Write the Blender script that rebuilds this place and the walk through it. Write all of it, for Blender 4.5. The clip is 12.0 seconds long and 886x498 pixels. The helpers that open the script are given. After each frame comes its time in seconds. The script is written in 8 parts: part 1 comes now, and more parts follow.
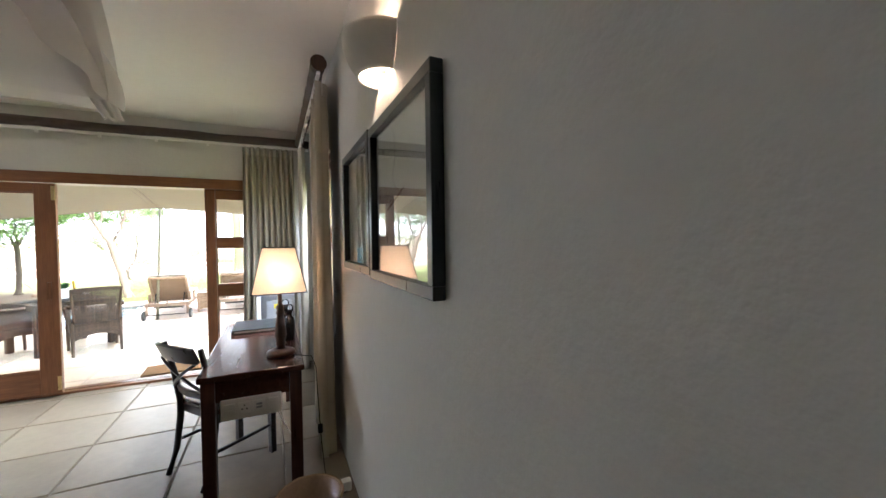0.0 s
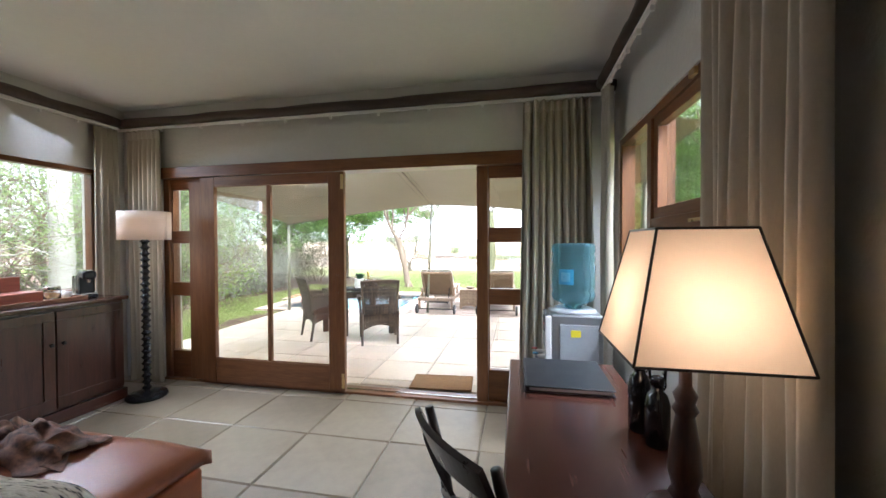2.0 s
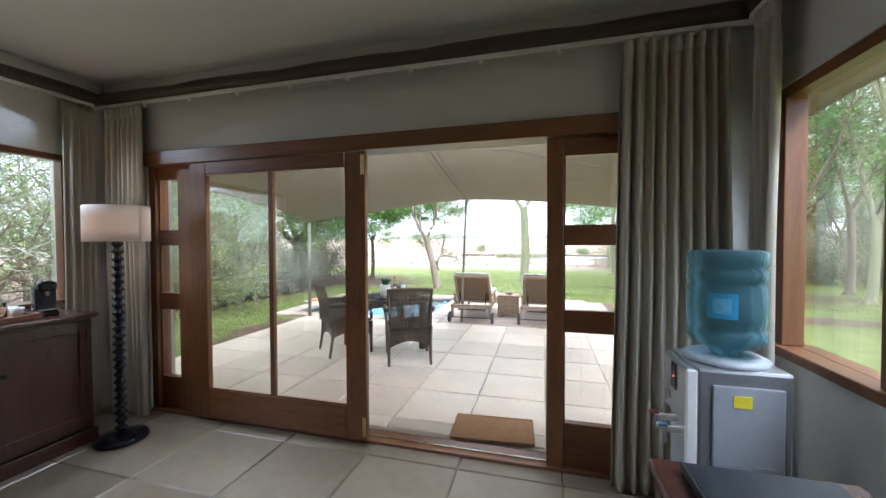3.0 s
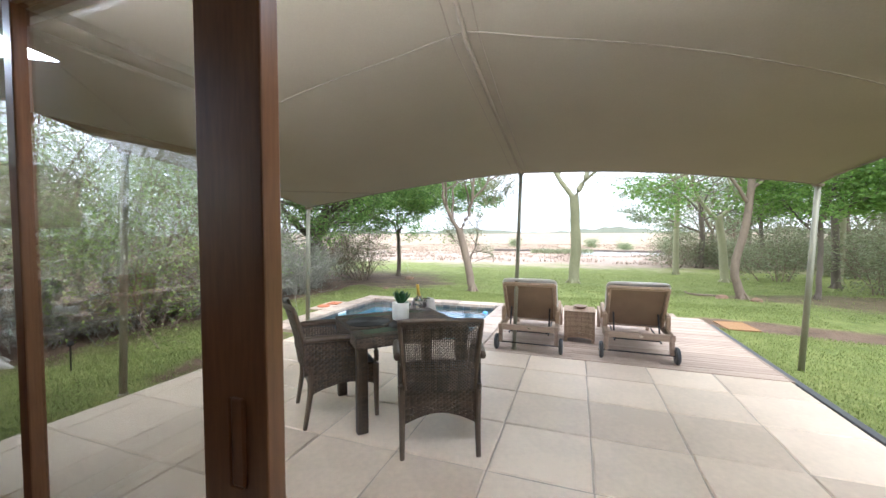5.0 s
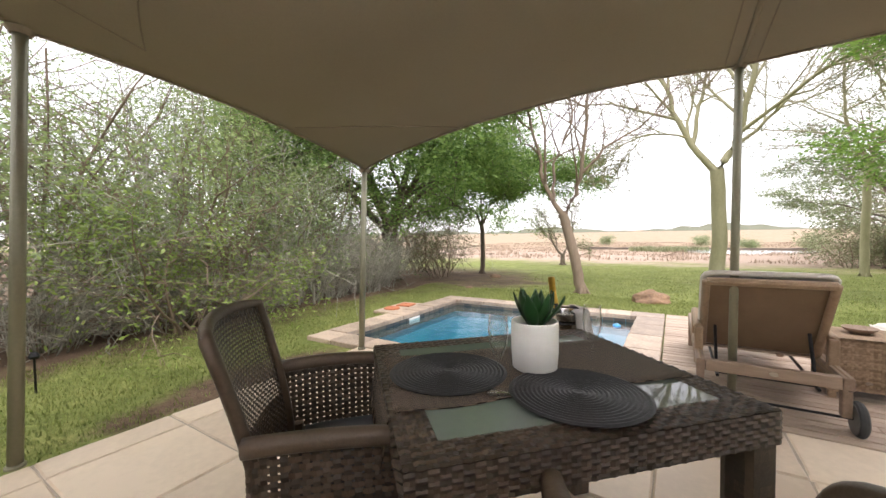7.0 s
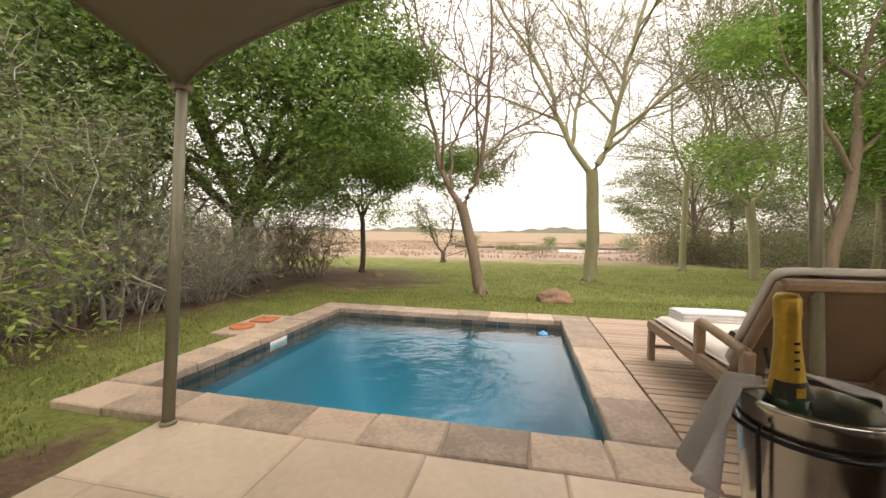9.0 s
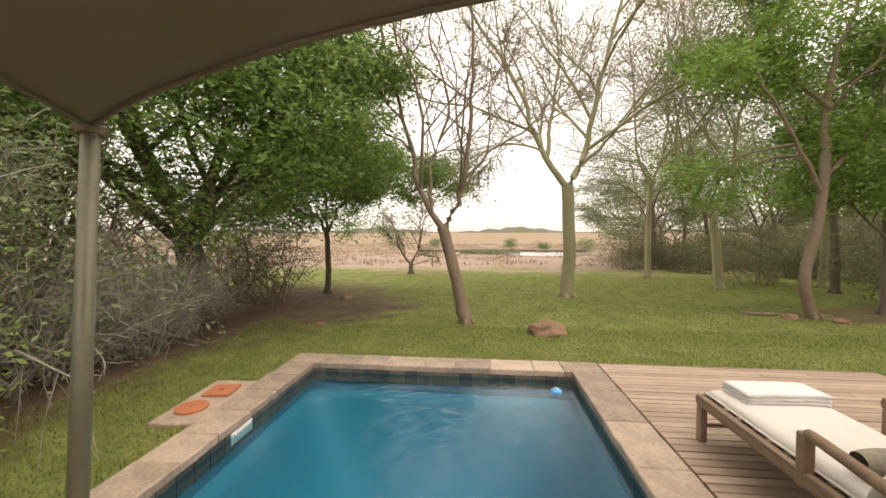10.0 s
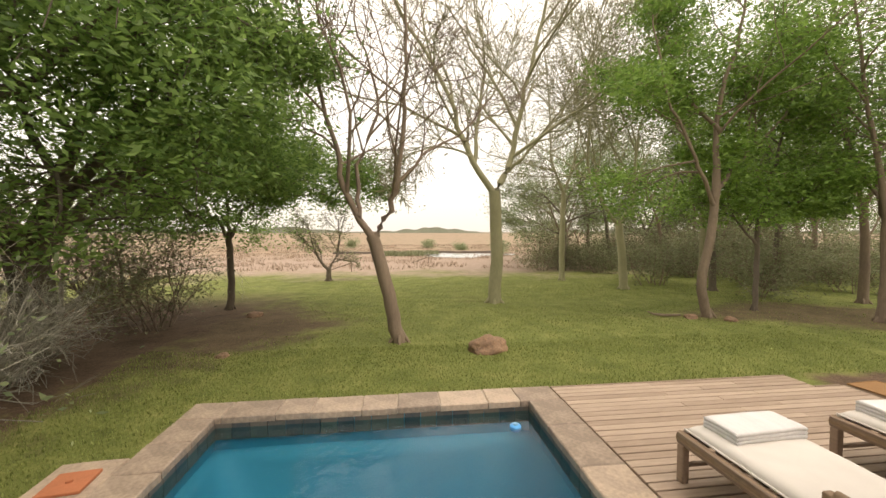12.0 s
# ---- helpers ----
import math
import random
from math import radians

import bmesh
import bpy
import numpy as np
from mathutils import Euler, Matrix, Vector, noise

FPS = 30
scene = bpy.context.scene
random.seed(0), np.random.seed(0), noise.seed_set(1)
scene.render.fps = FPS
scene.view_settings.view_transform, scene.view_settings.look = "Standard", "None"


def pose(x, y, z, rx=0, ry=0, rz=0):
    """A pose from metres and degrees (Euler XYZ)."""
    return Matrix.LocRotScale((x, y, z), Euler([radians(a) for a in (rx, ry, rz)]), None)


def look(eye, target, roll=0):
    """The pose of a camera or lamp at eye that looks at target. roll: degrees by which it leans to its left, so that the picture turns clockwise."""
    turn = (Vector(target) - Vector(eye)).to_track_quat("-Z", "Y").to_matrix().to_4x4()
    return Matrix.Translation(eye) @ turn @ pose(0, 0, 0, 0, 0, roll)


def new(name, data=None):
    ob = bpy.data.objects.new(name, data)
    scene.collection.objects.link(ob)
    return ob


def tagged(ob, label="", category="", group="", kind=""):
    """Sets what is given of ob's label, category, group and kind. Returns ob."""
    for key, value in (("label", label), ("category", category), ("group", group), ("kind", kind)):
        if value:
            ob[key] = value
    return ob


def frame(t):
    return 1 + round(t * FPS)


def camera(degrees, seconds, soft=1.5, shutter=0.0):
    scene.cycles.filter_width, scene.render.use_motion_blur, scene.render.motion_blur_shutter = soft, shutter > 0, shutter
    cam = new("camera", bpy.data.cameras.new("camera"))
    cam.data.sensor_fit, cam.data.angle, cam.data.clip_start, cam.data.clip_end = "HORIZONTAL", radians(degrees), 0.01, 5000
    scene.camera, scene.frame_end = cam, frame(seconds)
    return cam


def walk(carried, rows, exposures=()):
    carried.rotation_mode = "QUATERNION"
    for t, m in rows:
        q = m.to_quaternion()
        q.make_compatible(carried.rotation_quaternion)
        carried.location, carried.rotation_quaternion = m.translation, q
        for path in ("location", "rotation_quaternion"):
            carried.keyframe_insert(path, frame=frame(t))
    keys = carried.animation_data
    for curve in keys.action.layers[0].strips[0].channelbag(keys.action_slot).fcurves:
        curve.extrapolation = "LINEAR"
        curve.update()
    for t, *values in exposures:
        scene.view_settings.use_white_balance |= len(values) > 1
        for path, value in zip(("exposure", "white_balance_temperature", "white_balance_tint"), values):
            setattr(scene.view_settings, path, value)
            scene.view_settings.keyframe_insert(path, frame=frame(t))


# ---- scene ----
cam = camera(100.0, 12.0)
PATH = [
    (0, (0.716, 0.402, 1.486), (1.538, 2.224, 1.44), -0.79),
    (0.5, (0.65, 0.736, 1.406), (1.045, 2.696, 1.391), -0.75),
    (1, (0.622, 1.24, 1.406), (0.622, 3.24, 1.39), -0.38),
    (1.5, (0.521, 1.655, 1.387), (0.303, 3.643, 1.381), -0.43),
    (2, (0.349, 2.063, 1.426), (-0.041, 4.024, 1.393), -0.2),
    (2.5, (0.176, 2.452, 1.422), (-0.276, 4.401, 1.391), -0.2),
    (3, (-0.021, 2.896, 1.464), (-0.542, 4.826, 1.418), -0.2),
    (3.5, (-0.187, 3.327, 1.481), (-0.759, 5.242, 1.427), -0.1),
    (3.7, (-0.216, 3.533, 1.525), (-0.819, 5.438, 1.444), -0.0),
    (5.3, (-0.848, 5.041, 1.351), (-1.573, 6.904, 1.283), -0.3),
    (5.5, (-0.927, 5.213, 1.291), (-1.718, 7.049, 1.231), -0.4),
    (6, (-1.195, 5.669, 1.236), (-2.08, 7.461, 1.168), -0.4),
    (6.5, (-1.474, 6.101, 1.207), (-2.518, 7.806, 1.139), -0.6),
    (6.7, (-1.589, 6.265, 1.182), (-2.652, 7.958, 1.112), -0.7),
    (8.3, (-2.334, 7.289, 0.901), (-3.054, 9.153, 0.836), -0.2),
    (8.4, (-2.37, 7.34, 0.901), (-3.033, 9.226, 0.838), -0.1),
    (8.6, (-2.45, 7.426, 0.907), (-3.028, 9.339, 0.842), 0.2),
    (8.9, (-2.565, 7.586, 0.966), (-3.05, 9.526, 0.883), 0.5),
    (9, (-2.635, 7.65, 1.004), (-3.058, 9.604, 0.922), 0.7),
    (9.5, (-2.869, 7.986, 1.165), (-3.161, 9.963, 1.087), 0.4),
    (10, (-3.131, 8.21, 1.442), (-3.34, 10.198, 1.364), -0.1),
    (10.5, (-3.337, 8.524, 1.542), (-3.418, 10.52, 1.458), 0.3),
    (11, (-3.448, 8.684, 1.564), (-3.345, 10.68, 1.487), 0.1),
    (11.5, (-3.44, 8.76, 1.585), (-3.253, 10.75, 1.51), 0.0),
    (12, (-3.425, 8.78, 1.6), (-3.187, 10.765, 1.522), 0.0),
]
EXPOSURES = [
    (0.0, 3.15, 5450, 12), (1.0, 2.95, 5500, 12), (1.5, 2.75, 5500, 12), (2.5, 2.0, 5200, 12), (3.7, 1.58, 5150, 9), (5.3, 1.12, 5500, 13), (6.5, 0.9, 6000, 16),
    (8.3, 0.62, 6950, 18), (9.0, 0.35, 7200, 18), (10.0, 0.15, 7300, 17), (12.0, 0.10, 7400, 15),
]
walk(cam, [(t, look(eye, target, roll)) for t, eye, target, roll in PATH], EXPOSURES)

# ---- place ----
# ---- light ----
world = bpy.data.worlds.new("sky")
scene.world = world
world.use_nodes = True
_wn = world.node_tree
_sky = _wn.nodes.new("ShaderNodeTexSky")
_sky.sky_type = "NISHITA"
_sky.sun_disc = False
_sky.sun_elevation = radians(52)
_sky.sun_rotation = radians(127)
_sky.air_density, _sky.dust_density, _sky.ozone_density = 1.0, 2.0, 1.0
_bg = next(n for n in _wn.nodes if n.type == "BACKGROUND")
_cl = _wn.nodes.new("ShaderNodeMix")
_cl.data_type = "RGBA"
_cl.inputs[0].default_value = 0.75
_wn.links.new(_sky.outputs[0], _cl.inputs[6])
_wc = _wn.nodes.new("ShaderNodeTexCoord")
_ws = _wn.nodes.new("ShaderNodeSeparateXYZ")
_wn.links.new(_wc.outputs["Generated"], _ws.inputs[0])
_wr = _wn.nodes.new("ShaderNodeMapRange")
_wr.inputs["From Min"].default_value, _wr.inputs["From Max"].default_value = 0.0, 1.0
_wr.inputs["To Min"].default_value, _wr.inputs["To Max"].default_value = 0.70, 1.40
_wn.links.new(_ws.outputs[2], _wr.inputs[0])
_wv = _wn.nodes.new("ShaderNodeVectorMath")
_wv.operation = "SCALE"
_wv.inputs[0].default_value = (11.5, 11.2, 10.6)
_wn.links.new(_wr.outputs[0], _wv.inputs["Scale"])
_wn.links.new(_wv.outputs[0], _cl.inputs[7])
_wn.links.new(_cl.outputs[2], _bg.inputs[0])
_bg.inputs[1].default_value = 0.15
sun = new("sun", bpy.data.lights.new("sun", "SUN"))
sun.data.energy, sun.data.angle, sun.data.color = 1.0, radians(35), (1.0, 0.95, 0.88)
# sky light through the doors and windows: lamps in the heads of the openings
for _n, _at, _to, _sx, _sy, _w in (("door_skylight", (-1.3, 5.60, 2.40), (-1.3, 2.6, 0.6), 3.6, 0.30, 66.0),
                                   ("window_skylight", (1.40, 4.15, 2.46), (-0.6, 4.0, 0.2), 1.9, 0.28, 25.0),
                                   ("west_skylight", (-4.04, 3.95, 2.42), (-1.8, 3.2, 0.0), 1.9, 0.28, 38.0)):
    _l = new(_n, bpy.data.lights.new(_n, "AREA"))
    _l.data.shape, _l.data.size, _l.data.size_y, _l.data.energy, _l.data.color = "RECTANGLE", _sx, _sy, _w, (0.93, 0.97, 1.0)
    _l.data.spread = radians(115)
    _l.matrix_world = look(_at, _to)
sun.matrix_world = look((0, 0, 30), (-12.0, 9.0, 0))


# ---- materials ----
def nmat(name):
    m = bpy.data.materials.new(name)
    m.use_nodes = True
    t = m.node_tree
    return m, t, t.nodes["Principled BSDF"]


def val(t, kind, **ins):
    n = t.nodes.new(kind)
    for k, v in ins.items():
        n.inputs[k.replace("_", " ")].default_value = v
    return n


def surf(name, col, col2=None, rough=0.6, metal=0.0, scale=6.0, fine=60.0, bump=0.1, stretch=(1, 1, 1), rnd=0.0, island=False,
         rvar=0.1, spec=0.5, dist=0.01, contrast=1.0):
    """A surface whose colour drifts between two tones at two scales, with matching relief and gloss."""
    m, t, p = nmat(name)
    col2 = col2 or tuple(c * 0.7 for c in col)
    tc = t.nodes.new("ShaderNodeTexCoord")
    mp = t.nodes.new("ShaderNodeMapping")
    mp.inputs["Scale"].default_value = stretch
    t.links.new(tc.outputs["Object"], mp.inputs["Vector"])
    n1 = val(t, "ShaderNodeTexNoise", Scale=scale, Detail=5.0, Roughness=0.6)
    n2 = val(t, "ShaderNodeTexNoise", Scale=fine, Detail=3.0, Roughness=0.6)
    for n in (n1, n2):
        t.links.new(mp.outputs[0], n.inputs["Vector"])
    mix = t.nodes.new("ShaderNodeMath")
    mix.operation = "MULTIPLY_ADD"
    mix.inputs[1].default_value = 0.6
    t.links.new(n1.outputs[0], mix.inputs[0])
    sc = t.nodes.new("ShaderNodeMath")
    sc.operation = "MULTIPLY"
    sc.inputs[1].default_value = 0.4
    t.links.new(n2.outputs[0], sc.inputs[0])
    t.links.new(sc.outputs[0], mix.inputs[2])
    fac = mix.outputs[0]
    if rnd:
        info = t.nodes.new("ShaderNodeNewGeometry" if island else "ShaderNodeObjectInfo")
        src = info.outputs["Random Per Island" if island else "Random"]
        r = t.nodes.new("ShaderNodeMath")
        r.operation = "MULTIPLY_ADD"
        r.inputs[1].default_value = rnd
        t.links.new(src, r.inputs[0])
        t.links.new(fac, r.inputs[2])
        r2 = t.nodes.new("ShaderNodeMath")
        r2.operation = "SUBTRACT"
        r2.inputs[1].default_value = rnd / 2
        t.links.new(r.outputs[0], r2.inputs[0])
        fac = r2.outputs[0]
    ramp = t.nodes.new("ShaderNodeValToRGB")
    ramp.color_ramp.elements[0].position = 0.5 - 0.22 / contrast
    ramp.color_ramp.elements[1].position = 0.5 + 0.22 / contrast
    ramp.color_ramp.elements[0].color = (*col2, 1)
    ramp.color_ramp.elements[1].color = (*col, 1)
    t.links.new(fac, ramp.inputs[0])
    t.links.new(ramp.outputs[0], p.inputs["Base Color"])
    rr = t.nodes.new("ShaderNodeMapRange")
    rr.inputs["To Min"].default_value = max(0.02, rough - rvar)
    rr.inputs["To Max"].default_value = min(1, rough + rvar)
    t.links.new(n1.outputs[0], rr.inputs[0])
    t.links.new(rr.outputs[0], p.inputs["Roughness"])
    p.inputs["Metallic"].default_value = metal
    p.inputs["Specular IOR Level"].default_value = spec
    if bump:
        b = t.nodes.new("ShaderNodeBump")
        b.inputs["Strength"].default_value = bump
        b.inputs["Distance"].default_value = dist
        t.links.new(mix.outputs[0], b.inputs["Height"])
        t.links.new(b.outputs[0], p.inputs["Normal"])
    return m


def wood(name, dark, light, axis="x", rough=0.35, scale=1.0, rnd=0.0, bump=0.08, coat=0.0):
    st = {"x": (1.2, 14, 14), "y": (14, 1.2, 14), "z": (14, 14, 1.2)}[axis]
    m = surf(name, light, dark, rough, 0, 2.2 * scale, 9 * scale, bump, st, rnd, rvar=0.08, dist=0.003)
    m.node_tree.nodes["Principled BSDF"].inputs["Coat Weight"].default_value = coat
    m.node_tree.nodes["Principled BSDF"].inputs["Coat Roughness"].default_value = 0.15
    return m


def leafmat(name, a, b, trans=0.4, rough=0.5):
    m, t, p = nmat(name)
    g = t.nodes.new("ShaderNodeNewGeometry")
    tc = t.nodes.new("ShaderNodeTexCoord")
    n = val(t, "ShaderNodeTexNoise", Scale=0.9, Detail=2.0)
    t.links.new(tc.outputs["Object"], n.inputs["Vector"])
    ad = t.nodes.new("ShaderNodeMath")
    ad.operation = "MULTIPLY_ADD"
    ad.inputs[1].default_value = 0.55
    t.links.new(g.outputs["Random Per Island"], ad.inputs[0])
    s2 = t.nodes.new("ShaderNodeMath")
    s2.operation = "MULTIPLY"
    s2.inputs[1].default_value = 0.45
    t.links.new(n.outputs[0], s2.inputs[0])
    t.links.new(s2.outputs[0], ad.inputs[2])
    ramp = t.nodes.new("ShaderNodeValToRGB")
    ramp.color_ramp.elements[0].position, ramp.color_ramp.elements[1].position = 0.12, 0.85
    ramp.color_ramp.elements[0].color, ramp.color_ramp.elements[1].color = (*a, 1), (*b, 1)
    t.links.new(ad.outputs[0], ramp.inputs[0])
    t.links.new(ramp.outputs[0], p.inputs["Base Color"])
    p.inputs["Roughness"].default_value = rough
    tr = t.nodes.new("ShaderNodeBsdfTranslucent")
    t.links.new(ramp.outputs[0], tr.inputs["Color"])
    mx = t.nodes.new("ShaderNodeMixShader")
    mx.inputs[0].default_value = trans
    t.links.new(p.outputs[0], mx.inputs[1])
    t.links.new(tr.outputs[0], mx.inputs[2])
    t.links.new(mx.outputs[0], t.nodes["Material Output"].inputs[0])
    return m


def glassmat(name, tint=(1, 1, 1), rough=0.0, ior=1.45):
    m, t, p = nmat(name)
    p.inputs["Base Color"].default_value = (*tint, 1)
    p.inputs["Transmission Weight"].default_value = 1.0
    p.inputs["Roughness"].default_value = rough
    p.inputs["IOR"].default_value = ior
    return m


def panemat(name, gloss=0.08, tint=(1, 1, 1)):
    """A thin pane: clear, with a Fresnel-weighted reflection."""
    m, t, p = nmat(name)
    tr = t.nodes.new("ShaderNodeBsdfTransparent")
    tr.inputs[0].default_value = (*tint, 1)
    gl = t.nodes.new("ShaderNodeBsdfGlossy")
    gl.inputs["Roughness"].default_value = 0.01
    lw = val(t, "ShaderNodeLayerWeight", Blend=0.5)
    pw = t.nodes.new("ShaderNodeMath")
    pw.operation = "POWER"
    pw.inputs[1].default_value = 2.8
    t.links.new(lw.outputs["Facing"], pw.inputs[0])
    f = t.nodes.new("ShaderNodeMapRange")
    f.inputs["To Min"].default_value, f.inputs["To Max"].default_value = gloss, 0.9
    t.links.new(pw.outputs[0], f.inputs[0])
    mx = t.nodes.new("ShaderNodeMixShader")
    t.links.new(f.outputs[0], mx.inputs[0])
    t.links.new(tr.outputs[0], mx.inputs[1])
    t.links.new(gl.outputs[0], mx.inputs[2])
    t.links.new(mx.outputs[0], t.nodes["Material Output"].inputs[0])
    return m


def glow(name, col, strength, base=(0.8, 0.8, 0.8)):
    m, t, p = nmat(name)
    p.inputs["Base Color"].default_value = (*base, 1)
    p.inputs["Emission Color"].default_value = (*col, 1)
    p.inputs["Emission Strength"].default_value = strength
    return m


def sheer(name, col, through_amount):
    """Cloth that lets part of the light and view through."""
    m, t, p = nmat(name)
    p.inputs["Base Color"].default_value = (*col, 1)
    p.inputs["Roughness"].default_value = 0.9
    tl = t.nodes.new("ShaderNodeBsdfTranslucent")
    tl.inputs[0].default_value = (*col, 1)
    m1 = t.nodes.new("ShaderNodeMixShader")
    m1.inputs[0].default_value = 0.45
    t.links.new(p.outputs[0], m1.inputs[1])
    t.links.new(tl.outputs[0], m1.inputs[2])
    tp = t.nodes.new("ShaderNodeBsdfTransparent")
    m2 = t.nodes.new("ShaderNodeMixShader")
    m2.inputs[0].default_value = through_amount
    t.links.new(m1.outputs[0], m2.inputs[1])
    t.links.new(tp.outputs[0], m2.inputs[2])
    t.links.new(m2.outputs[0], t.nodes["Material Output"].inputs[0])
    return m


PLASTER = surf("plaster", (0.67, 0.645, 0.60), (0.61, 0.585, 0.54), 0.75, 0, 2.5, 35, 0.35, rvar=0.05, dist=0.02)
CEILING = surf("ceiling_board", (0.80, 0.78, 0.74), (0.75, 0.73, 0.69), 0.8, 0, 1.2, 20, 0.05)
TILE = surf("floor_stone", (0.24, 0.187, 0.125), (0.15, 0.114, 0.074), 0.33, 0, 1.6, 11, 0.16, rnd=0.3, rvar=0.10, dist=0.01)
GROUT = surf("grout", (0.165, 0.13, 0.09), (0.12, 0.094, 0.065), 0.9)
PATIOGROUT = surf("patio_grout", (0.47, 0.40, 0.32), (0.36, 0.30, 0.235), 0.9)
PATIO = surf("patio_stone", (0.73, 0.595, 0.45), (0.53, 0.42, 0.31), 0.48, 0, 1.8, 22, 0.25, rnd=0.45, rvar=0.14)
COPING = surf("coping_stone", (0.54, 0.42, 0.315), (0.26, 0.20, 0.155), 0.55, 0, 4.5, 34, 0.45, rnd=0.3, contrast=1.35)
FRAME = wood("frame_wood", (0.115, 0.042, 0.015), (0.25, 0.105, 0.038), "z", 0.35, coat=0.15)
FRAMEX = wood("frame_wood_rail", (0.115, 0.042, 0.015), (0.25, 0.105, 0.038), "x", 0.35, coat=0.15)
FRAMEY = wood("frame_wood_side_rail", (0.115, 0.042, 0.015), (0.25, 0.105, 0.038), "y", 0.35, coat=0.15)
DARKPOLE = wood("pole_wood", (0.035, 0.022, 0.016), (0.085, 0.055, 0.04), "x", 0.45)
MAHOG = wood("mahogany", (0.026, 0.009, 0.006), (0.085, 0.028, 0.017), "y", 0.25, coat=0.3)
MAHOGZ = wood("mahogany_upright", (0.026, 0.009, 0.006), (0.085, 0.028, 0.017), "z", 0.3, coat=0.2)
BLACKWOOD = wood("black_wood", (0.012, 0.010, 0.010), (0.035, 0.028, 0.026), "z", 0.3)
TURNED = wood("turned_wood", (0.03, 0.012, 0.008), (0.085, 0.034, 0.02), "z", 0.3, coat=0.3)
CURTAIN = surf("curtain_linen", (0.50, 0.45, 0.36), (0.42, 0.375, 0.30), 0.9, 0, 4, 180, 0.12, (1, 1, 0.3), spec=0.1, dist=0.003)
LINING = surf("curtain_lining", (0.62, 0.57, 0.48), None, 0.9, 0, 4, 120, 0.1, spec=0.1)
PANE = panemat("window_glass")
BRASS = surf("brass", (0.75, 0.58, 0.30), (0.55, 0.40, 0.18), 0.3, 1.0, 20, 90, 0.05)
STEEL = surf("steel", (0.62, 0.60, 0.56), (0.50, 0.48, 0.45), 0.22, 1.0, 8, 120, 0.03, rvar=0.06)
BLACKMETAL = surf("black_metal", (0.02, 0.02, 0.022), None, 0.35, 0.6)
WHITEPLASTIC = surf("white_plastic", (0.80, 0.78, 0.74), (0.74, 0.72, 0.68), 0.35, 0, 10, 90, 0.02)
GREYPLASTIC = surf("grey_plastic", (0.36, 0.37, 0.38), (0.30, 0.31, 0.32), 0.4, 0, 10, 90, 0.02)
SILVER = surf("silver_panel", (0.40, 0.40, 0.39), (0.34, 0.34, 0.335), 0.3, 0.7, 5, 60, 0.03)
BLACKPLASTIC = surf("black_plastic", (0.018, 0.018, 0.02), None, 0.25, 0, 10, 90, 0.03)
CERAMIC = surf("white_ceramic", (0.80, 0.78, 0.73), (0.72, 0.70, 0.65), 0.4, 0, 10, 50, 0.05)
PLASTERLAMP = surf("sconce_plaster", (0.82, 0.79, 0.74), (0.76, 0.73, 0.68), 0.7, 0, 10, 50, 0.08)
BLACKLEATHER = surf("black_leather", (0.022, 0.022, 0.024), (0.014, 0.014, 0.015), 0.38, 0, 12, 160, 0.25, dist=0.003)
TANLEATHER = surf("tan_leather", (0.36, 0.115, 0.045), (0.24, 0.07, 0.028), 0.36, 0, 6, 140, 0.25, dist=0.004)
LINEN = surf("white_linen", (0.82, 0.82, 0.82), (0.76, 0.76, 0.77), 0.85, 0, 6, 150, 0.2, spec=0.2)
CUSHION = surf("cream_cushion", (0.76, 0.715, 0.66), (0.68, 0.635, 0.58), 0.9, 0, 5, 220, 0.25, spec=0.1, dist=0.003)
GREYCLOTH = surf("grey_cloth", (0.50, 0.47, 0.46), (0.40, 0.37, 0.36), 0.9, 0, 8, 200, 0.3, spec=0.1, dist=0.004)
CANVAS = surf("tent_canvas", (0.28, 0.23, 0.165), (0.235, 0.19, 0.132), 0.85, 0, 1.3, 90, 0.15, spec=0.2, dist=0.004)
SEAM = surf("tent_seam", (0.25, 0.20, 0.145), (0.20, 0.16, 0.11), 0.85)
POLEPAINT = surf("pole_paint", (0.25, 0.235, 0.16), (0.19, 0.18, 0.12), 0.45, 0.3, 6, 70, 0.1)
WICKER = surf("wicker", (0.098, 0.066, 0.040), (0.038, 0.026, 0.017), 0.5, 0, 14, 90, 0.3, rnd=0.5, island=True)
WICKERDARK = surf("wicker_core", (0.045, 0.028, 0.018), (0.025, 0.016, 0.011), 0.8, 0, 14, 90, 0.3)
TEAK = wood("weathered_teak", (0.18, 0.12, 0.082), (0.33, 0.24, 0.175), "y", 0.6, rnd=0.3)
TEAKX = wood("weathered_teak_cross", (0.18, 0.12, 0.082), (0.33, 0.24, 0.175), "x", 0.6, rnd=0.3)
DECK = wood("deck_board", (0.31, 0.225, 0.165), (0.50, 0.385, 0.295), "x", 0.62, rnd=0.28, bump=0.25)
COIR = surf("coir", (0.36, 0.20, 0.085), (0.24, 0.125, 0.05), 0.95, 0, 30, 260, 0.7, dist=0.008)
TERRACOTTA = surf("terracotta", (0.55, 0.20, 0.095), (0.40, 0.14, 0.065), 0.8, 0, 9, 60, 0.3)
ROCK = surf("rock", (0.36, 0.22, 0.13), (0.16, 0.10, 0.065), 0.85, 0, 4, 30, 0.8, dist=0.04, contrast=1.5)
FROST = surf("frosted_glass", (0.17, 0.20, 0.17), (0.15, 0.175, 0.15), 0.03, 0, 2, 30, 0.0, rvar=0.01)
BUNDLE = surf("basket", (0.36, 0.23, 0.11), (0.20, 0.12, 0.055), 0.7, 0, 15, 120, 0.4)

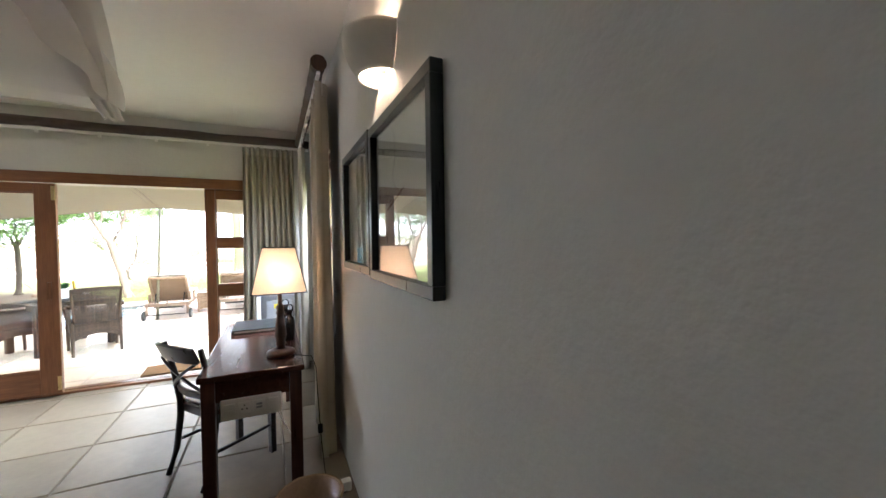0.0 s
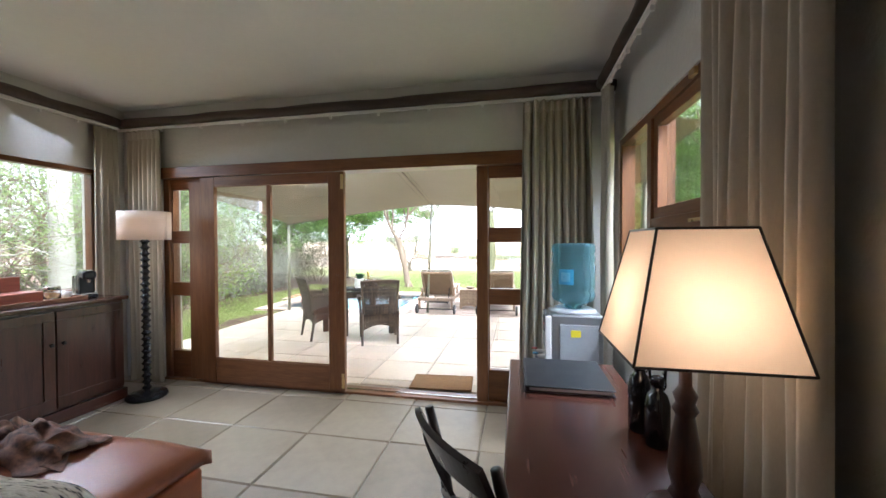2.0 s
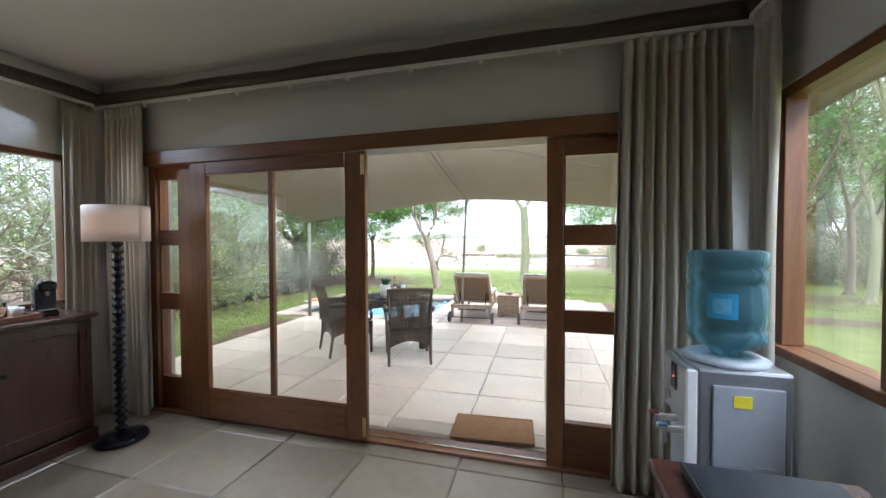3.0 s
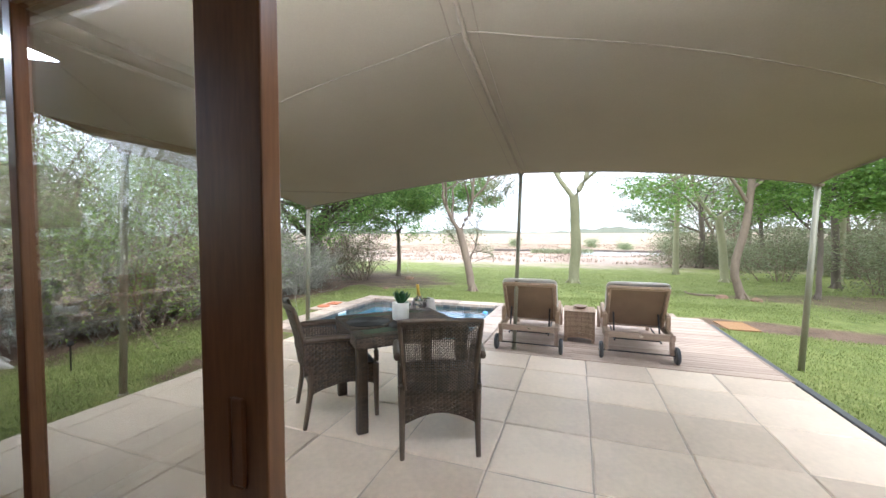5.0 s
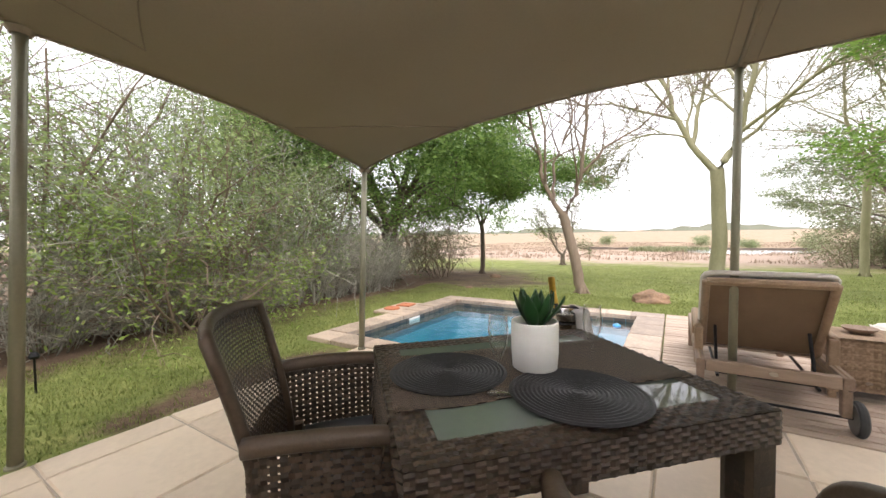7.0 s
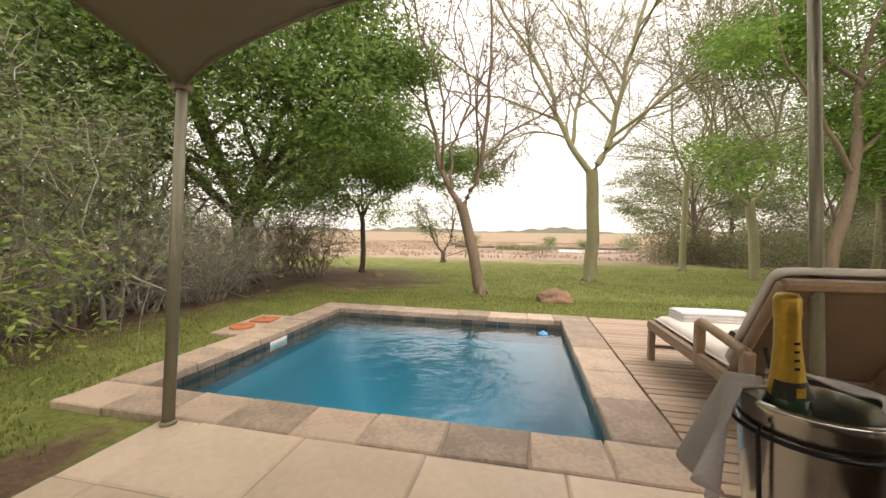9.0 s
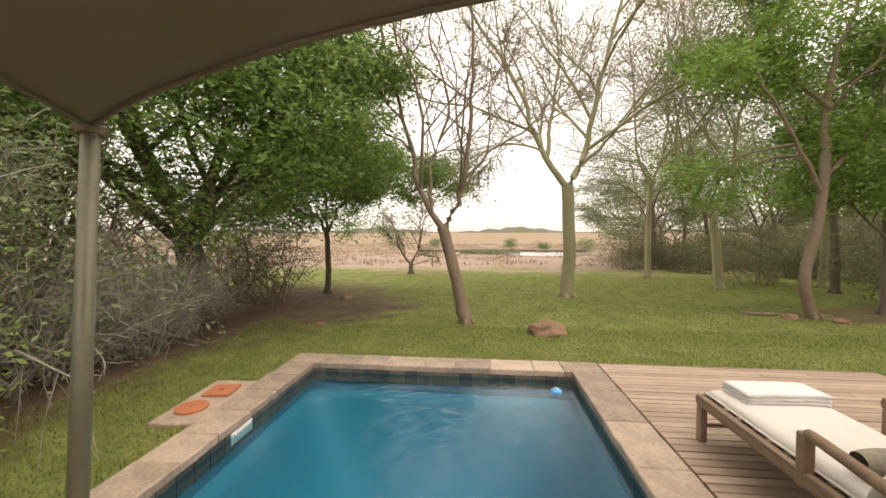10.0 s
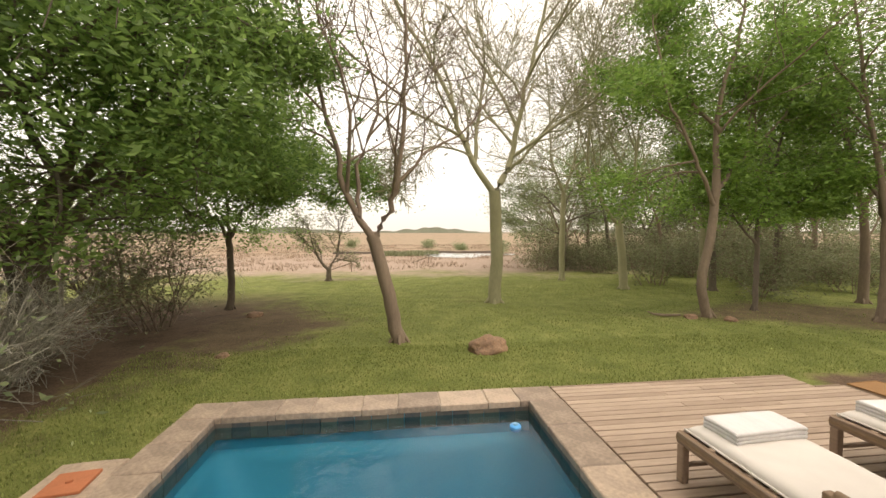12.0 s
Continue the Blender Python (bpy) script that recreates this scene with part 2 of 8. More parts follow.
# ---- builders ----
def link(name, me, m, parent=None, label="", smooth=False):
    ob = new(name, me)
    me.materials.append(m)
    if smooth:
        me.polygons.foreach_set("use_smooth", [True] * len(me.polygons))
    if parent is not None:
        ob.parent = parent
    return tagged(ob, label)


WOVEN = set()


def part(name, bm, m, parent=None, label="", smooth=False):
    woven = id(bm) in WOVEN
    WOVEN.discard(id(bm))
    me = bpy.data.meshes.new(name)
    bmesh.ops.recalc_face_normals(bm, faces=bm.faces)
    bm.to_mesh(me)
    bm.free()
    ob = link(name, me, m, parent, label, smooth)
    return tagged(ob, kind="stuff") if woven else ob


def thing(name, label, category, at=(0, 0, 0), rz=0, group="", kind=""):
    ob = new(name)
    ob.matrix_world = pose(*at, 0, 0, rz)
    ob.empty_display_size = 0.05
    return tagged(ob, label, category, group, kind)


def bx(x0, x1, y0, y1, z0, z1, bevel=0.0, bm=None, seg=2):
    bm = bm or bmesh.new()
    got = bmesh.ops.create_cube(bm, size=1, matrix=Matrix.LocRotScale(((x0 + x1) / 2, (y0 + y1) / 2, (z0 + z1) / 2), None,
                                                                    (abs(x1 - x0), abs(y1 - y0), abs(z1 - z0))))
    if bevel:
        vs = set(got["verts"])
        es = [e for e in bm.edges if e.verts[0] in vs and e.verts[1] in vs]
        bmesh.ops.bevel(bm, geom=es, offset=bevel, segments=seg, affect="EDGES", profile=0.5)
    return bm


def rod(p0, p1, r0, r1=None, n=12, bm=None):
    bm = bm or bmesh.new()
    p0, p1 = Vector(p0), Vector(p1)
    d = p1 - p0
    m = Matrix.Translation((p0 + p1) / 2) @ d.to_track_quat("Z", "Y").to_matrix().to_4x4()
    bmesh.ops.create_cone(bm, cap_ends=True, segments=n, radius1=r0, radius2=r0 if r1 is None else r1, depth=d.length, matrix=m)
    return bm


def lathe(profile, n=24, bm=None, at=(0, 0, 0), ox=1.0, oy=1.0):
    """Turns (radius, height) pairs about z."""
    bm = bm or bmesh.new()
    rings = []
    for r, z in profile:
        if r < 1e-5:
            rings.append([bm.verts.new((at[0], at[1], at[2] + z))])
        else:
            rings.append([bm.verts.new((at[0] + ox * r * math.cos(2 * math.pi * i / n), at[1] + oy * r * math.sin(2 * math.pi * i / n), at[2] + z)) for i in range(n)])
    for a, b in zip(rings, rings[1:]):
        for i in range(n):
            j = (i + 1) % n
            if len(a) == 1 and len(b) == 1:
                continue
            if len(a) == 1:
                bm.faces.new((a[0], b[i], b[j]))
            elif len(b) == 1:
                bm.faces.new((a[i], a[j], b[0]))
            else:
                bm.faces.new((a[i], a[j], b[j], b[i]))
    return bm


def tube(points, radii, n=8, bm=None, cap=True):
    bm = bm or bmesh.new()
    pts = [Vector(p) for p in points]
    if not isinstance(radii, (list, tuple)):
        radii = [radii] * len(pts)
    ref = Vector((0, 0, 1))
    rings = []
    for i, p in enumerate(pts):
        d = (pts[min(i + 1, len(pts) - 1)] - pts[max(i - 1, 0)]).normalized()
        if abs(d.dot(ref)) > 0.95:
            ref = Vector((1, 0, 0)) if abs(d.x) < 0.9 else Vector((0, 1, 0))
        u = d.cross(ref).normalized()
        v = u.cross(d).normalized()
        rings.append([bm.verts.new(p + radii[i] * (u * math.cos(2 * math.pi * k / n) + v * math.sin(2 * math.pi * k / n))) for k in range(n)])
    for a, b in zip(rings, rings[1:]):
        for k in range(n):
            bm.faces.new((a[k], a[(k + 1) % n], b[(k + 1) % n], b[k]))
    if cap:
        bm.faces.new(rings[0])
        bm.faces.new(rings[-1][::-1])
    return bm


def sheet(fn, nu, nv, thick=0.0, bm=None):
    """A surface fn(u, v) over the unit square, with thickness along its normals."""
    bm = bm or bmesh.new()
    P = [[Vector(fn(i / nu, j / nv)) for j in range(nv + 1)] for i in range(nu + 1)]
    top = [[bm.verts.new(p) for p in row] for row in P]
    for i in range(nu):
        for j in range(nv):
            bm.faces.new((top[i][j], top[i + 1][j], top[i + 1][j + 1], top[i][j + 1]))
    if thick:
        low = []
        for i in range(nu + 1):
            row = []
            for j in range(nv + 1):
                du = P[min(i + 1, nu)][j] - P[max(i - 1, 0)][j]
                dv = P[i][min(j + 1, nv)] - P[i][max(j - 1, 0)]
                row.append(bm.verts.new(P[i][j] - du.cross(dv).normalized() * thick))
            low.append(row)
        for i in range(nu):
            for j in range(nv):
                bm.faces.new((low[i][j], low[i][j + 1], low[i + 1][j + 1], low[i + 1][j]))
        for i in range(nu):
            bm.faces.new((top[i][0], low[i][0], low[i + 1][0], top[i + 1][0]))
            bm.faces.new((top[i][nv], top[i + 1][nv], low[i + 1][nv], low[i][nv]))
        for j in range(nv):
            bm.faces.new((top[0][j], top[0][j + 1], low[0][j + 1], low[0][j]))
            bm.faces.new((top[nu][j], low[nu][j], low[nu][j + 1], top[nu][j + 1]))
    return bm


def mesh_np(name, verts, faces):
    """A mesh from arrays of corners and of equal-sized faces."""
    me = bpy.data.meshes.new(name)
    verts, faces = np.asarray(verts, np.float32), np.asarray(faces, np.int32)
    k = faces.shape[1]
    me.vertices.add(len(verts))
    me.vertices.foreach_set("co", verts.ravel())
    me.loops.add(faces.size)
    me.loops.foreach_set("vertex_index", faces.ravel())
    me.polygons.add(len(faces))
    me.polygons.foreach_set("loop_start", np.arange(0, faces.size, k, dtype=np.int32))
    me.update(calc_edges=True)
    return me


def setting(name, bm, m, label="", smooth=False):
    return tagged(part(name, bm, m, None, label, smooth), label, "", "", "structure")


def fbm(x, y, z=0.0, s=1.0):
    return noise.noise(Vector((x * s, y * s, z * s)))


# ---- the room ----
WX, EX, SY, NY = -3.78, 1.13, -1.6, 5.32          # inner faces of the walls
CEIL, TH = 2.84, 0.22
HEAD = 2.16                                        # underside of the wall above the doors
DL, DR = -3.30, 0.62                               # opening for the doors
# south, west and east walls with their window openings
setting("wall_south", bx(WX - TH, EX + 0.11, SY - TH, SY, -0.1, CEIL), PLASTER, "plain beige plaster wall behind the bed")


def holed_wall(name, axis, at, out, lo, hi, openings, label):
    """A wall along an axis, inner face at `at`, thickness towards `out`, built of piers, sills and lintels round its openings."""
    bm = bmesh.new()
    a, b = sorted((at, at + out))
    cur = lo

    def piece(u0, u1, z0, z1):
        if axis == "y":
            bx(a, b, u0, u1, z0, z1, 0, bm)
        else:
            bx(u0, u1, a, b, z0, z1, 0, bm)
    for u0, u1, z0, z1 in openings:
        piece(cur, u0, -0.1, CEIL)
        if z0 > -0.05:
            piece(u0, u1, -0.1, z0)
        piece(u0, u1, z1, CEIL)
        cur = u1
    piece(cur, hi, -0.1, CEIL)
    return setting(name, bm, PLASTER, label)


WINW = (2.9, 5.07, 0.96, 2.17)
WINE = (3.48, 5.20, 0.88, 2.22)
holed_wall("wall_west", "y", WX, -TH, SY, NY, [WINW], "beige plaster wall with a wide window")
holed_wall("wall_east", "y", EX, 0.11, SY, NY, [WINE], "beige plaster wall with a timber window")
holed_wall("wall_north", "x", NY, TH, WX - TH, EX + 0.11, [(DL, DR, -0.1, HEAD)], "beige plaster wall above the sliding doors")
setting("ceiling", bx(WX - TH, EX + TH, SY - TH, NY + TH, CEIL, CEIL + 0.06), CEILING, "off-white plain ceiling")


def roof_fn(u, v):
    x = WX - 0.9 + u * (EX - WX + 2.0)
    y = SY - 0.9 + v * (NY - SY + 1.35)
    return (x, y, CEIL + 0.08 + 1.5 * (1 - abs(2 * u - 1)) * min(1, 2.2 * min(v, 1 - v) + 0.25))


setting("roof", sheet(roof_fn, 24, 20, 0.05), surf("thatch", (0.30, 0.23, 0.15), (0.18, 0.13, 0.08), 0.95, 0, 4, 90, 0.6, (1, 0.2, 1)), "brown thatched roof")
setting("eave_soffit", bx(EX + TH, EX + 1.15, SY - 0.8, NY + 0.3, 2.66, 2.72), CANVAS, "beige canvas soffit beside the house wall")

# round curtain poles under the ceiling, with pale tracks
PZ = 2.665
for nm, p0, p1, lab in (("curtain_pole", (WX + 0.02, NY - 0.10, PZ), (EX - 0.02, NY - 0.10, PZ), "dark round timber curtain pole over the sliding doors"),
                        ("curtain_pole", (EX - 0.13, 2.98, PZ - 0.005), (EX - 0.13, NY - 0.16, PZ - 0.005), "dark round timber curtain pole along the window wall"),
                        ("curtain_pole", (WX + 0.13, 2.2, PZ - 0.005), (WX + 0.13, NY - 0.16, PZ - 0.005), "dark round timber curtain pole along the far wall")):
    e = thing(nm, lab, "curtain pole", p0, 0, "curtain poles")
    d = Vector(p1) - Vector(p0)
    n = 26
    pts = [d * i / n + Vector((0, 0, 0.006 * math.sin(i * 1.1))) for i in range(n + 1)]
    part("pole", tube(pts, [0.047 + 0.003 * math.sin(i * 2.3) for i in range(n + 1)], 16), DARKPOLE, e, smooth=True)
    dn = d.normalized()
    part("end_cap", rod(-dn * 0.012, -dn * 0.001, 0.052, 0.054, 18), TURNED, e, "round brown wooden end cap")
    off = Vector((0, 0, -0.062))
    part("track", bx(-0.011, 0.011, 0, d.length, -0.012, 0.012, 0.002) if abs(d.y) > abs(d.x) else bx(0, d.length, -0.011, 0.011, -0.012, 0.012, 0.002),
         WHITEPLASTIC, e, "slim white curtain track").location = off
    k = 0
    for i in range(9):
        q = d * (0.12 + i * 0.095) + Vector((0, 0, -0.085))
        part("glider", bx(-0.012, 0.012, -0.008, 0.008, -0.016, 0.012, 0.002), WHITEPLASTIC, e).location = q


def curtain(label, x0, y0, x1, y1, top, bottom, folds, depth, seed, flare=1.15, lean=0.0):
    """A gathered floor-length curtain hanging between two plan points."""
    a, b = Vector((x0, y0, 0)), Vector((x1, y1, 0))
    d = b - a
    nrm = Vector((-d.y, d.x, 0)).normalized()
    rg = random.Random(seed)
    ph = [rg.uniform(-0.5, 0.5) for _ in range(folds + 2)]
    amp = [rg.uniform(0.6, 1.15) for _ in range(folds + 2)]
    c = (a + b) / 2
    e = thing("curtain", label, "curtain", (c.x, c.y, bottom), 0, "curtains")

    def fn(u, v):
        k = u * folds
        i = int(k)
        w = math.sin(2 * math.pi * (k + 0.12 * ph[i] * math.sin(math.pi * (k % 1))))
        z = top + (bottom - top) * v
        head = max(0.0, 1 - v / 0.045)
        pinch = 0.35 + 0.65 * min(1, v / 0.07)
        am = depth * amp[i] * (pinch * (1 - head) + 0.9 * head) * (0.85 + 0.3 * fbm(k * 1.3, v * 2.2, seed))
        spread = 1 + (flare - 1) * v
        s = (u - 0.5) * spread + 0.012 * fbm(k, v * 3, seed + 5)
        p = c + d * s + nrm * (w * am + 0.02 * fbm(u * 3, v * 2, seed + 9) + lean * v)
        return (p.x - c.x, p.y - c.y, z - bottom + 0.006 * math.sin(k * 5))
    part("drape", sheet(fn, folds * 12, 36, 0.003), CURTAIN, e, smooth=True)
    part("header_tape", sheet(lambda u, v: (lambda q: (q[0] - nrm.x * 0.012, q[1] - nrm.y * 0.012, q[2]))(fn(u, 0.004 + v * 0.03)), folds * 6, 2, 0.002), LINING, e)
    return e


ct = PZ - 0.085
curtain("floor-length beige linen curtain bunched beside the sliding doors", 0.40, NY - 0.10, 0.93, NY - 0.10, ct, 0.015, 9, 0.042, 3)
curtain("beige linen curtain gathered in the corner by the window", EX - 0.11, NY - 0.18, EX - 0.11, NY - 0.34, ct, 0.015, 4, 0.042, 4, 1.1)
curtain("beige linen curtain bunched at the window's near end behind the desk", EX - 0.11, 3.04, EX - 0.11, 3.60, ct - 0.01, 0.015, 8, 0.05, 5, 1.1)
curtain("beige linen curtain bunched behind the floor lamp", -3.60, NY - 0.10, -3.20, NY - 0.10, ct, 0.015, 7, 0.042, 6, 1.05)
curtain("beige linen curtain gathered in the corner by the cupboard", WX + 0.12, NY - 0.16, WX + 0.12, NY - 0.36, ct, 0.015, 4, 0.045, 7, 1.1)

# ---- sliding doors ----
FY0, FY1 = 5.335, 5.455


def pane(name, x0, x1, y, z0, z1, parent, along="x", label=""):
    bm = bx(x0, x1, y - 0.003, y + 0.003, z0, z1) if along == "x" else bx(y - 0.003, y + 0.003, x0, x1, z0, z1)
    ob = part(name, bm, PANE, parent, label)
    ob.visible_shadow = False
    return ob


df = thing("door_frame", "reddish-brown timber frame round the sliding doors", "door frame", (0, 0, 0), 0, "", "structure")
part("head", bx(DL, DR, FY0 - 0.06, FY1, 2.10, 2.21, 0.004), FRAMEX, df)
part("sill", bx(DL, DR, FY0 - 0.02, FY1 + 0.02, -0.02, 0.022, 0.004), FRAMEX, df, "worn timber threshold with track")
part("track_groove", bx(-2.8, 0.0, FY0 + 0.035, FY0 + 0.05, 0.022, 0.030), STEEL, df, "metal sliding track")
for x0, x1 in ((DL, DL + 0.07), (-2.985, -2.80), (0.0, 0.10), (DR - 0.06, DR)):
    part("jamb", bx(x0, x1, FY0, FY1, 0.022, 2.10, 0.004), FRAME, df)


def sidelight(name, x0, x1, label):
    e = thing(name, label, "window", (0, 0, 0), 0, "sidelights", "structure")
    part("bottom_rail", bx(x0, x1, FY0 + 0.02, FY0 + 0.075, 0.023, 0.30, 0.004), FRAMEX, e)
    part("middle_rail", bx(x0, x1, FY0 + 0.02, FY0 + 0.075, 0.88, 1.02, 0.004), FRAMEX, e)
    part("upper_rail", bx(x0, x1, FY0 + 0.02, FY0 + 0.075, 1.43, 1.56, 0.004), FRAMEX, e)
    part("top_rail", bx(x0, x1, FY0 + 0.02, FY0 + 0.075, 1.99, 2.099, 0.004), FRAMEX, e)
    for z0, z1 in ((0.30, 0.88), (1.02, 1.43), (1.56, 1.99)):
        pane("pane", x0, x1, FY0 + 0.048, z0, z1, e)
        for q0, q1 in ((x0, x0 + 0.012), (x1 - 0.012, x1)):
            part("bead", bx(q0, q1, FY0 + 0.03, FY0 + 0.044, z0, z1), FRAME, e)
    return e


sidelight("window_1", DL + 0.072, -2.987, "timber sidelight of three panes beside the sliding door")
sidelight("window_2", 0.102, DR - 0.062, "timber sidelight of three panes beside the doorway")


def leaf(name, x0, x1, y, label):
    e = thing(name, label, "door", ((x0 + x1) / 2, y, 0.03), 0, "", "structure")
    w = (x1 - x0) / 2
    part("stile", bx(-w, -w + 0.160, -0.022, 0.022, 0, 2.065, 0.004), FRAME, e)
    part("stile", bx(w - 0.160, w, -0.022, 0.022, 0, 2.065, 0.004), FRAME, e)
    part("bottom_rail", bx(-w + 0.161, w - 0.161, -0.021, 0.021, 0, 0.235, 0.004), FRAMEX, e)
    part("top_rail", bx(-w + 0.161, w - 0.161, -0.021, 0.021, 1.975, 2.065, 0.004), FRAMEX, e)
    mid = -0.012
    part("muntin", bx(mid - 0.02, mid + 0.02, -0.018, 0.018, 0.236, 1.974, 0.004), FRAME, e)
    for a, b in ((-w + 0.161, mid - 0.02), (mid + 0.02, w - 0.161)):
        pane("pane", a, b, 0, 0.236, 1.974, e)
        for z in (0.236, 1.962):
            part("bead", bx(a, b, -0.017, -0.006, z, z + 0.012), FRAMEX, e)
    pull = part("pull", bx(w - 0.085, w - 0.05, -0.026, -0.0225, 0.93, 1.10, 0.006), FRAME, e, "recessed finger pull in the stile")
    for z in (0.03, 1.90):
        part("brass_plate", bx(w - 0.032, w - 0.004, -0.027, -0.0226, z, z + 0.14, 0.002), BRASS, e, "small brass corner plate")
    return e


leaf("door_1", -2.80, -1.235, FY0 - 0.026, "open reddish-brown timber sliding door with two glass panes")

# ---- windows ----
wl = thing("window_3", "wide timber-framed window over the cupboard", "window", (WX, 0, 0), 0, "", "structure")
y0, y1, z0, z1 = WINW
part("frame_top", bx(-0.12, -0.03, y0, y1, z1 - 0.045, z1, 0.004), FRAMEY, wl)
part("frame_side", bx(-0.12, -0.03, y1 - 0.05, y1, z0 + 0.04, z1 - 0.046, 0.004), FRAME, wl)
part("frame_side", bx(-0.12, -0.03, y0, y0 + 0.05, z0 + 0.04, z1 - 0.046, 0.004), FRAME, wl)
part("sill", bx(-0.16, 0.02, y0, y1, z0, z0 + 0.038, 0.006), FRAMEY, wl)
pane("pane", y0 + 0.05, y1 - 0.05, -0.07, z0 + 0.038, z1 - 0.045, wl, "y")

wr = thing("window_4", "timber window with a fixed light and two opening sashes", "window", (EX, 0, 0), 0, "", "structure")
y0, y1, z0, z1 = WINE
part("frame_top", bx(0.01, 0.14, y0, y1, z1 - 0.055, z1, 0.004), FRAMEY, wr)
part("frame_side", bx(0.01, 0.105, y1 - 0.06, y1 - 0.001, z0 + 0.05, z1 - 0.056, 0.004), FRAME, wr)
part("frame_side", bx(0.01, 0.14, y0, y0 + 0.06, z0 + 0.05, z1 - 0.056, 0.004), FRAME, wr)
part("sill", bx(-0.015, 0.16, y0, y1, z0, z0 + 0.048, 0.006), FRAMEY, wr)
MUL = 4.53
part("mullion", bx(0.005, 0.14, MUL - 0.035, MUL + 0.035, z0 + 0.05, z1 - 0.056, 0.004), FRAME, wr)
pane("pane", MUL + 0.035, y1 - 0.06, 0.08, z0 + 0.048, z1 - 0.055, wr, "y")
TR = 1.53
part("transom", bx(0.005, 0.14, y0 + 0.061, MUL - 0.036, TR - 0.035, TR + 0.035, 0.004), FRAMEY, wr)
for a0, a1 in ((z0 + 0.05, TR - 0.037), (TR + 0.037, z1 - 0.057)):
    s = part("sash", bx(0.02, 0.075, y0 + 0.062, MUL - 0.037, a0, a0 + 0.06, 0.004), FRAMEY, wr, "opening timber sash")
    part("sash_rail", bx(0.02, 0.075, y0 + 0.062, MUL - 0.037, a1 - 0.06, a1, 0.004), FRAMEY, s)
    part("sash_stile", bx(0.02, 0.075, MUL - 0.097, MUL - 0.037, a0 + 0.061, a1 - 0.061, 0.004), FRAME, s)
    part("sash_stile", bx(0.02, 0.075, y0 + 0.062, y0 + 0.122, a0 + 0.061, a1 - 0.061, 0.004), FRAME, s)
    pane("pane", y0 + 0.122, MUL - 0.097, 0.05, a0 + 0.06, a1 - 0.06, s, "y")
part("stay", bx(-0.012, 0.004, 3.80, 3.96, TR - 0.012, TR + 0.004, 0.003), BRASS, wr, "brass window stay")
part("catch", bx(-0.014, 0.004, 3.90, 3.96, z1 - 0.05, z1 - 0.015, 0.003), BRASS, wr, "brass window catch")

# ---- ground, patio, pool, deck ----
PX0, PX1, PY0, PY1 = -5.04, -2.17, 9.55, 12.20     # pool, inner edge of the coping
WATER = -0.10


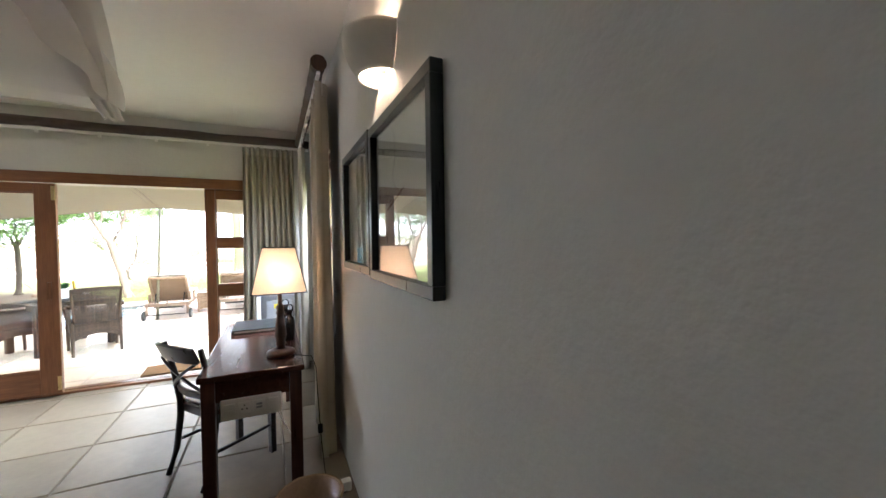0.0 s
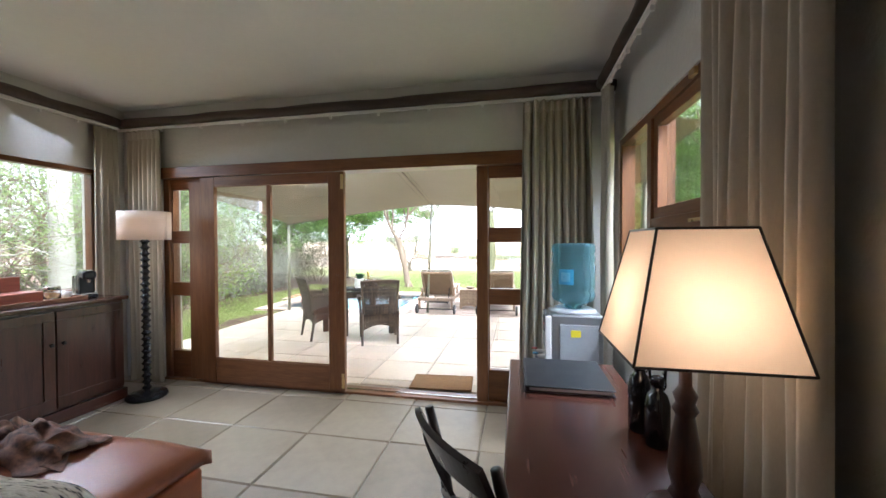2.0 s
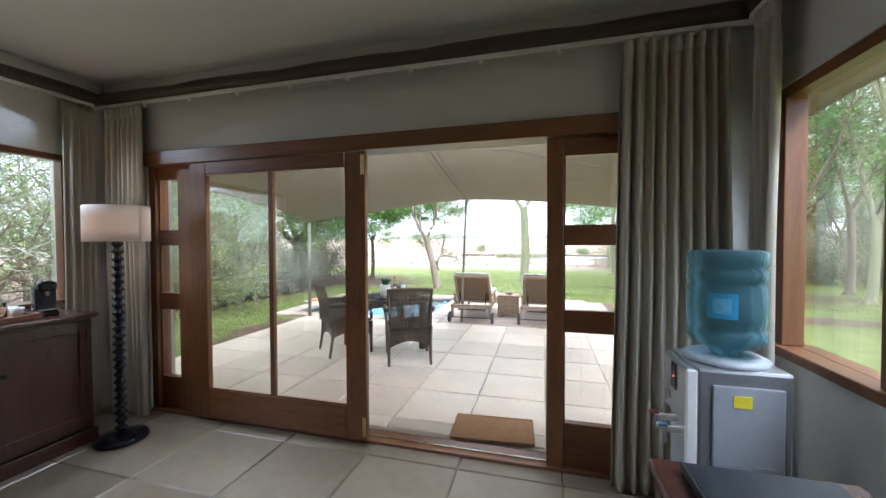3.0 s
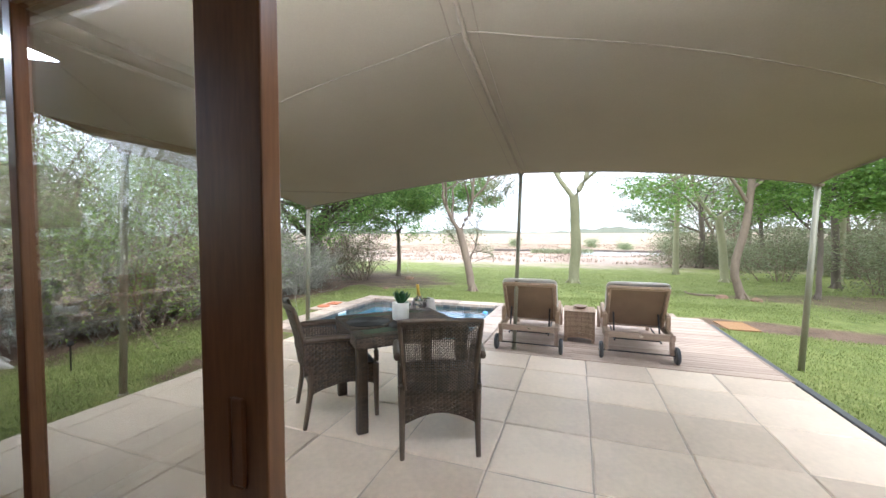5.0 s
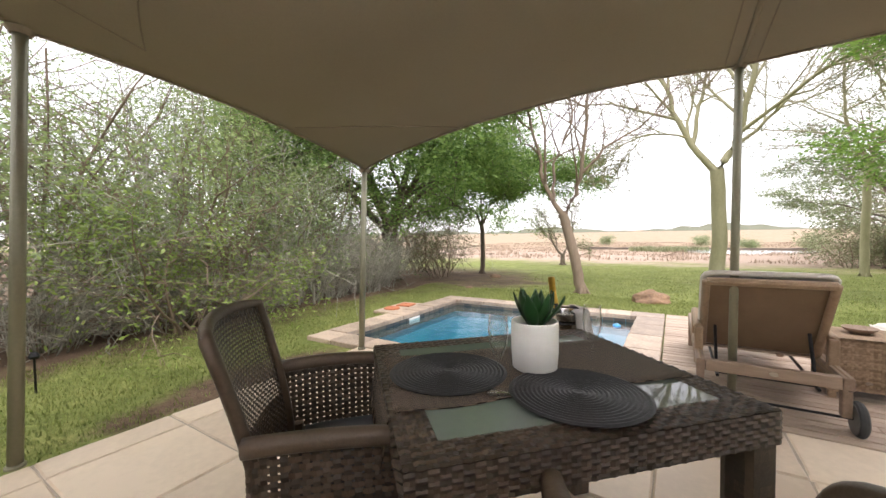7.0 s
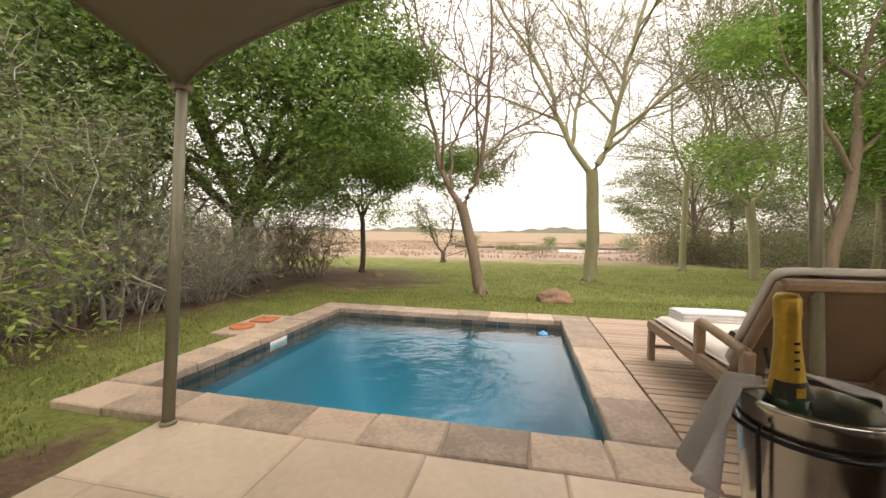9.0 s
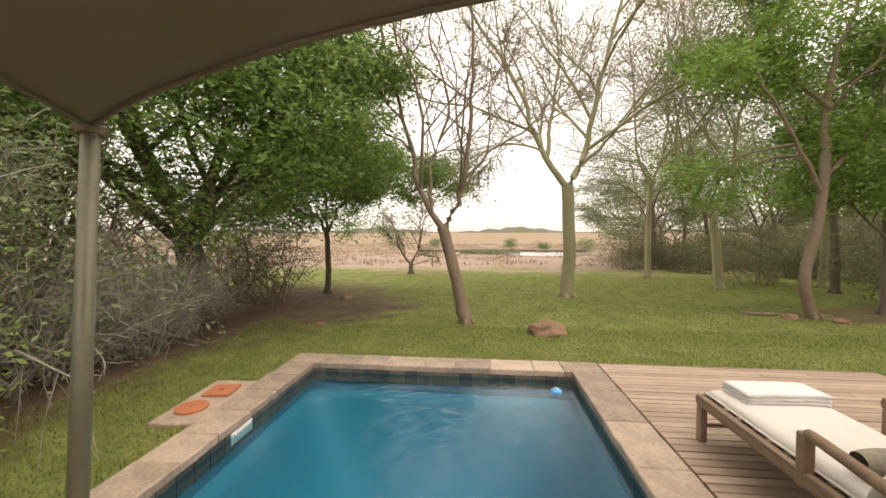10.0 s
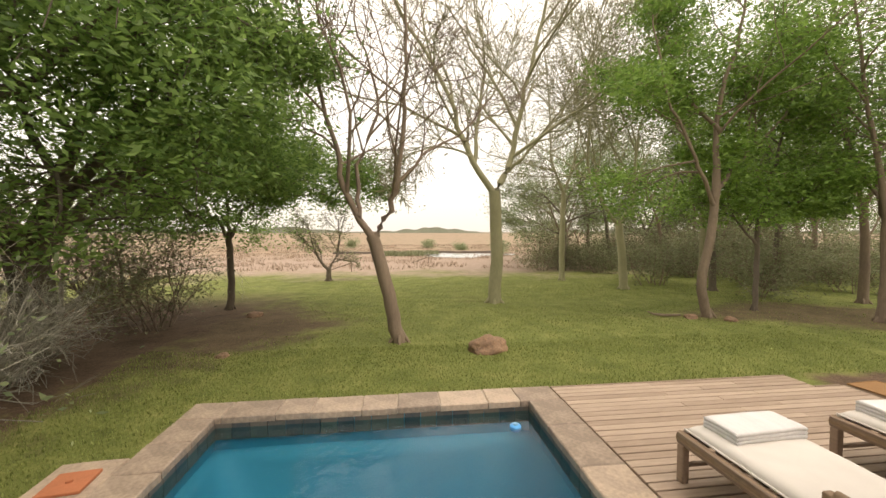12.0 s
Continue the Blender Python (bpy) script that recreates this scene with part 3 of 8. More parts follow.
def ground_mat():
    m, t, p = nmat("grass_ground")
    tc = t.nodes.new("ShaderNodeTexCoord")
    sep = t.nodes.new("ShaderNodeSeparateXYZ")
    t.links.new(tc.outputs["Object"], sep.inputs[0])

    def ntx(scale, detail=5.0):
        n = val(t, "ShaderNodeTexNoise", Scale=scale, Detail=detail, Roughness=0.62)
        t.links.new(tc.outputs["Object"], n.inputs["Vector"])
        return n.outputs[0]

    def ramp(src, *stops):
        r = t.nodes.new("ShaderNodeValToRGB")
        while len(r.color_ramp.elements) < len(stops):
            r.color_ramp.elements.new(0.5)
        for el, (pos, c) in zip(r.color_ramp.elements, stops):
            el.position, el.color = pos, (*c, 1)
        t.links.new(src, r.inputs[0])
        return r.outputs[0]

    def math2(op, a, b):
        n = t.nodes.new("ShaderNodeMath")
        n.operation = op
        for i, q in enumerate((a, b)):
            if isinstance(q, (int, float)):
                n.inputs[i].default_value = q
            else:
                t.links.new(q, n.inputs[i])
        return n.outputs[0]

    def mixc(f, a, b):
        n = t.nodes.new("ShaderNodeMix")
        n.data_type = "RGBA"
        t.links.new(f, n.inputs[0])
        t.links.new(a, n.inputs[6])
        t.links.new(b, n.inputs[7])
        return n.outputs[2]

    def mask(src, lo, hi):
        r = t.nodes.new("ShaderNodeMapRange")
        r.inputs[1].default_value, r.inputs[2].default_value = lo, hi
        t.links.new(src, r.inputs[0])
        return r.outputs[0]
    fine, mid, big = ntx(26.0), ntx(2.2), ntx(0.35)
    lawn = ramp(math2("ADD", math2("MULTIPLY", fine, 0.5), math2("MULTIPLY", mid, 0.5)), (0.36, (0.10, 0.125, 0.035)), (0.50, (0.17, 0.195, 0.055)), (0.64, (0.26, 0.265, 0.09)))
    dry = ramp(mid, (0.3, (0.30, 0.225, 0.17)), (0.7, (0.42, 0.325, 0.255)))
    soil = ramp(math2("ADD", math2("MULTIPLY", fine, 0.5), math2("MULTIPLY", mid, 0.5)), (0.35, (0.085, 0.058, 0.038)), (0.65, (0.20, 0.135, 0.09)))
    # bare earth under the thicket and beneath the trees
    edge = math2("ADD", sep.outputs[0], math2("MULTIPLY", math2("SUBTRACT", mid, 0.5), 2.2))
    left = mask(edge, -6.3, -7.0)
    ys = mask(sep.outputs[1], 22.0, 18.0)
    bare_l = math2("MULTIPLY", left, ys)
    shade = math2("ADD", math2("ABSOLUTE", math2("MULTIPLY", math2("ADD", sep.outputs[0], 6.3), 0.48), 0.0), math2("ABSOLUTE", math2("MULTIPLY", math2("SUBTRACT", sep.outputs[1], 16.4), 0.30), 0.0))
    bare_m = mask(math2("ADD", shade, math2("MULTIPLY", math2("SUBTRACT", mid, 0.5), 1.6)), 1.15, 0.6)
    sh2 = math2("ADD", math2("ABSOLUTE", math2("MULTIPLY", math2("SUBTRACT", sep.outputs[0], 6.2), 0.26), 0.0), math2("ABSOLUTE", math2("MULTIPLY", math2("SUBTRACT", sep.outputs[1], 16.2), 0.55), 0.0))
    bare_r = mask(math2("ADD", sh2, math2("MULTIPLY", math2("SUBTRACT", mid, 0.5), 1.2)), 1.2, 0.75)
    bare = math2("MAXIMUM", math2("MAXIMUM", bare_l, math2("MULTIPLY", bare_m, 0.9)), math2("MULTIPLY", bare_r, 0.8))
    path = math2("MULTIPLY", mask(math2("ABSOLUTE", math2("SUBTRACT", math2("ADD", sep.outputs[1], math2("MULTIPLY", math2("SUBTRACT", mid, 0.5), 0.5)), 12.15), 0.0), 0.55, 0.35), mask(sep.outputs[0], 1.2, 1.4))
    bare = math2("MAXIMUM", bare, path)
    sh3 = math2("ADD", math2("MULTIPLY", math2("ABSOLUTE", math2("ADD", sep.outputs[0], 4.75), 0.0), 1.5), math2("MULTIPLY", math2("ABSOLUTE", math2("SUBTRACT", sep.outputs[1], 8.3), 0.0), 0.5))
    bare = math2("MAXIMUM", bare, mask(math2("ADD", sh3, math2("MULTIPLY", math2("SUBTRACT", mid, 0.5), 0.8)), 0.72, 0.45))
    patch = mask(big, 0.60, 0.72)
    bare = math2("MAXIMUM", bare, math2("MULTIPLY", patch, 0.35))
    col = mixc(bare, lawn, soil)
    far = mask(math2("ADD", sep.outputs[1], math2("MULTIPLY", math2("SUBTRACT", big, 0.5), 14.0)), 25.0, 30.0)
    col = mixc(far, col, dry)
    marsh = ramp(big, (0.42, (0.36, 0.265, 0.185)), (0.66, (0.22, 0.185, 0.115)))
    vf = mask(sep.outputs[1], 38.0, 60.0)
    col = mixc(vf, col, marsh)
    t.links.new(col, p.inputs["Base Color"])
    p.inputs["Roughness"].default_value = 0.95
    p.inputs["Specular IOR Level"].default_value = 0.15
    b = t.nodes.new("ShaderNodeBump")
    b.inputs["Strength"].default_value, b.inputs["Distance"].default_value = 0.6, 0.05
    t.links.new(fine, b.inputs["Height"])
    t.links.new(b.outputs[0], p.inputs["Normal"])
    return m


GROUND = ground_mat()


def terrain(x, y):
    d = max(0.0, max(-5.4 - x, x - 1.4, y - 12.6, 5.0 - y))
    z = -0.05 - 0.045 * min(d, 6) ** 0.9 - 0.012 * max(0, min(d - 6, 40)) + 0.03 * fbm(x, y, 0, 0.35) * min(1, d)
    if x < -6 and y < 20:
        z += 0.06 * min(1, -6 - x)
    if y > 140:
        z += 0.016 * (y - 140) ** 0.9 * (1.0 + 0.5 * fbm(x, y, 3, 0.003)) * min(1, (y - 140) / 300)
    return z


def axis_lines(cuts, lo, hi):
    """Lines closer near the house, wider far off, passing through the given cuts."""
    out = set(cuts)
    v = lo
    while v < hi:
        out.add(round(v, 3))
        a = abs(v)
        v += 0.45 if a < 14 else 1.2 if a < 40 else 6 if a < 120 else 40 if a < 500 else 200
    out.add(hi)
    s = sorted(out)
    return [q for i, q in enumerate(s) if i == 0 or q - s[i - 1] > 0.01 or q in cuts]


gx = axis_lines([PX0 - 0.2, PX1 + 0.2], -1800.0, 1800.0)
gy = axis_lines([PY0 - 0.2, PY1 + 0.2], -600.0, 2600.0)
gv = [(x, y, terrain(x, y)) for y in gy for x in gx]
gf = []
for j in range(len(gy) - 1):
    for i in range(len(gx) - 1):
        cx, cy = (gx[i] + gx[i + 1]) / 2, (gy[j] + gy[j + 1]) / 2
        if PX0 - 0.2 < cx < PX1 + 0.2 and PY0 - 0.2 < cy < PY1 + 0.2:
            continue
        a = j * len(gx) + i
        gf.append((a, a + 1, a + 1 + len(gx), a + len(gx)))
g = link("ground", mesh_np("ground", gv, gf), GROUND, None, "", True)
tagged(g, "mown green lawn running into dry grassland", "", "", "structure")


noise.seed_set(7)


def grass(name, n, x0, x1, y0, y1, h0, h1, m, keep, seed, label, w=0.006):
    """Many thin blades standing on the ground."""
    rg = np.random.RandomState(seed)
    xs, ys = rg.uniform(x0, x1, n), rg.uniform(y0, y1, n)
    ok = np.array([keep(a, b) for a, b in zip(xs, ys)])
    xs, ys = xs[ok], ys[ok]
    zs = np.array([terrain(a, b) for a, b in zip(xs, ys)])
    k = len(xs)
    h, an = rg.uniform(h0, h1, k), rg.uniform(0, 6.28, k)
    le, wd = rg.uniform(0.1, 0.7, k) * h, w * rg.uniform(0.6, 1.4, k)
    dx, dy, lx, ly = np.cos(an) * wd, np.sin(an) * wd, np.cos(an + 1.57) * le, np.sin(an + 1.57) * le
    V = np.zeros((k, 3, 3))
    V[:, 0] = np.stack([xs - dx, ys - dy, zs - 0.01], 1)
    V[:, 1] = np.stack([xs + dx, ys + dy, zs - 0.01], 1)
    V[:, 2] = np.stack([xs + lx, ys + ly, zs + h], 1)
    me = mesh_np(name, V.reshape(-1, 3), np.arange(k * 3).reshape(-1, 3))
    return tagged(link(name, me, m), label, "grass", "", "stuff")


GRASSM = leafmat("grass_blades", (0.135, 0.17, 0.045), (0.34, 0.38, 0.125), 0.45)


def cover(x, y):
    """How thick the grass stands: thin over the bare earth beneath the trees."""
    n = 0.5 * fbm(x, y, 11, 0.9)
    a = abs(x + 6.3) * 0.48 + abs(y - 16.4) * 0.30 + n
    b = abs(x - 6.2) * 0.26 + abs(y - 16.2) * 0.55 + n
    return min(1.0, max(0.05, (a - 0.7) * 2.5), max(0.08, (b - 0.8) * 2.5))


DRYM = leafmat("dry_grass", (0.27, 0.20, 0.14), (0.44, 0.34, 0.25), 0.3)


def lawn_ok(x, y):
    if -4.62 < x < 1.35 and y < 9.3 or -5.42 < x < -1.75 and 9.1 < y < 12.55 or -1.8 < x < 1.35 and y < 12.5:
        return False
    if WX - 0.6 < x < EX + 0.6 and y < 5.7:
        return False
    if x > 1.3 and 11.75 < y < 12.6:
        return False
    if abs(x + 4.75) * 1.5 + abs(y - 8.3) * 0.5 + 0.5 * fbm(x, y, 5, 1.6) < 0.55:
        return fbm(x, y, 2, 9.0) > 0.25
    return x > -6.9 + 0.7 * fbm(x, y, 7, 0.8)


grass("lawn_grass", 170000, -7.4, 3.5, 5.3, 14.5, 0.012, 0.038, GRASSM, lawn_ok, 1, "short green lawn grass round the pool")
grass("lawn_grass_far", 70000, -6.5, 9.0, 13.6, 26.0, 0.012, 0.035, GRASSM, lambda x, y: (noise.random() < min(cover(x, y), (x + 6.5) / 2.5, (9.0 - x) / 3.0, (26 - y) / 7.0)), 2, "green lawn grass beyond the pool", 0.012)
grass("dry_grass_tufts", 60000, -34, 36, 30, 95, 0.06, 0.26, DRYM, lambda x, y: fbm(x, y, 4, 0.25) > -0.05, 3, "pale dry grass on the open plain", 0.035)

setting("patio_bed", bx(-4.50, 1.26, NY + TH, 9.26, -0.35, -0.008), PATIOGROUT, "grey mortar bed under the patio stones")


def stone_mesh(sx, sy, h, seed, chip=0.008):
    """A paving stone with slightly uneven worn edges."""
    rg = random.Random(seed)
    bm = bmesh.new()
    n = 3
    ring = []
    for (ax, ay, bx_, by_) in ((0, 0, 1, 0), (1, 0, 1, 1), (1, 1, 0, 1), (0, 1, 0, 0)):
        for i in range(n):
            f = i / n
            ring.append(((ax + (bx_ - ax) * f - 0.5) * sx + rg.uniform(-chip, chip), (ay + (by_ - ay) * f - 0.5) * sy + rg.uniform(-chip, chip)))
    lo = [bm.verts.new((x, y, -h)) for x, y in ring]
    md = [bm.verts.new((x, y, -0.008)) for x, y in ring]
    up = [bm.verts.new((x * (1 - 0.016 / sx), y * (1 - 0.016 / sy), rg.uniform(-0.001, 0.001))) for x, y in ring]
    k = len(ring)
    for r0, r1 in ((lo, md), (md, up)):
        for i in range(k):
            bm.faces.new((r0[i], r0[(i + 1) % k], r1[(i + 1) % k], r1[i]))
    bm.faces.new(up)
    me = bpy.data.meshes.new("stone")
    bmesh.ops.recalc_face_normals(bm, faces=bm.faces)
    bm.to_mesh(me)
    bm.free()
    return me


# pool shell
POOLM = surf("pool_plaster", (0.065, 0.31, 0.40), (0.045, 0.25, 0.35), 0.6, 0, 1.5, 30, 0.1)
POOLTILE = surf("pool_slate", (0.16, 0.13, 0.10), (0.05, 0.06, 0.065), 0.4, 0, 6, 60, 0.2, rnd=0.45)
LEDGE = surf("pool_ledge_stone", (0.33, 0.23, 0.15), (0.12, 0.13, 0.12), 0.6, 0, 4, 40, 0.3)
pool = thing("pool", "square plunge pool with a dark blue-green lining", "pool", (0, 0, 0), 0, "", "structure")


def basin_fn(u, v):
    x, y = PX0 + (PX1 - PX0) * u, PY0 + (PY1 - PY0) * v
    dx, dy = (min(1.0, max(0.0, q / 0.95)) for q in (min(x - PX0, PX1 - x), min(y - PY0, PY1 - y)))
    return (x, y, -0.30 - 1.05 * (1 - (1 - dx) ** 2.4) * (1 - (1 - dy) ** 2.4) - 0.02 * fbm(x, y, 2, 0.8))


part("basin", sheet(basin_fn, 48, 46, 0.04), POOLM, pool, "smooth blue-green pool lining", True)
for q in ((PX0 - 0.12, PX0 - 0.004, PY0 - 0.12, PY1 + 0.12), (PX1 + 0.004, PX1 + 0.12, PY0 - 0.12, PY1 + 0.12), (PX0, PX1, PY0 - 0.12, PY0 - 0.004), (PX0, PX1, PY1 + 0.004, PY1 + 0.12)):
    part("basin_wall", bx(*q, -0.42, -0.062), POOLM, pool)
part("step_edge", bx(PX0 + 0.003, PX1 - 0.003, PY0 + 0.013, PY0 + 0.10, -0.36, -0.285, 0.01), LEDGE, pool, "brown stone ledge under the water along the patio side")
rg = random.Random(5)
tw = 0.145
for side in range(4):
    n = int(((PX1 - PX0) if side < 2 else (PY1 - PY0)) / tw)
    L = (PX1 - PX0) if side < 2 else (PY1 - PY0)
    for i in range(n):
        c = (i + 0.5) * L / n
        w = L / n / 2 - 0.003
        if side == 0:
            b = bx(PX0 + c - w, PX0 + c + w, PY1 - 0.012, PY1 + 0.003, -0.205, -0.062)
        elif side == 1:
            b = bx(PX0 + c - w, PX0 + c + w, PY0 - 0.003, PY0 + 0.012, -0.205, -0.062)
        elif side == 2:
            b = bx(PX0 - 0.003, PX0 + 0.012, PY0 + c - w, PY0 + c + w, -0.205, -0.062)
        else:
            b = bx(PX1 - 0.012, PX1 + 0.003, PY0 + c - w, PY0 + c + w, -0.205, -0.062)
        part("waterline_tile", b, POOLTILE, pool)


def water_mat():
    """Clear tinted water: a rippled surface that mirrors more the flatter it is seen."""
    m, t, p = nmat("pool_water")
    tr = t.nodes.new("ShaderNodeBsdfTransparent")
    tr.inputs[0].default_value = (0.43, 0.78, 0.86, 1)
    gl = t.nodes.new("ShaderNodeBsdfGlossy")
    gl.inputs["Roughness"].default_value = 0.03
    tc = t.nodes.new("ShaderNodeTexCoord")
    n1 = val(t, "ShaderNodeTexNoise", Scale=3.0, Detail=2.0, Distortion=0.8)
    n2 = val(t, "ShaderNodeTexNoise", Scale=13.0, Detail=3.0)
    for n in (n1, n2):
        t.links.new(tc.outputs["Object"], n.inputs["Vector"])
    a = t.nodes.new("ShaderNodeMath")
    a.operation = "MULTIPLY_ADD"
    a.inputs[1].default_value = 0.34
    t.links.new(n2.outputs[0], a.inputs[0])
    t.links.new(n1.outputs[0], a.inputs[2])
    b = t.nodes.new("ShaderNodeBump")
    b.inputs["Strength"].default_value, b.inputs["Distance"].default_value = 0.32, 0.05
    t.links.new(a.outputs[0], b.inputs["Height"])
    t.links.new(b.outputs[0], gl.inputs["Normal"])
    lw = val(t, "ShaderNodeLayerWeight", Blend=0.5)
    pw = t.nodes.new("ShaderNodeMath")
    pw.operation = "POWER"
    pw.inputs[1].default_value = 3.5
    t.links.new(lw.outputs["Facing"], pw.inputs[0])
    r = t.nodes.new("ShaderNodeMapRange")
    r.inputs["To Min"].default_value, r.inputs["To Max"].default_value = 0.03, 0.92
    t.links.new(pw.outputs[0], r.inputs[0])
    mx = t.nodes.new("ShaderNodeMixShader")
    t.links.new(r.outputs[0], mx.inputs[0])
    t.links.new(tr.outputs[0], mx.inputs[1])
    t.links.new(gl.outputs[0], mx.inputs[2])
    t.links.new(mx.outputs[0], t.nodes["Material Output"].inputs[0])
    return m


wt = setting("water", sheet(lambda u, v: (PX0 + 0.0125 + u * (PX1 - PX0 - 0.025), PY0 + 0.0125 + v * (PY1 - PY0 - 0.025), WATER), 30, 30), water_mat(), "rippling blue pool water", True)
wt.visible_shadow = False
# coping stones, one by one
rg = random.Random(8)
cop = thing("pool_coping", "sandstone coping round the pool", "coping", (0, 0, 0), 0, "", "structure")


def coping_run(x0, x1, y0, y1, along, n):
    cuts = [0.0]
    for i in range(1, n):
        cuts.append(i / n + rg.uniform(-0.12, 0.12) / n)
    cuts.append(1.0)
    for a, b in zip(cuts, cuts[1:]):
        if along == "x":
            qx0, qx1, qy0, qy1 = x0 + (x1 - x0) * a, x0 + (x1 - x0) * b, y0, y1
        else:
            qx0, qx1, qy0, qy1 = x0, x1, y0 + (y1 - y0) * a, y0 + (y1 - y0) * b
        ob = link("coping_stone", stone_mesh(qx1 - qx0 - 0.008, qy1 - qy0 - 0.008, 0.06, rg.random(), 0.005), COPING, cop)
        ob.location = ((qx0 + qx1) / 2, (qy0 + qy1) / 2, rg.uniform(-0.002, 0.003))


coping_run(PX0 - 0.30, PX1 + 0.32, PY1 - 0.02, PY1 + 0.30, "x", 9)
coping_run(PX0 - 0.30, PX1 + 0.32, PY0 - 0.29, PY0 + 0.02, "x", 9)
coping_run(PX0 - 0.30, PX0 + 0.02, PY0 + 0.02, PY1 - 0.02, "y", 7)
coping_run(PX1 - 0.02, PX1 + 0.32, PY0 + 0.02, PY1 - 0.02, "y", 5)
for _n, _q in (("coping_bed", (PX0 - 0.29, PX1 + 0.31, PY0 - 0.28, PY0 - 0.006)), ("coping_bed_far", (PX0 - 0.29, PX1 + 0.31, PY1 + 0.006, PY1 + 0.29)),
               ("coping_bed_side", (PX0 - 0.29, PX0 - 0.006, PY0 - 0.005, PY1 + 0.005)), ("coping_bed_deck", (PX1 + 0.006, PX1 + 0.31, PY0 - 0.005, PY1 + 0.005))):
    setting(_n, bx(*_q, -0.061, -0.010), PATIOGROUT, "pale mortar joints between the coping stones")

# deck
DX0, DX1, DY0, DY1 = PX1 + 0.33, 1.26, 9.27, 12.46
dk = thing("deck", "weathered timber deck beside the pool", "deck", (0, 0, 0), 0, "", "structure")
bw = 0.078
n = int((DY1 - DY0) / bw)
rg = random.Random(21)
for i in range(n):
    y = DY0 + (i + 0.5) * (DY1 - DY0) / n
    mid = DX0 + (DX1 - DX0) * (0.35 + 0.3 * ((i * 7) % 3) / 2)
    for a, b in ((DX0, mid - 0.002), (mid + 0.002, DX1)):
        q = part("board", bx(a, b if y < 12.16 else min(b, 0.94), y - bw / 2 + 0.0045, y + bw / 2 - 0.0045, -0.03, -0.002 + rg.uniform(-0.002, 0.002), 0.003, None, 1), DECK, dk)
for x in (DX0 + 0.2, -0.5, 0.4, 1.1):
    part("joist", bx(x - 0.025, x + 0.025, DY0, DY1 if x < 1 else 12.14, -0.16, -0.032), TEAK, dk)
part("fascia", bx(DX1 + 0.002, DX1 + 0.03, DY0, 12.15, -0.16, -0.004), TEAK, dk)
part("fascia", bx(0.95, DX1, 12.152, 12.18, -0.16, -0.004), TEAKX, dk)
part("edging", bx(DX1 + 0.034, DX1 + 0.10, DY0 - 3.0, 11.80, -0.16, -0.012, 0.006), surf("dark_edging", (0.10, 0.10, 0.10), (0.05, 0.05, 0.052), 0.8), dk, "dark grey edging strip against the grass")
part("fascia", bx(DX0, 0.945, DY1 + 0.002, DY1 + 0.03, -0.16, -0.004), TEAKX, dk)

# ---- the stretch tent ----
def bez(p, s):
    """A smooth curve through the given points, s from 0 to 1."""
    n = len(p) - 1
    k = min(int(s * n), n - 1)
    f = s * n - k
    g = lambda i: Vector(p[max(0, min(n, i))])
    a, b, c, d = g(k - 1), g(k), g(k + 1), g(k + 2)
    return 0.5 * (2 * b + (c - a) * f + (2 * a - 5 * b + 4 * c - d) * f * f + (3 * b - a - 3 * c + d) * f ** 3)


P1, P2, P3, P4, P5 = (-1.40, 9.66, 2.24), (-4.57, 7.0, 2.20), (-4.62, 9.50, 1.85), (1.78, 10.05, 1.98), (1.90, 7.05, 2.20)
HL, HM, HR = (-4.35, 5.60, 2.42), (-1.24, 5.60, 2.82), (1.95, 5.60, 2.45)


def hang(a, b, s, inward, up):
    """A scalloped edge between two poles."""
    p = Vector(a).lerp(Vector(b), s)
    k = 4 * s * (1 - s)
    return p + Vector((inward[0], inward[1], up)) * k


def edge_left(v):
    return hang(HL, P2, v / 0.36, (0.06, 0, 0.02), 0.03) if v < 0.36 else hang(P2, P3, (v - 0.36) / 0.64, (0.26, 0, 0), -0.03)


def edge_right(v):
    return hang(HR, P5, v / 0.36, (-0.06, 0, 0.02), 0.03) if v < 0.36 else hang(P5, P4, (v - 0.36) / 0.64, (-0.26, 0, 0), -0.03)


def edge_far(u):
    return hang(P3, P1, u / 0.5, (0, -0.50, 0), -0.05) if u < 0.5 else hang(P1, P4, (u - 0.5) / 0.5, (0, -0.50, 0), -0.02)


def edge_house(u):
    return bez((HL, (-2.9, 5.60, 2.72), HM, (0.3, 5.60, 2.72), HR), u)


def tent_fn(u, v):
    c = (1 - v) * edge_house(u) + v * edge_far(u) + (1 - u) * edge_left(v) + u * edge_right(v)
    c -= (1 - u) * (1 - v) * Vector(HL) + u * (1 - v) * Vector(HR) + (1 - u) * v * Vector(P3) + u * v * Vector(P4)
    c.z += 0.035 * math.exp(-((u - 0.5) / 0.05) ** 2) * math.sin(math.pi * min(1, v * 1.02)) + 0.012 * fbm(c.x, c.y, 1, 0.9)
    return c


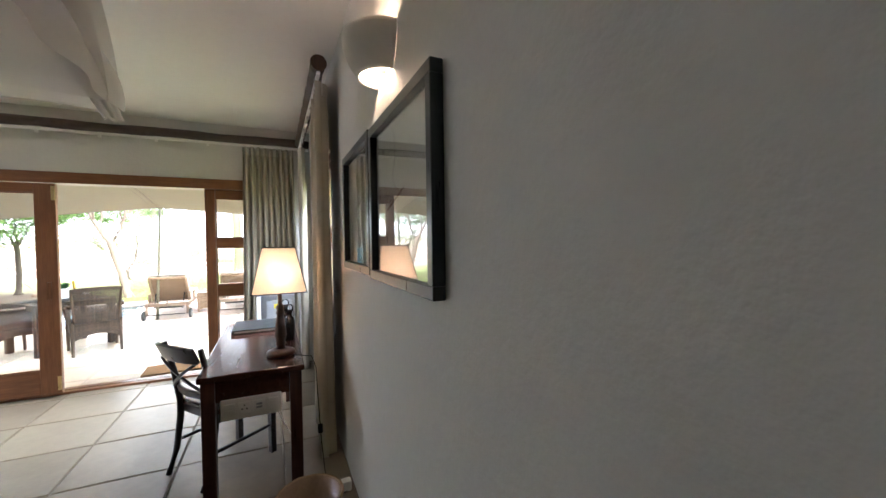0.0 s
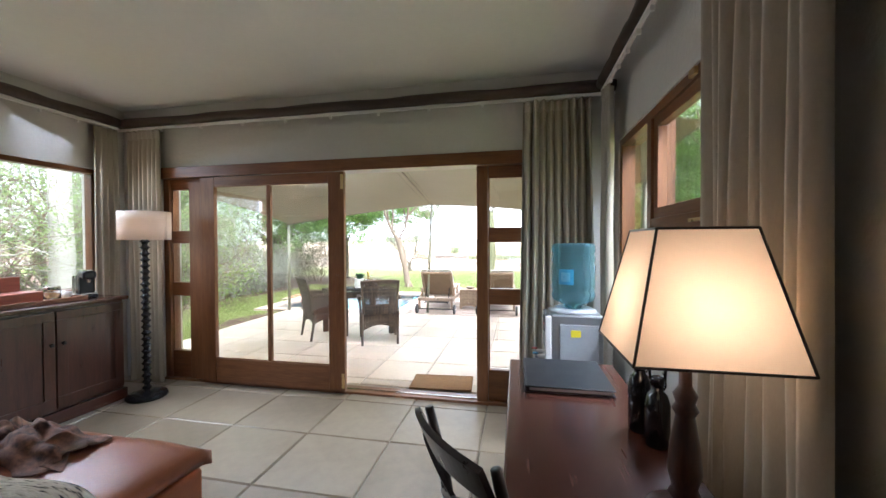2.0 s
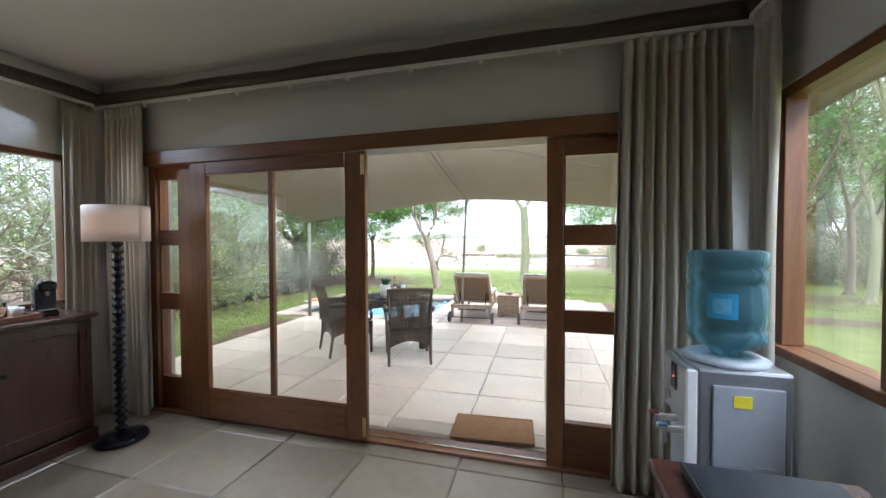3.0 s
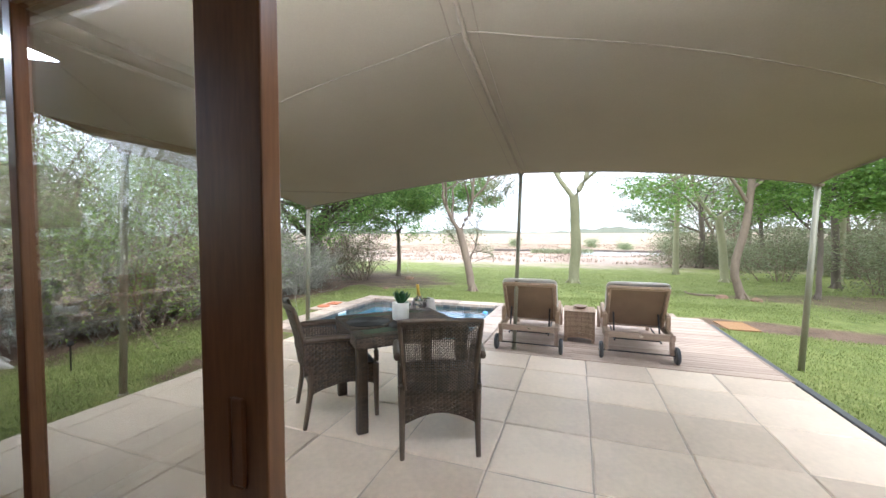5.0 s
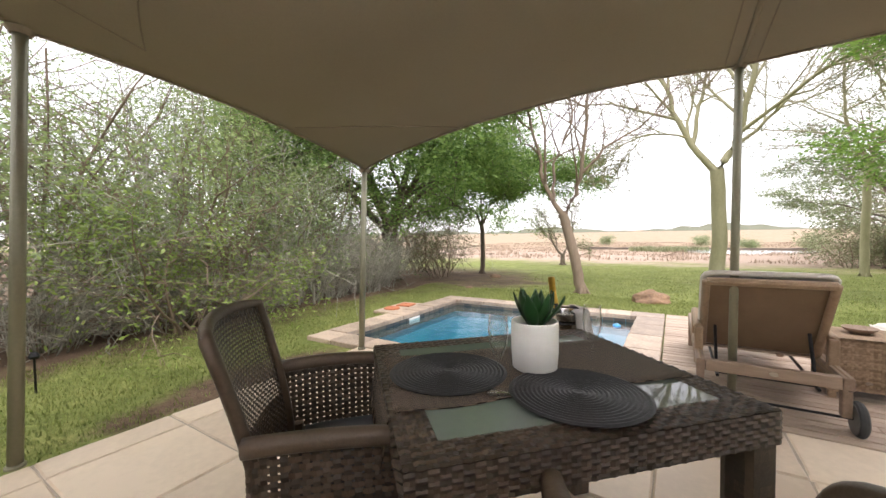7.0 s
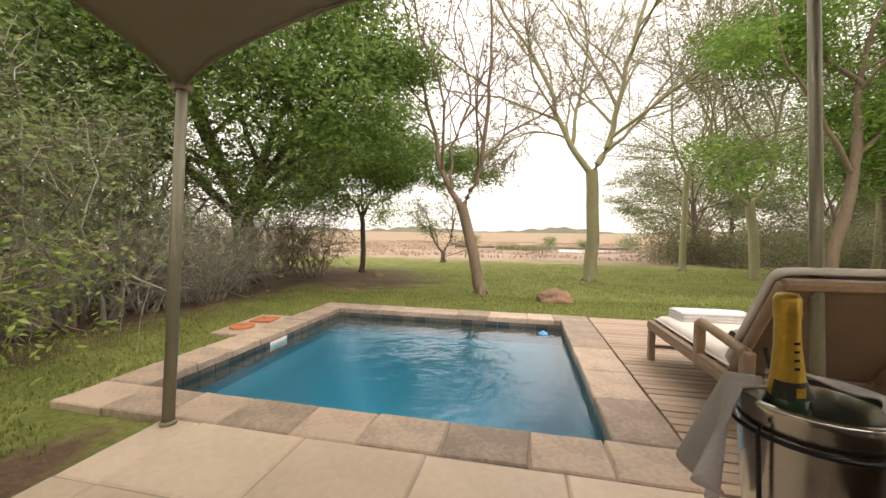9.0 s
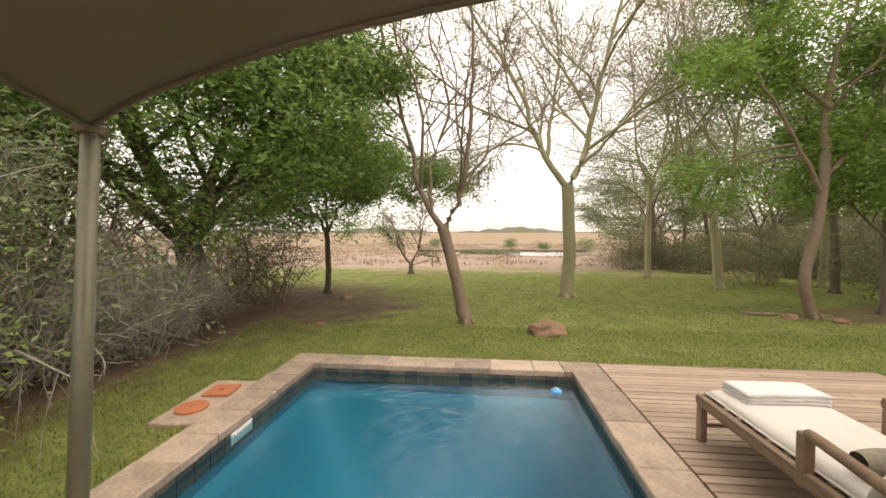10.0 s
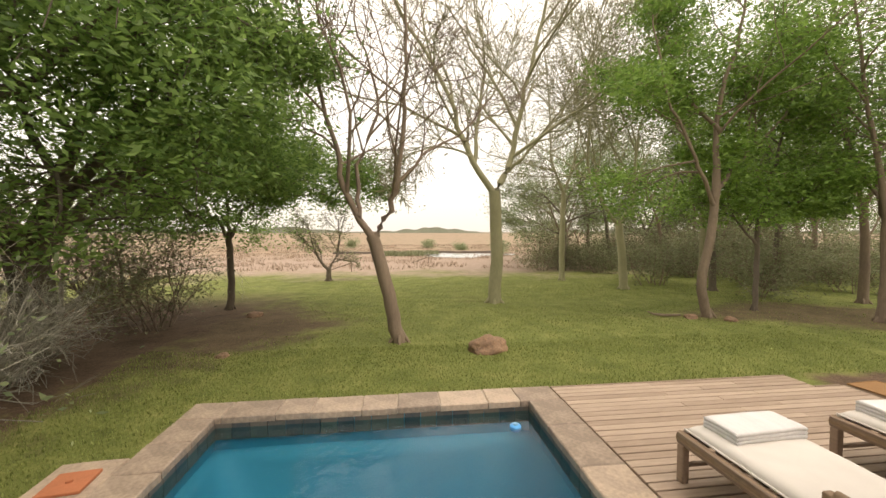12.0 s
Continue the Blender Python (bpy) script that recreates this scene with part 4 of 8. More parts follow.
tent = thing("stretch_tent", "beige stretch canvas canopy shading the patio", "canopy", (-1.4, 7.6, 0))
T0 = Vector((-1.4, 7.6, 0))
_t = CANVAS.node_tree
_tl = _t.nodes.new("ShaderNodeBsdfTranslucent")
_tl.inputs[0].default_value = (0.46, 0.40, 0.31, 1)
_mx = _t.nodes.new("ShaderNodeMixShader")
_mx.inputs[0].default_value = 0.14
_t.links.new(_t.nodes["Principled BSDF"].outputs[0], _mx.inputs[1])
_t.links.new(_tl.outputs[0], _mx.inputs[2])
_t.links.new(_mx.outputs[0], _t.nodes["Material Output"].inputs[0])
part("canvas", sheet(lambda u, v: tent_fn(u, v) - T0, 64, 56, 0.004), CANVAS, tent, smooth=True)


def on_tent(pts, r, name, m, down=0.006, label="", n=40):
    part(name, tube([tent_fn(*q) - T0 - Vector((0, 0, down)) for q in pts], r, 6), m, tent, label, True)


on_tent([(0.5, v / 40) for v in range(41)], 0.016, "ridge_seam", SEAM, 0.012, "thick double ridge seam in the canvas")
on_tent([(0.487, v / 40) for v in range(41)], 0.004, "seam", SEAM)
on_tent([(0.513, v / 40) for v in range(41)], 0.004, "seam", SEAM)
for k in (0.34,):
    on_tent([(0.05 + i / 40 * 0.45, k + 0.14 * (1 - i / 40)) for i in range(41)], 0.004, "seam", SEAM)
    on_tent([(0.05 + 0.12 * i / 40, (k + 0.14) * (1 - i / 40)) for i in range(41)], 0.004, "seam", SEAM)
    on_tent([(0.02 + 0.20 * i / 40, 0.72 + 0.27 * i / 40) for i in range(41)], 0.004, "seam", SEAM)
    on_tent([(0.5 + i / 40 * 0.5, k + 0.24 * i / 40) for i in range(41)], 0.004, "seam", SEAM)
on_tent([(i / 60, 1.0) for i in range(61)], 0.010, "hem", SEAM, 0.004)
on_tent([(0.0, i / 60) for i in range(61)], 0.010, "hem", SEAM, 0.004)
on_tent([(1.0, i / 60) for i in range(61)], 0.010, "hem", SEAM, 0.004)
for top, base, r in ((P1, (-1.44, 9.42, 0.0), 0.024), (P2, (-4.53, 6.90, 0.0), 0.030), (P3, (-4.42, 9.20, 0.0), 0.030), (P4, (1.60, 9.86, -0.08), 0.028), (P5, (1.86, 6.95, -0.08), 0.030)):
    e = thing("tent_pole", "slim olive-grey metal pole holding up the tent", "pole", base, 0, "tent poles")
    d = Vector(top) - Vector(base)
    part("shaft", rod(Vector((0, 0, 0.01)), d * 0.985, r, r, 16), POLEPAINT, e, smooth=True)
    part("foot", lathe([(0, 0), (r + 0.010, 0), (r + 0.010, 0.012), (r + 0.003, 0.02), (0, 0.02)], 18), POLEPAINT, e)
    part("cap", rod(d * 0.985, d * 0.998, r + 0.012, r + 0.03, 16), SEAM, e)

# ---- trees ----
BARK_PALE = surf("pale_bark", (0.38, 0.355, 0.215), (0.25, 0.235, 0.13), 0.8, 0, 3, 25, 0.5, (1, 1, 0.4), dist=0.02)
BARK_BROWN = surf("brown_bark", (0.29, 0.22, 0.155), (0.15, 0.11, 0.08), 0.9, 0, 4, 30, 0.6, (1, 1, 0.3), dist=0.02)
BARK_DARK = surf("dark_bark", (0.20, 0.16, 0.12), (0.10, 0.08, 0.06), 0.9, 0, 4, 30, 0.6, (1, 1, 0.3), dist=0.02)
BARK_GREY = surf("smooth_grey_bark", (0.52, 0.50, 0.43), (0.36, 0.34, 0.28), 0.7, 0, 2, 14, 0.4, (0.6, 0.6, 3.0), dist=0.015)
TWIGGREY = surf("grey_twigs", (0.44, 0.42, 0.35), (0.22, 0.205, 0.165), 0.9, rnd=0.5, island=True)
LEAF_A = leafmat("leaf_green", (0.085, 0.17, 0.042), (0.32, 0.47, 0.13), 0.55)
LEAF_B = leafmat("leaf_grey_green", (0.15, 0.20, 0.095), (0.38, 0.44, 0.235), 0.55)
LEAF_C = leafmat("leaf_bright", (0.14, 0.23, 0.04), (0.40, 0.50, 0.14), 0.5)
LEAF_D = leafmat("leaf_dull", (0.14, 0.16, 0.08), (0.33, 0.34, 0.19), 0.5)


LEAF_F = leafmat("leaf_fresh", (0.10, 0.20, 0.04), (0.33, 0.50, 0.11), 0.5)
LEAF_E = leafmat("leaf_thicket", (0.15, 0.21, 0.07), (0.44, 0.54, 0.22), 0.55)


class Growth:
    """Limbs as tapering tubes and leaves as small folded blades, gathered in arrays."""

    def __init__(self, seed):
        self.rg = np.random.RandomState(seed)
        self.v, self.f, self.n = [], [], 0
        self.tips, self.sides = [], []

    def limb(self, pts, r0, r1, sides=6):
        pts = np.asarray(pts, float)
        k = len(pts)
        d = np.gradient(pts, axis=0)
        d /= np.linalg.norm(d, axis=1)[:, None] + 1e-9
        ref = np.where(np.abs(d[:, 2:3]) > 0.9, np.array([[1.0, 0, 0]]), np.array([[0, 0, 1.0]]))
        u = np.cross(d, ref)
        u /= np.linalg.norm(u, axis=1)[:, None] + 1e-9
        w = np.cross(u, d)
        a = np.linspace(0, 2 * np.pi, sides, endpoint=False)
        r = (r0 + (r1 - r0) * np.linspace(0, 1, k) ** 0.8)[:, None, None]
        ring = pts[:, None] + r * (np.cos(a)[None, :, None] * u[:, None] + np.sin(a)[None, :, None] * w[:, None])
        self.v.append(ring.reshape(-1, 3))
        i = np.arange(k - 1)[:, None] * sides
        j = np.arange(sides)[None]
        j2 = (j + 1) % sides
        q = np.stack([i + j, i + j2, i + sides + j2, i + sides + j], -1).reshape(-1, 4) + self.n
        self.f.append(q)
        self.sides.append(sides)
        self.n += k * sides

    def path(self, p, d, length, steps, wander, up):
        rg = self.rg
        pts = [np.array(p, float)]
        d = np.array(d, float)
        for _ in range(steps):
            d = d + rg.normal(0, wander, 3) + np.array([0, 0, up])
            d /= np.linalg.norm(d)
            pts.append(pts[-1] + d * length / steps)
        return np.array(pts), d

    def branch(self, pts, r0, r1, level, cfg):
        """Adds a limb along pts and its offshoots, level by level."""
        rg = self.rg
        self.limb(pts, r0, r1, (8, 5, 3, 3, 3, 3)[min(5, cfg["depth"] - level)])
        if level == 0:
            self.tips.extend([pts[0] + (pts[-1] - pts[0]) * f for f in (0.3, 0.55, 0.8)] + [pts[-1]])
            return
        n = cfg["kids"][cfg["depth"] - level]
        total = np.linalg.norm(np.diff(pts, axis=0), axis=1).sum()
        for i in range(n):
            s = cfg["from"] + (1 - cfg["from"]) * (i + rg.uniform(0.2, 0.9)) / n
            k = s * (len(pts) - 1)
            a = int(min(k, len(pts) - 2))
            p = pts[a] + (pts[a + 1] - pts[a]) * (k - a)
            d = pts[a + 1] - pts[a]
            d /= np.linalg.norm(d)
            side = np.cross(d, rg.normal(0, 1, 3))
            side /= np.linalg.norm(side) + 1e-9
            ang = math.radians(rg.uniform(*cfg["angle"]))
            nd = d * math.cos(ang) + side * math.sin(ang)
            nd[2] = nd[2] * cfg.get("flat", 1.0)
            ln = total * rg.uniform(*cfg["len"]) * (1.15 - 0.5 * s)
            q, _ = self.path(p, nd, ln, 5 if level > 1 else 2, cfg["wander"], cfg["up"])
            r = (r0 + (r1 - r0) * s) * rg.uniform(0.5, 0.7)
            self.branch(q, max(r, cfg["rmin"]), max(r * 0.35, cfg["rmin"] * 0.7), level - 1, cfg)

    def wood(self, name, m, parent, least=0, most=99):
        """The limbs of so many sides as one mesh: thick ones have more sides than twigs."""
        vs, fs, n = [], [], 0
        for a, q, k in zip(self.v, self.f, self.sides):
            if least <= k <= most:
                vs.append(a)
                fs.append(q - q.min() + n)
                n += len(a)
        me = mesh_np(name, np.concatenate(vs), np.concatenate(fs))
        return link(name, me, m, parent, "", True)


def leaves(name, centres, n, spread, size, m, parent, seed, flat=0.5, label=""):
    """n small leaves round each centre: two-sided blades, folded along the midrib."""
    rg = np.random.RandomState(seed)
    c = np.repeat(np.asarray(centres, float), n, axis=0)
    k = len(c)
    c = c + rg.normal(0, 1, (k, 3)) * np.array([spread, spread, spread * flat])
    d = rg.normal(0, 1, (k, 3))
    d[:, 2] = d[:, 2] * 0.5 - 0.15
    d /= np.linalg.norm(d, axis=1)[:, None]
    s = np.cross(d, rg.normal(0, 1, (k, 3)))
    s /= np.linalg.norm(s, axis=1)[:, None] + 1e-9
    L = size * rg.uniform(0.6, 1.4, (k, 1))
    W = L * rg.uniform(0.28, 0.45, (k, 1))
    V = np.stack([c - d * L, c - s * W, c + d * L, c + s * W], 1).reshape(-1, 3)
    me = mesh_np(name, V, np.arange(k * 4).reshape(-1, 4))
    return link(name, me, m, parent, label)


def tz(x, y):
    return terrain(x, y)


def tree(name, x, y, label, bark, limbs, r, cfg, leaf=None, seed=0, trunk_top=0.7, category="tree", group="trees", fill=()):
    """limbs: polylines from the foot; the first is the trunk, the others spring from it."""
    z = tz(x, y) - 0.03
    e = thing(name, label, category, (x, y, z), 0, group)
    g = Growth(seed)
    for i, (pts, ra, rb) in enumerate(limbs):
        p = [np.array(bez(pts, s)) for s in np.linspace(0, 1, 5 * (len(pts) - 1) + 1)]
        p = np.array(p)
        p[1:] += g.rg.normal(0, 0.02, (len(p) - 1, 3)) * (0.4 if i == 0 else 1)
        if i == 0 and cfg.get("bare", True):
            base = p.copy()
            g.limb(base, ra, rb, 12)
            ang = np.linspace(0, 2 * np.pi, 5, endpoint=False) + seed
            for a in ang:
                g.limb(np.array([base[1] * 0.5 + [0, 0, 0.22], [math.cos(a) * ra * 1.1, math.sin(a) * ra * 1.1, 0.08], [math.cos(a) * ra * 1.9, math.sin(a) * ra * 1.9, -0.04]]), ra * 0.35, ra * 0.16, 6)
        else:
            g.branch(p, ra, rb, cfg["depth"], cfg)
    w = g.wood("trunk", bark, e)
    if leaf:
        m, n, spread, size, frac, flat = leaf
        t = np.array(g.tips)
        t = t[g.rg.rand(len(t)) < frac]
        for (fx, fy, fz), (ax, ay, az), count in fill:
            q = g.rg.normal(0, 1, (count, 3))
            q /= np.linalg.norm(q, axis=1)[:, None]
            q *= (0.55 + 0.45 * g.rg.rand(count, 1)) * (1 + 0.16 * np.sin(5 * q[:, :1] + 3 * q[:, 2:] + fx))
            t = np.concatenate([t.reshape(-1, 3), np.array([fx, fy, fz]) + q * np.array([ax, ay, az])])
        if len(t):
            leaves("crown", t, n, spread, size, m, e, seed + 50, flat)
    return e


BARE = dict(depth=3, kids=[8, 7, 5, 3], angle=(22, 58), len=(0.35, 0.62), wander=0.16, up=0.05, rmin=0.006, **{"from": 0.22})
tree("leaning_tree", -3.42, 14.78, "leaning forked brown tree with nearly bare twigs on the lawn", BARK_BROWN, [
    ([(0, 0, 0), (-0.16, 0.02, 0.8), (-0.42, 0.05, 1.75)], 0.115, 0.10),
    ([(-0.40, 0.05, 1.70), (-0.80, 0.1, 2.35), (-1.05, 0.2, 3.4), (-1.55, 0.3, 5.2), (-2.0, 0.4, 7.2)], 0.066, 0.014),
    ([(-0.62, 0.05, 2.05), (-0.62, 0.3, 2.9), (-0.35, 0.6, 4.1), (-0.75, 0.9, 5.6), (-0.5, 1.2, 7.0)], 0.04, 0.01),
    ([(-0.40, 0.05, 1.70), (-0.10, 0.0, 2.3), (0.08, -0.1, 3.4), (0.12, 0.0, 5.0), (0.05, 0.1, 7.4)], 0.062, 0.014),
    ([(0.0, 0.0, 2.6), (0.5, 0.2, 3.15), (1.15, 0.5, 3.6), (1.7, 0.8, 4.3)], 0.032, 0.009)],
    0.15, BARE, (LEAF_D, 2, 0.22, 0.035, 0.12, 0.6), 11)
FEVER = dict(depth=3, kids=[13, 9, 6, 3], angle=(20, 52), len=(0.34, 0.6), wander=0.15, up=0.03, rmin=0.009, **{"from": 0.2})
FEVERLIMBS = [
    ([(0, 0, 0), (0.05, 0, 1.5), (0.0, 0, 3.1)], 0.185, 0.16),
    ([(0.0, 0, 3.0), (-0.75, 0.1, 4.2), (-1.4, 0.2, 6.0), (-2.9, 0.4, 8.6), (-3.8, 0.5, 10.8)], 0.10, 0.018),
    ([(-0.55, 0.1, 3.9), (-0.35, 0.6, 5.3), (-0.1, 1.0, 7.2), (-0.6, 1.2, 10.0)], 0.065, 0.014),
    ([(0.0, 0, 3.0), (0.45, 0.0, 4.0), (0.75, -0.2, 5.8), (1.3, -0.3, 8.2), (1.6, -0.4, 11.0)], 0.11, 0.018),
    ([(0.3, 0, 3.6), (1.2, 0.1, 4.5), (2.3, 0.2, 5.9), (3.6, 0.3, 8.3)], 0.055, 0.012),
    ([(-0.6, 0.1, 4.0), (-1.4, -0.2, 4.2), (-2.3, -0.3, 4.0), (-3.0, -0.5, 3.2)], 0.035, 0.01)]
tree("fever_tree", -0.80, 18.75, "tall pale yellow-green fever tree with bare spreading limbs", BARK_PALE, FEVERLIMBS, 0.25, FEVER, (LEAF_D, 2, 0.25, 0.04, 0.10, 0.6), 12)
LEAFY = dict(depth=3, kids=[8, 6, 4, 3], angle=(28, 70), len=(0.32, 0.6), wander=0.2, up=0.0, rmin=0.006, **{"from": 0.15})
tree("green_tree", 3.20, 16.0, "leaning slender tree with a fresh green crown", BARK_BROWN, [
    ([(0, 0, 0), (-0.18, 0, 0.8), (0.05, 0, 2.0), (0.15, 0.05, 3.2)], 0.10, 0.08),
    ([(0.15, 0.05, 3.1), (0.2, 0.1, 4.5), (0.75, 0.2, 6.2), (1.0, 0.2, 8.0)], 0.07, 0.015),
    ([(0.1, 0, 2.4), (-0.6, -0.2, 3.4), (-1.3, -0.3, 4.6), (-1.6, -0.2, 6.2)], 0.05, 0.012),
    ([(0.15, 0, 2.8), (1.0, 0.2, 3.6), (1.9, 0.3, 4.3), (2.6, 0.4, 5.4)], 0.05, 0.012),
    ([(0.2, 0, 4.0), (-0.4, 0.5, 5.2), (-0.5, 0.9, 6.8)], 0.05, 0.012)],
    0.11, LEAFY, (LEAF_F, 15, 0.21, 0.047, 0.95, 0.5), 13)
tree("slender_tree", 4.95, 16.6, "slender dark-stemmed young tree with light leaves", BARK_DARK, [
    ([(0, 0, 0), (0.03, 0, 1.0), (0, 0, 2.0)], 0.06, 0.05),
    ([(0, 0, 1.9), (0.3, 0, 3.0), (0.9, 0.2, 4.5), (1.2, 0.2, 6.4)], 0.05, 0.012),
    ([(0, 0, 1.6), (-0.6, 0.1, 2.4), (-1.0, 0.1, 3.6)], 0.035, 0.01),
    ([(0, 0, 2.0), (0.9, -0.2, 2.6), (1.8, -0.3, 3.2)], 0.035, 0.01)],
    0.06, LEAFY, (LEAF_F, 14, 0.23, 0.05, 0.9, 0.5), 14)
tree("fever_tree", 4.35, 20.8, "pale fever tree forking low, with bare upper limbs", BARK_PALE, [
    ([(0, 0, 0), (-0.1, 0, 1.2), (-0.25, 0, 2.4)], 0.145, 0.12),
    ([(-0.25, 0, 2.3), (-0.9, 0, 3.1), (-1.3, 0.2, 4.6), (-1.0, 0.3, 7.0), (-1.3, 0.3, 10.0)], 0.08, 0.015),
    ([(-0.25, 0, 2.3), (0.35, 0, 3.2), (0.5, 0.2, 5.0), (1.2, 0.3, 8.0), (1.4, 0.3, 10.5)], 0.08, 0.015)],
    0.2, FEVER, (LEAF_D, 3, 0.25, 0.045, 0.3, 0.6), 15)
tree("fever_tree", 3.45, 23.8, "far pale fever tree with a straight slim trunk", BARK_PALE, [
    ([(0, 0, 0), (0, 0, 2.0), (0.05, 0, 3.8)], 0.12, 0.10),
    ([(0.05, 0, 3.7), (-0.5, 0, 5.2), (-0.6, 0.2, 8.0), (-0.9, 0.2, 11)], 0.07, 0.015),
    ([(0.05, 0, 3.7), (0.5, 0, 5.0), (0.9, 0.2, 7.5), (1.6, 0.2, 11)], 0.07, 0.015)],
    0.17, FEVER, (LEAF_D, 3, 0.3, 0.05, 0.3, 0.6), 16)
UMB = dict(depth=3, kids=[8, 7, 5, 3], angle=(35, 80), len=(0.4, 0.7), wander=0.16, up=0.0, rmin=0.006, flat=0.3, **{"from": 0.3})
tree("umbrella_thorn", -7.45, 18.2, "small dark-stemmed thorn tree with a flat green crown", BARK_DARK, [
    ([(0, 0, 0), (0.05, 0, 0.9), (0, 0, 1.8)], 0.085, 0.07),
    ([(0, 0, 1.7), (0.5, 0, 2.5), (1.4, 0.2, 3.1), (2.6, 0.3, 3.3)], 0.05, 0.012),
    ([(0, 0, 1.7), (-0.5, 0, 2.5), (-1.3, -0.1, 3.2), (-2.2, 0.1, 3.5)], 0.05, 0.012),
    ([(0, 0, 1.8), (0.1, -0.3, 2.8), (0.3, -1.0, 3.6)], 0.05, 0.012)],
    0.085, UMB, (LEAF_A, 14, 0.22, 0.045, 0.9, 0.3), 17)
tree("layered_thorn", 5.6, 28.5, "layered acacia with flat tiers of foliage at the lawn's far edge", BARK_DARK, [
    ([(0, 0, 0), (0.1, 0, 1.6), (0, 0, 3.0)], 0.16, 0.12),
    ([(0, 0, 2.0), (-1.4, 0, 2.6), (-3.0, 0, 2.9)], 0.06, 0.012), ([(0, 0, 2.6), (1.5, 0, 3.2), (3.0, 0, 3.4)], 0.06, 0.012),
    ([(0, 0, 3.0), (-1.0, 0.2, 4.2), (-2.6, 0.3, 4.7)], 0.06, 0.012), ([(0, 0, 3.0), (0.6, 0, 4.6), (2.2, 0, 5.6)], 0.06, 0.012),
    ([(0, 0, 3.0), (-0.2, 0, 5.0), (-1.5, 0, 6.4)], 0.06, 0.012)],
    0.16, UMB, (LEAF_B, 5, 0.3, 0.05, 0.6, 0.2), 18)
tree("small_forked_tree", -6.35, 24.8, "small dark forked bare tree at the lawn's edge", BARK_DARK, [
    ([(0, 0, 0), (0.02, 0, 0.3), (0, 0, 0.5)], 0.12, 0.1),
    ([(0, 0, 0.45), (-0.5, 0, 1.2), (-0.8, 0, 2.4)], 0.07, 0.02), ([(0, 0, 0.45), (0.4, 0, 1.3), (0.45, 0, 2.6)], 0.07, 0.02)],
    0.12, BARE, (LEAF_D, 3, 0.2, 0.05, 0.4, 0.6), 19)
BIG = dict(depth=3, kids=[9, 7, 5, 3], angle=(30, 75), len=(0.34, 0.62), wander=0.2, up=-0.02, rmin=0.008, **{"from": 0.15})
tree("spreading_tree", -8.6, 14.6, "large dense dark-green spreading tree beside the pool lawn", BARK_DARK, [
    ([(0, 0, 0), (0.1, 0, 0.8), (0, 0, 1.6)], 0.26, 0.22),
    ([(0, 0, 1.4), (1.0, -0.2, 2.6), (2.2, -0.3, 4.0), (3.2, -0.4, 4.6)], 0.12, 0.02),
    ([(0, 0, 1.5), (0.7, 0.2, 3.4), (1.5, 0.3, 5.6), (2.2, 0.3, 7.6)], 0.13, 0.02),
    ([(0, 0, 1.5), (-0.4, -0.5, 3.4), (-0.8, -0.9, 6.0), (-0.6, -1.0, 8.4)], 0.13, 0.02),
    ([(0, 0, 1.4), (-1.4, -0.4, 2.8), (-2.8, -0.8, 4.4), (-3.6, -1.0, 6.0)], 0.12, 0.02),
    ([(0, 0, 1.4), (0.4, 1.2, 2.6), (1.2, 2.6, 3.6), (1.9, 3.6, 4.0)], 0.12, 0.02),
    ([(0, 0, 1.5), (0.3, -1.3, 2.9), (0.5, -2.5, 4.4), (0.2, -3.2, 5.8)], 0.11, 0.02)],
    0.26, BIG, (LEAF_A, 20, 0.27, 0.047, 0.8, 0.35), 20, fill=(
        ((1.9, -0.6, 4.4), (2.1, 2.2, 1.6), 420), ((0.2, -1.6, 5.6), (2.6, 2.4, 2.4), 620), ((1.2, 1.4, 4.6), (2.4, 2.6, 1.9), 480),
        ((-2.4, -1.2, 5.0), (2.4, 2.6, 2.6), 520), ((0.6, 0.0, 7.6), (2.8, 2.6, 1.7), 480), ((2.4, 0.6, 3.0), (1.7, 2.0, 0.6), 160),
        ((2.4, -1.6, 3.2), (1.7, 1.5, 0.9), 240), ((-0.4, -2.9, 3.7), (2.3, 1.3, 1.4), 320), ((-2.8, -2.6, 3.2), (1.8, 1.2, 1.2), 200)))
tree("smooth_barked_tree", -7.02, 6.86, "thick smooth pale-grey trunk standing beside the lawn", BARK_GREY, [
    ([(0, 0, 0), (0.0, 0, 0.35), (0.0, 0, 1.6), (-0.03, 0, 3.4), (-0.05, 0, 4.6)], 0.20, 0.12),
    ([(-0.05, 0, 4.5), (-0.5, 0, 6.2), (-0.8, 0.2, 8.2)], 0.11, 0.03), ([(-0.05, 0, 4.5), (0.5, 0, 6.0), (0.8, 0.2, 8.0)], 0.11, 0.03)],
    0.24, BARE, (LEAF_C, 5, 0.25, 0.06, 0.6, 0.6), 22)


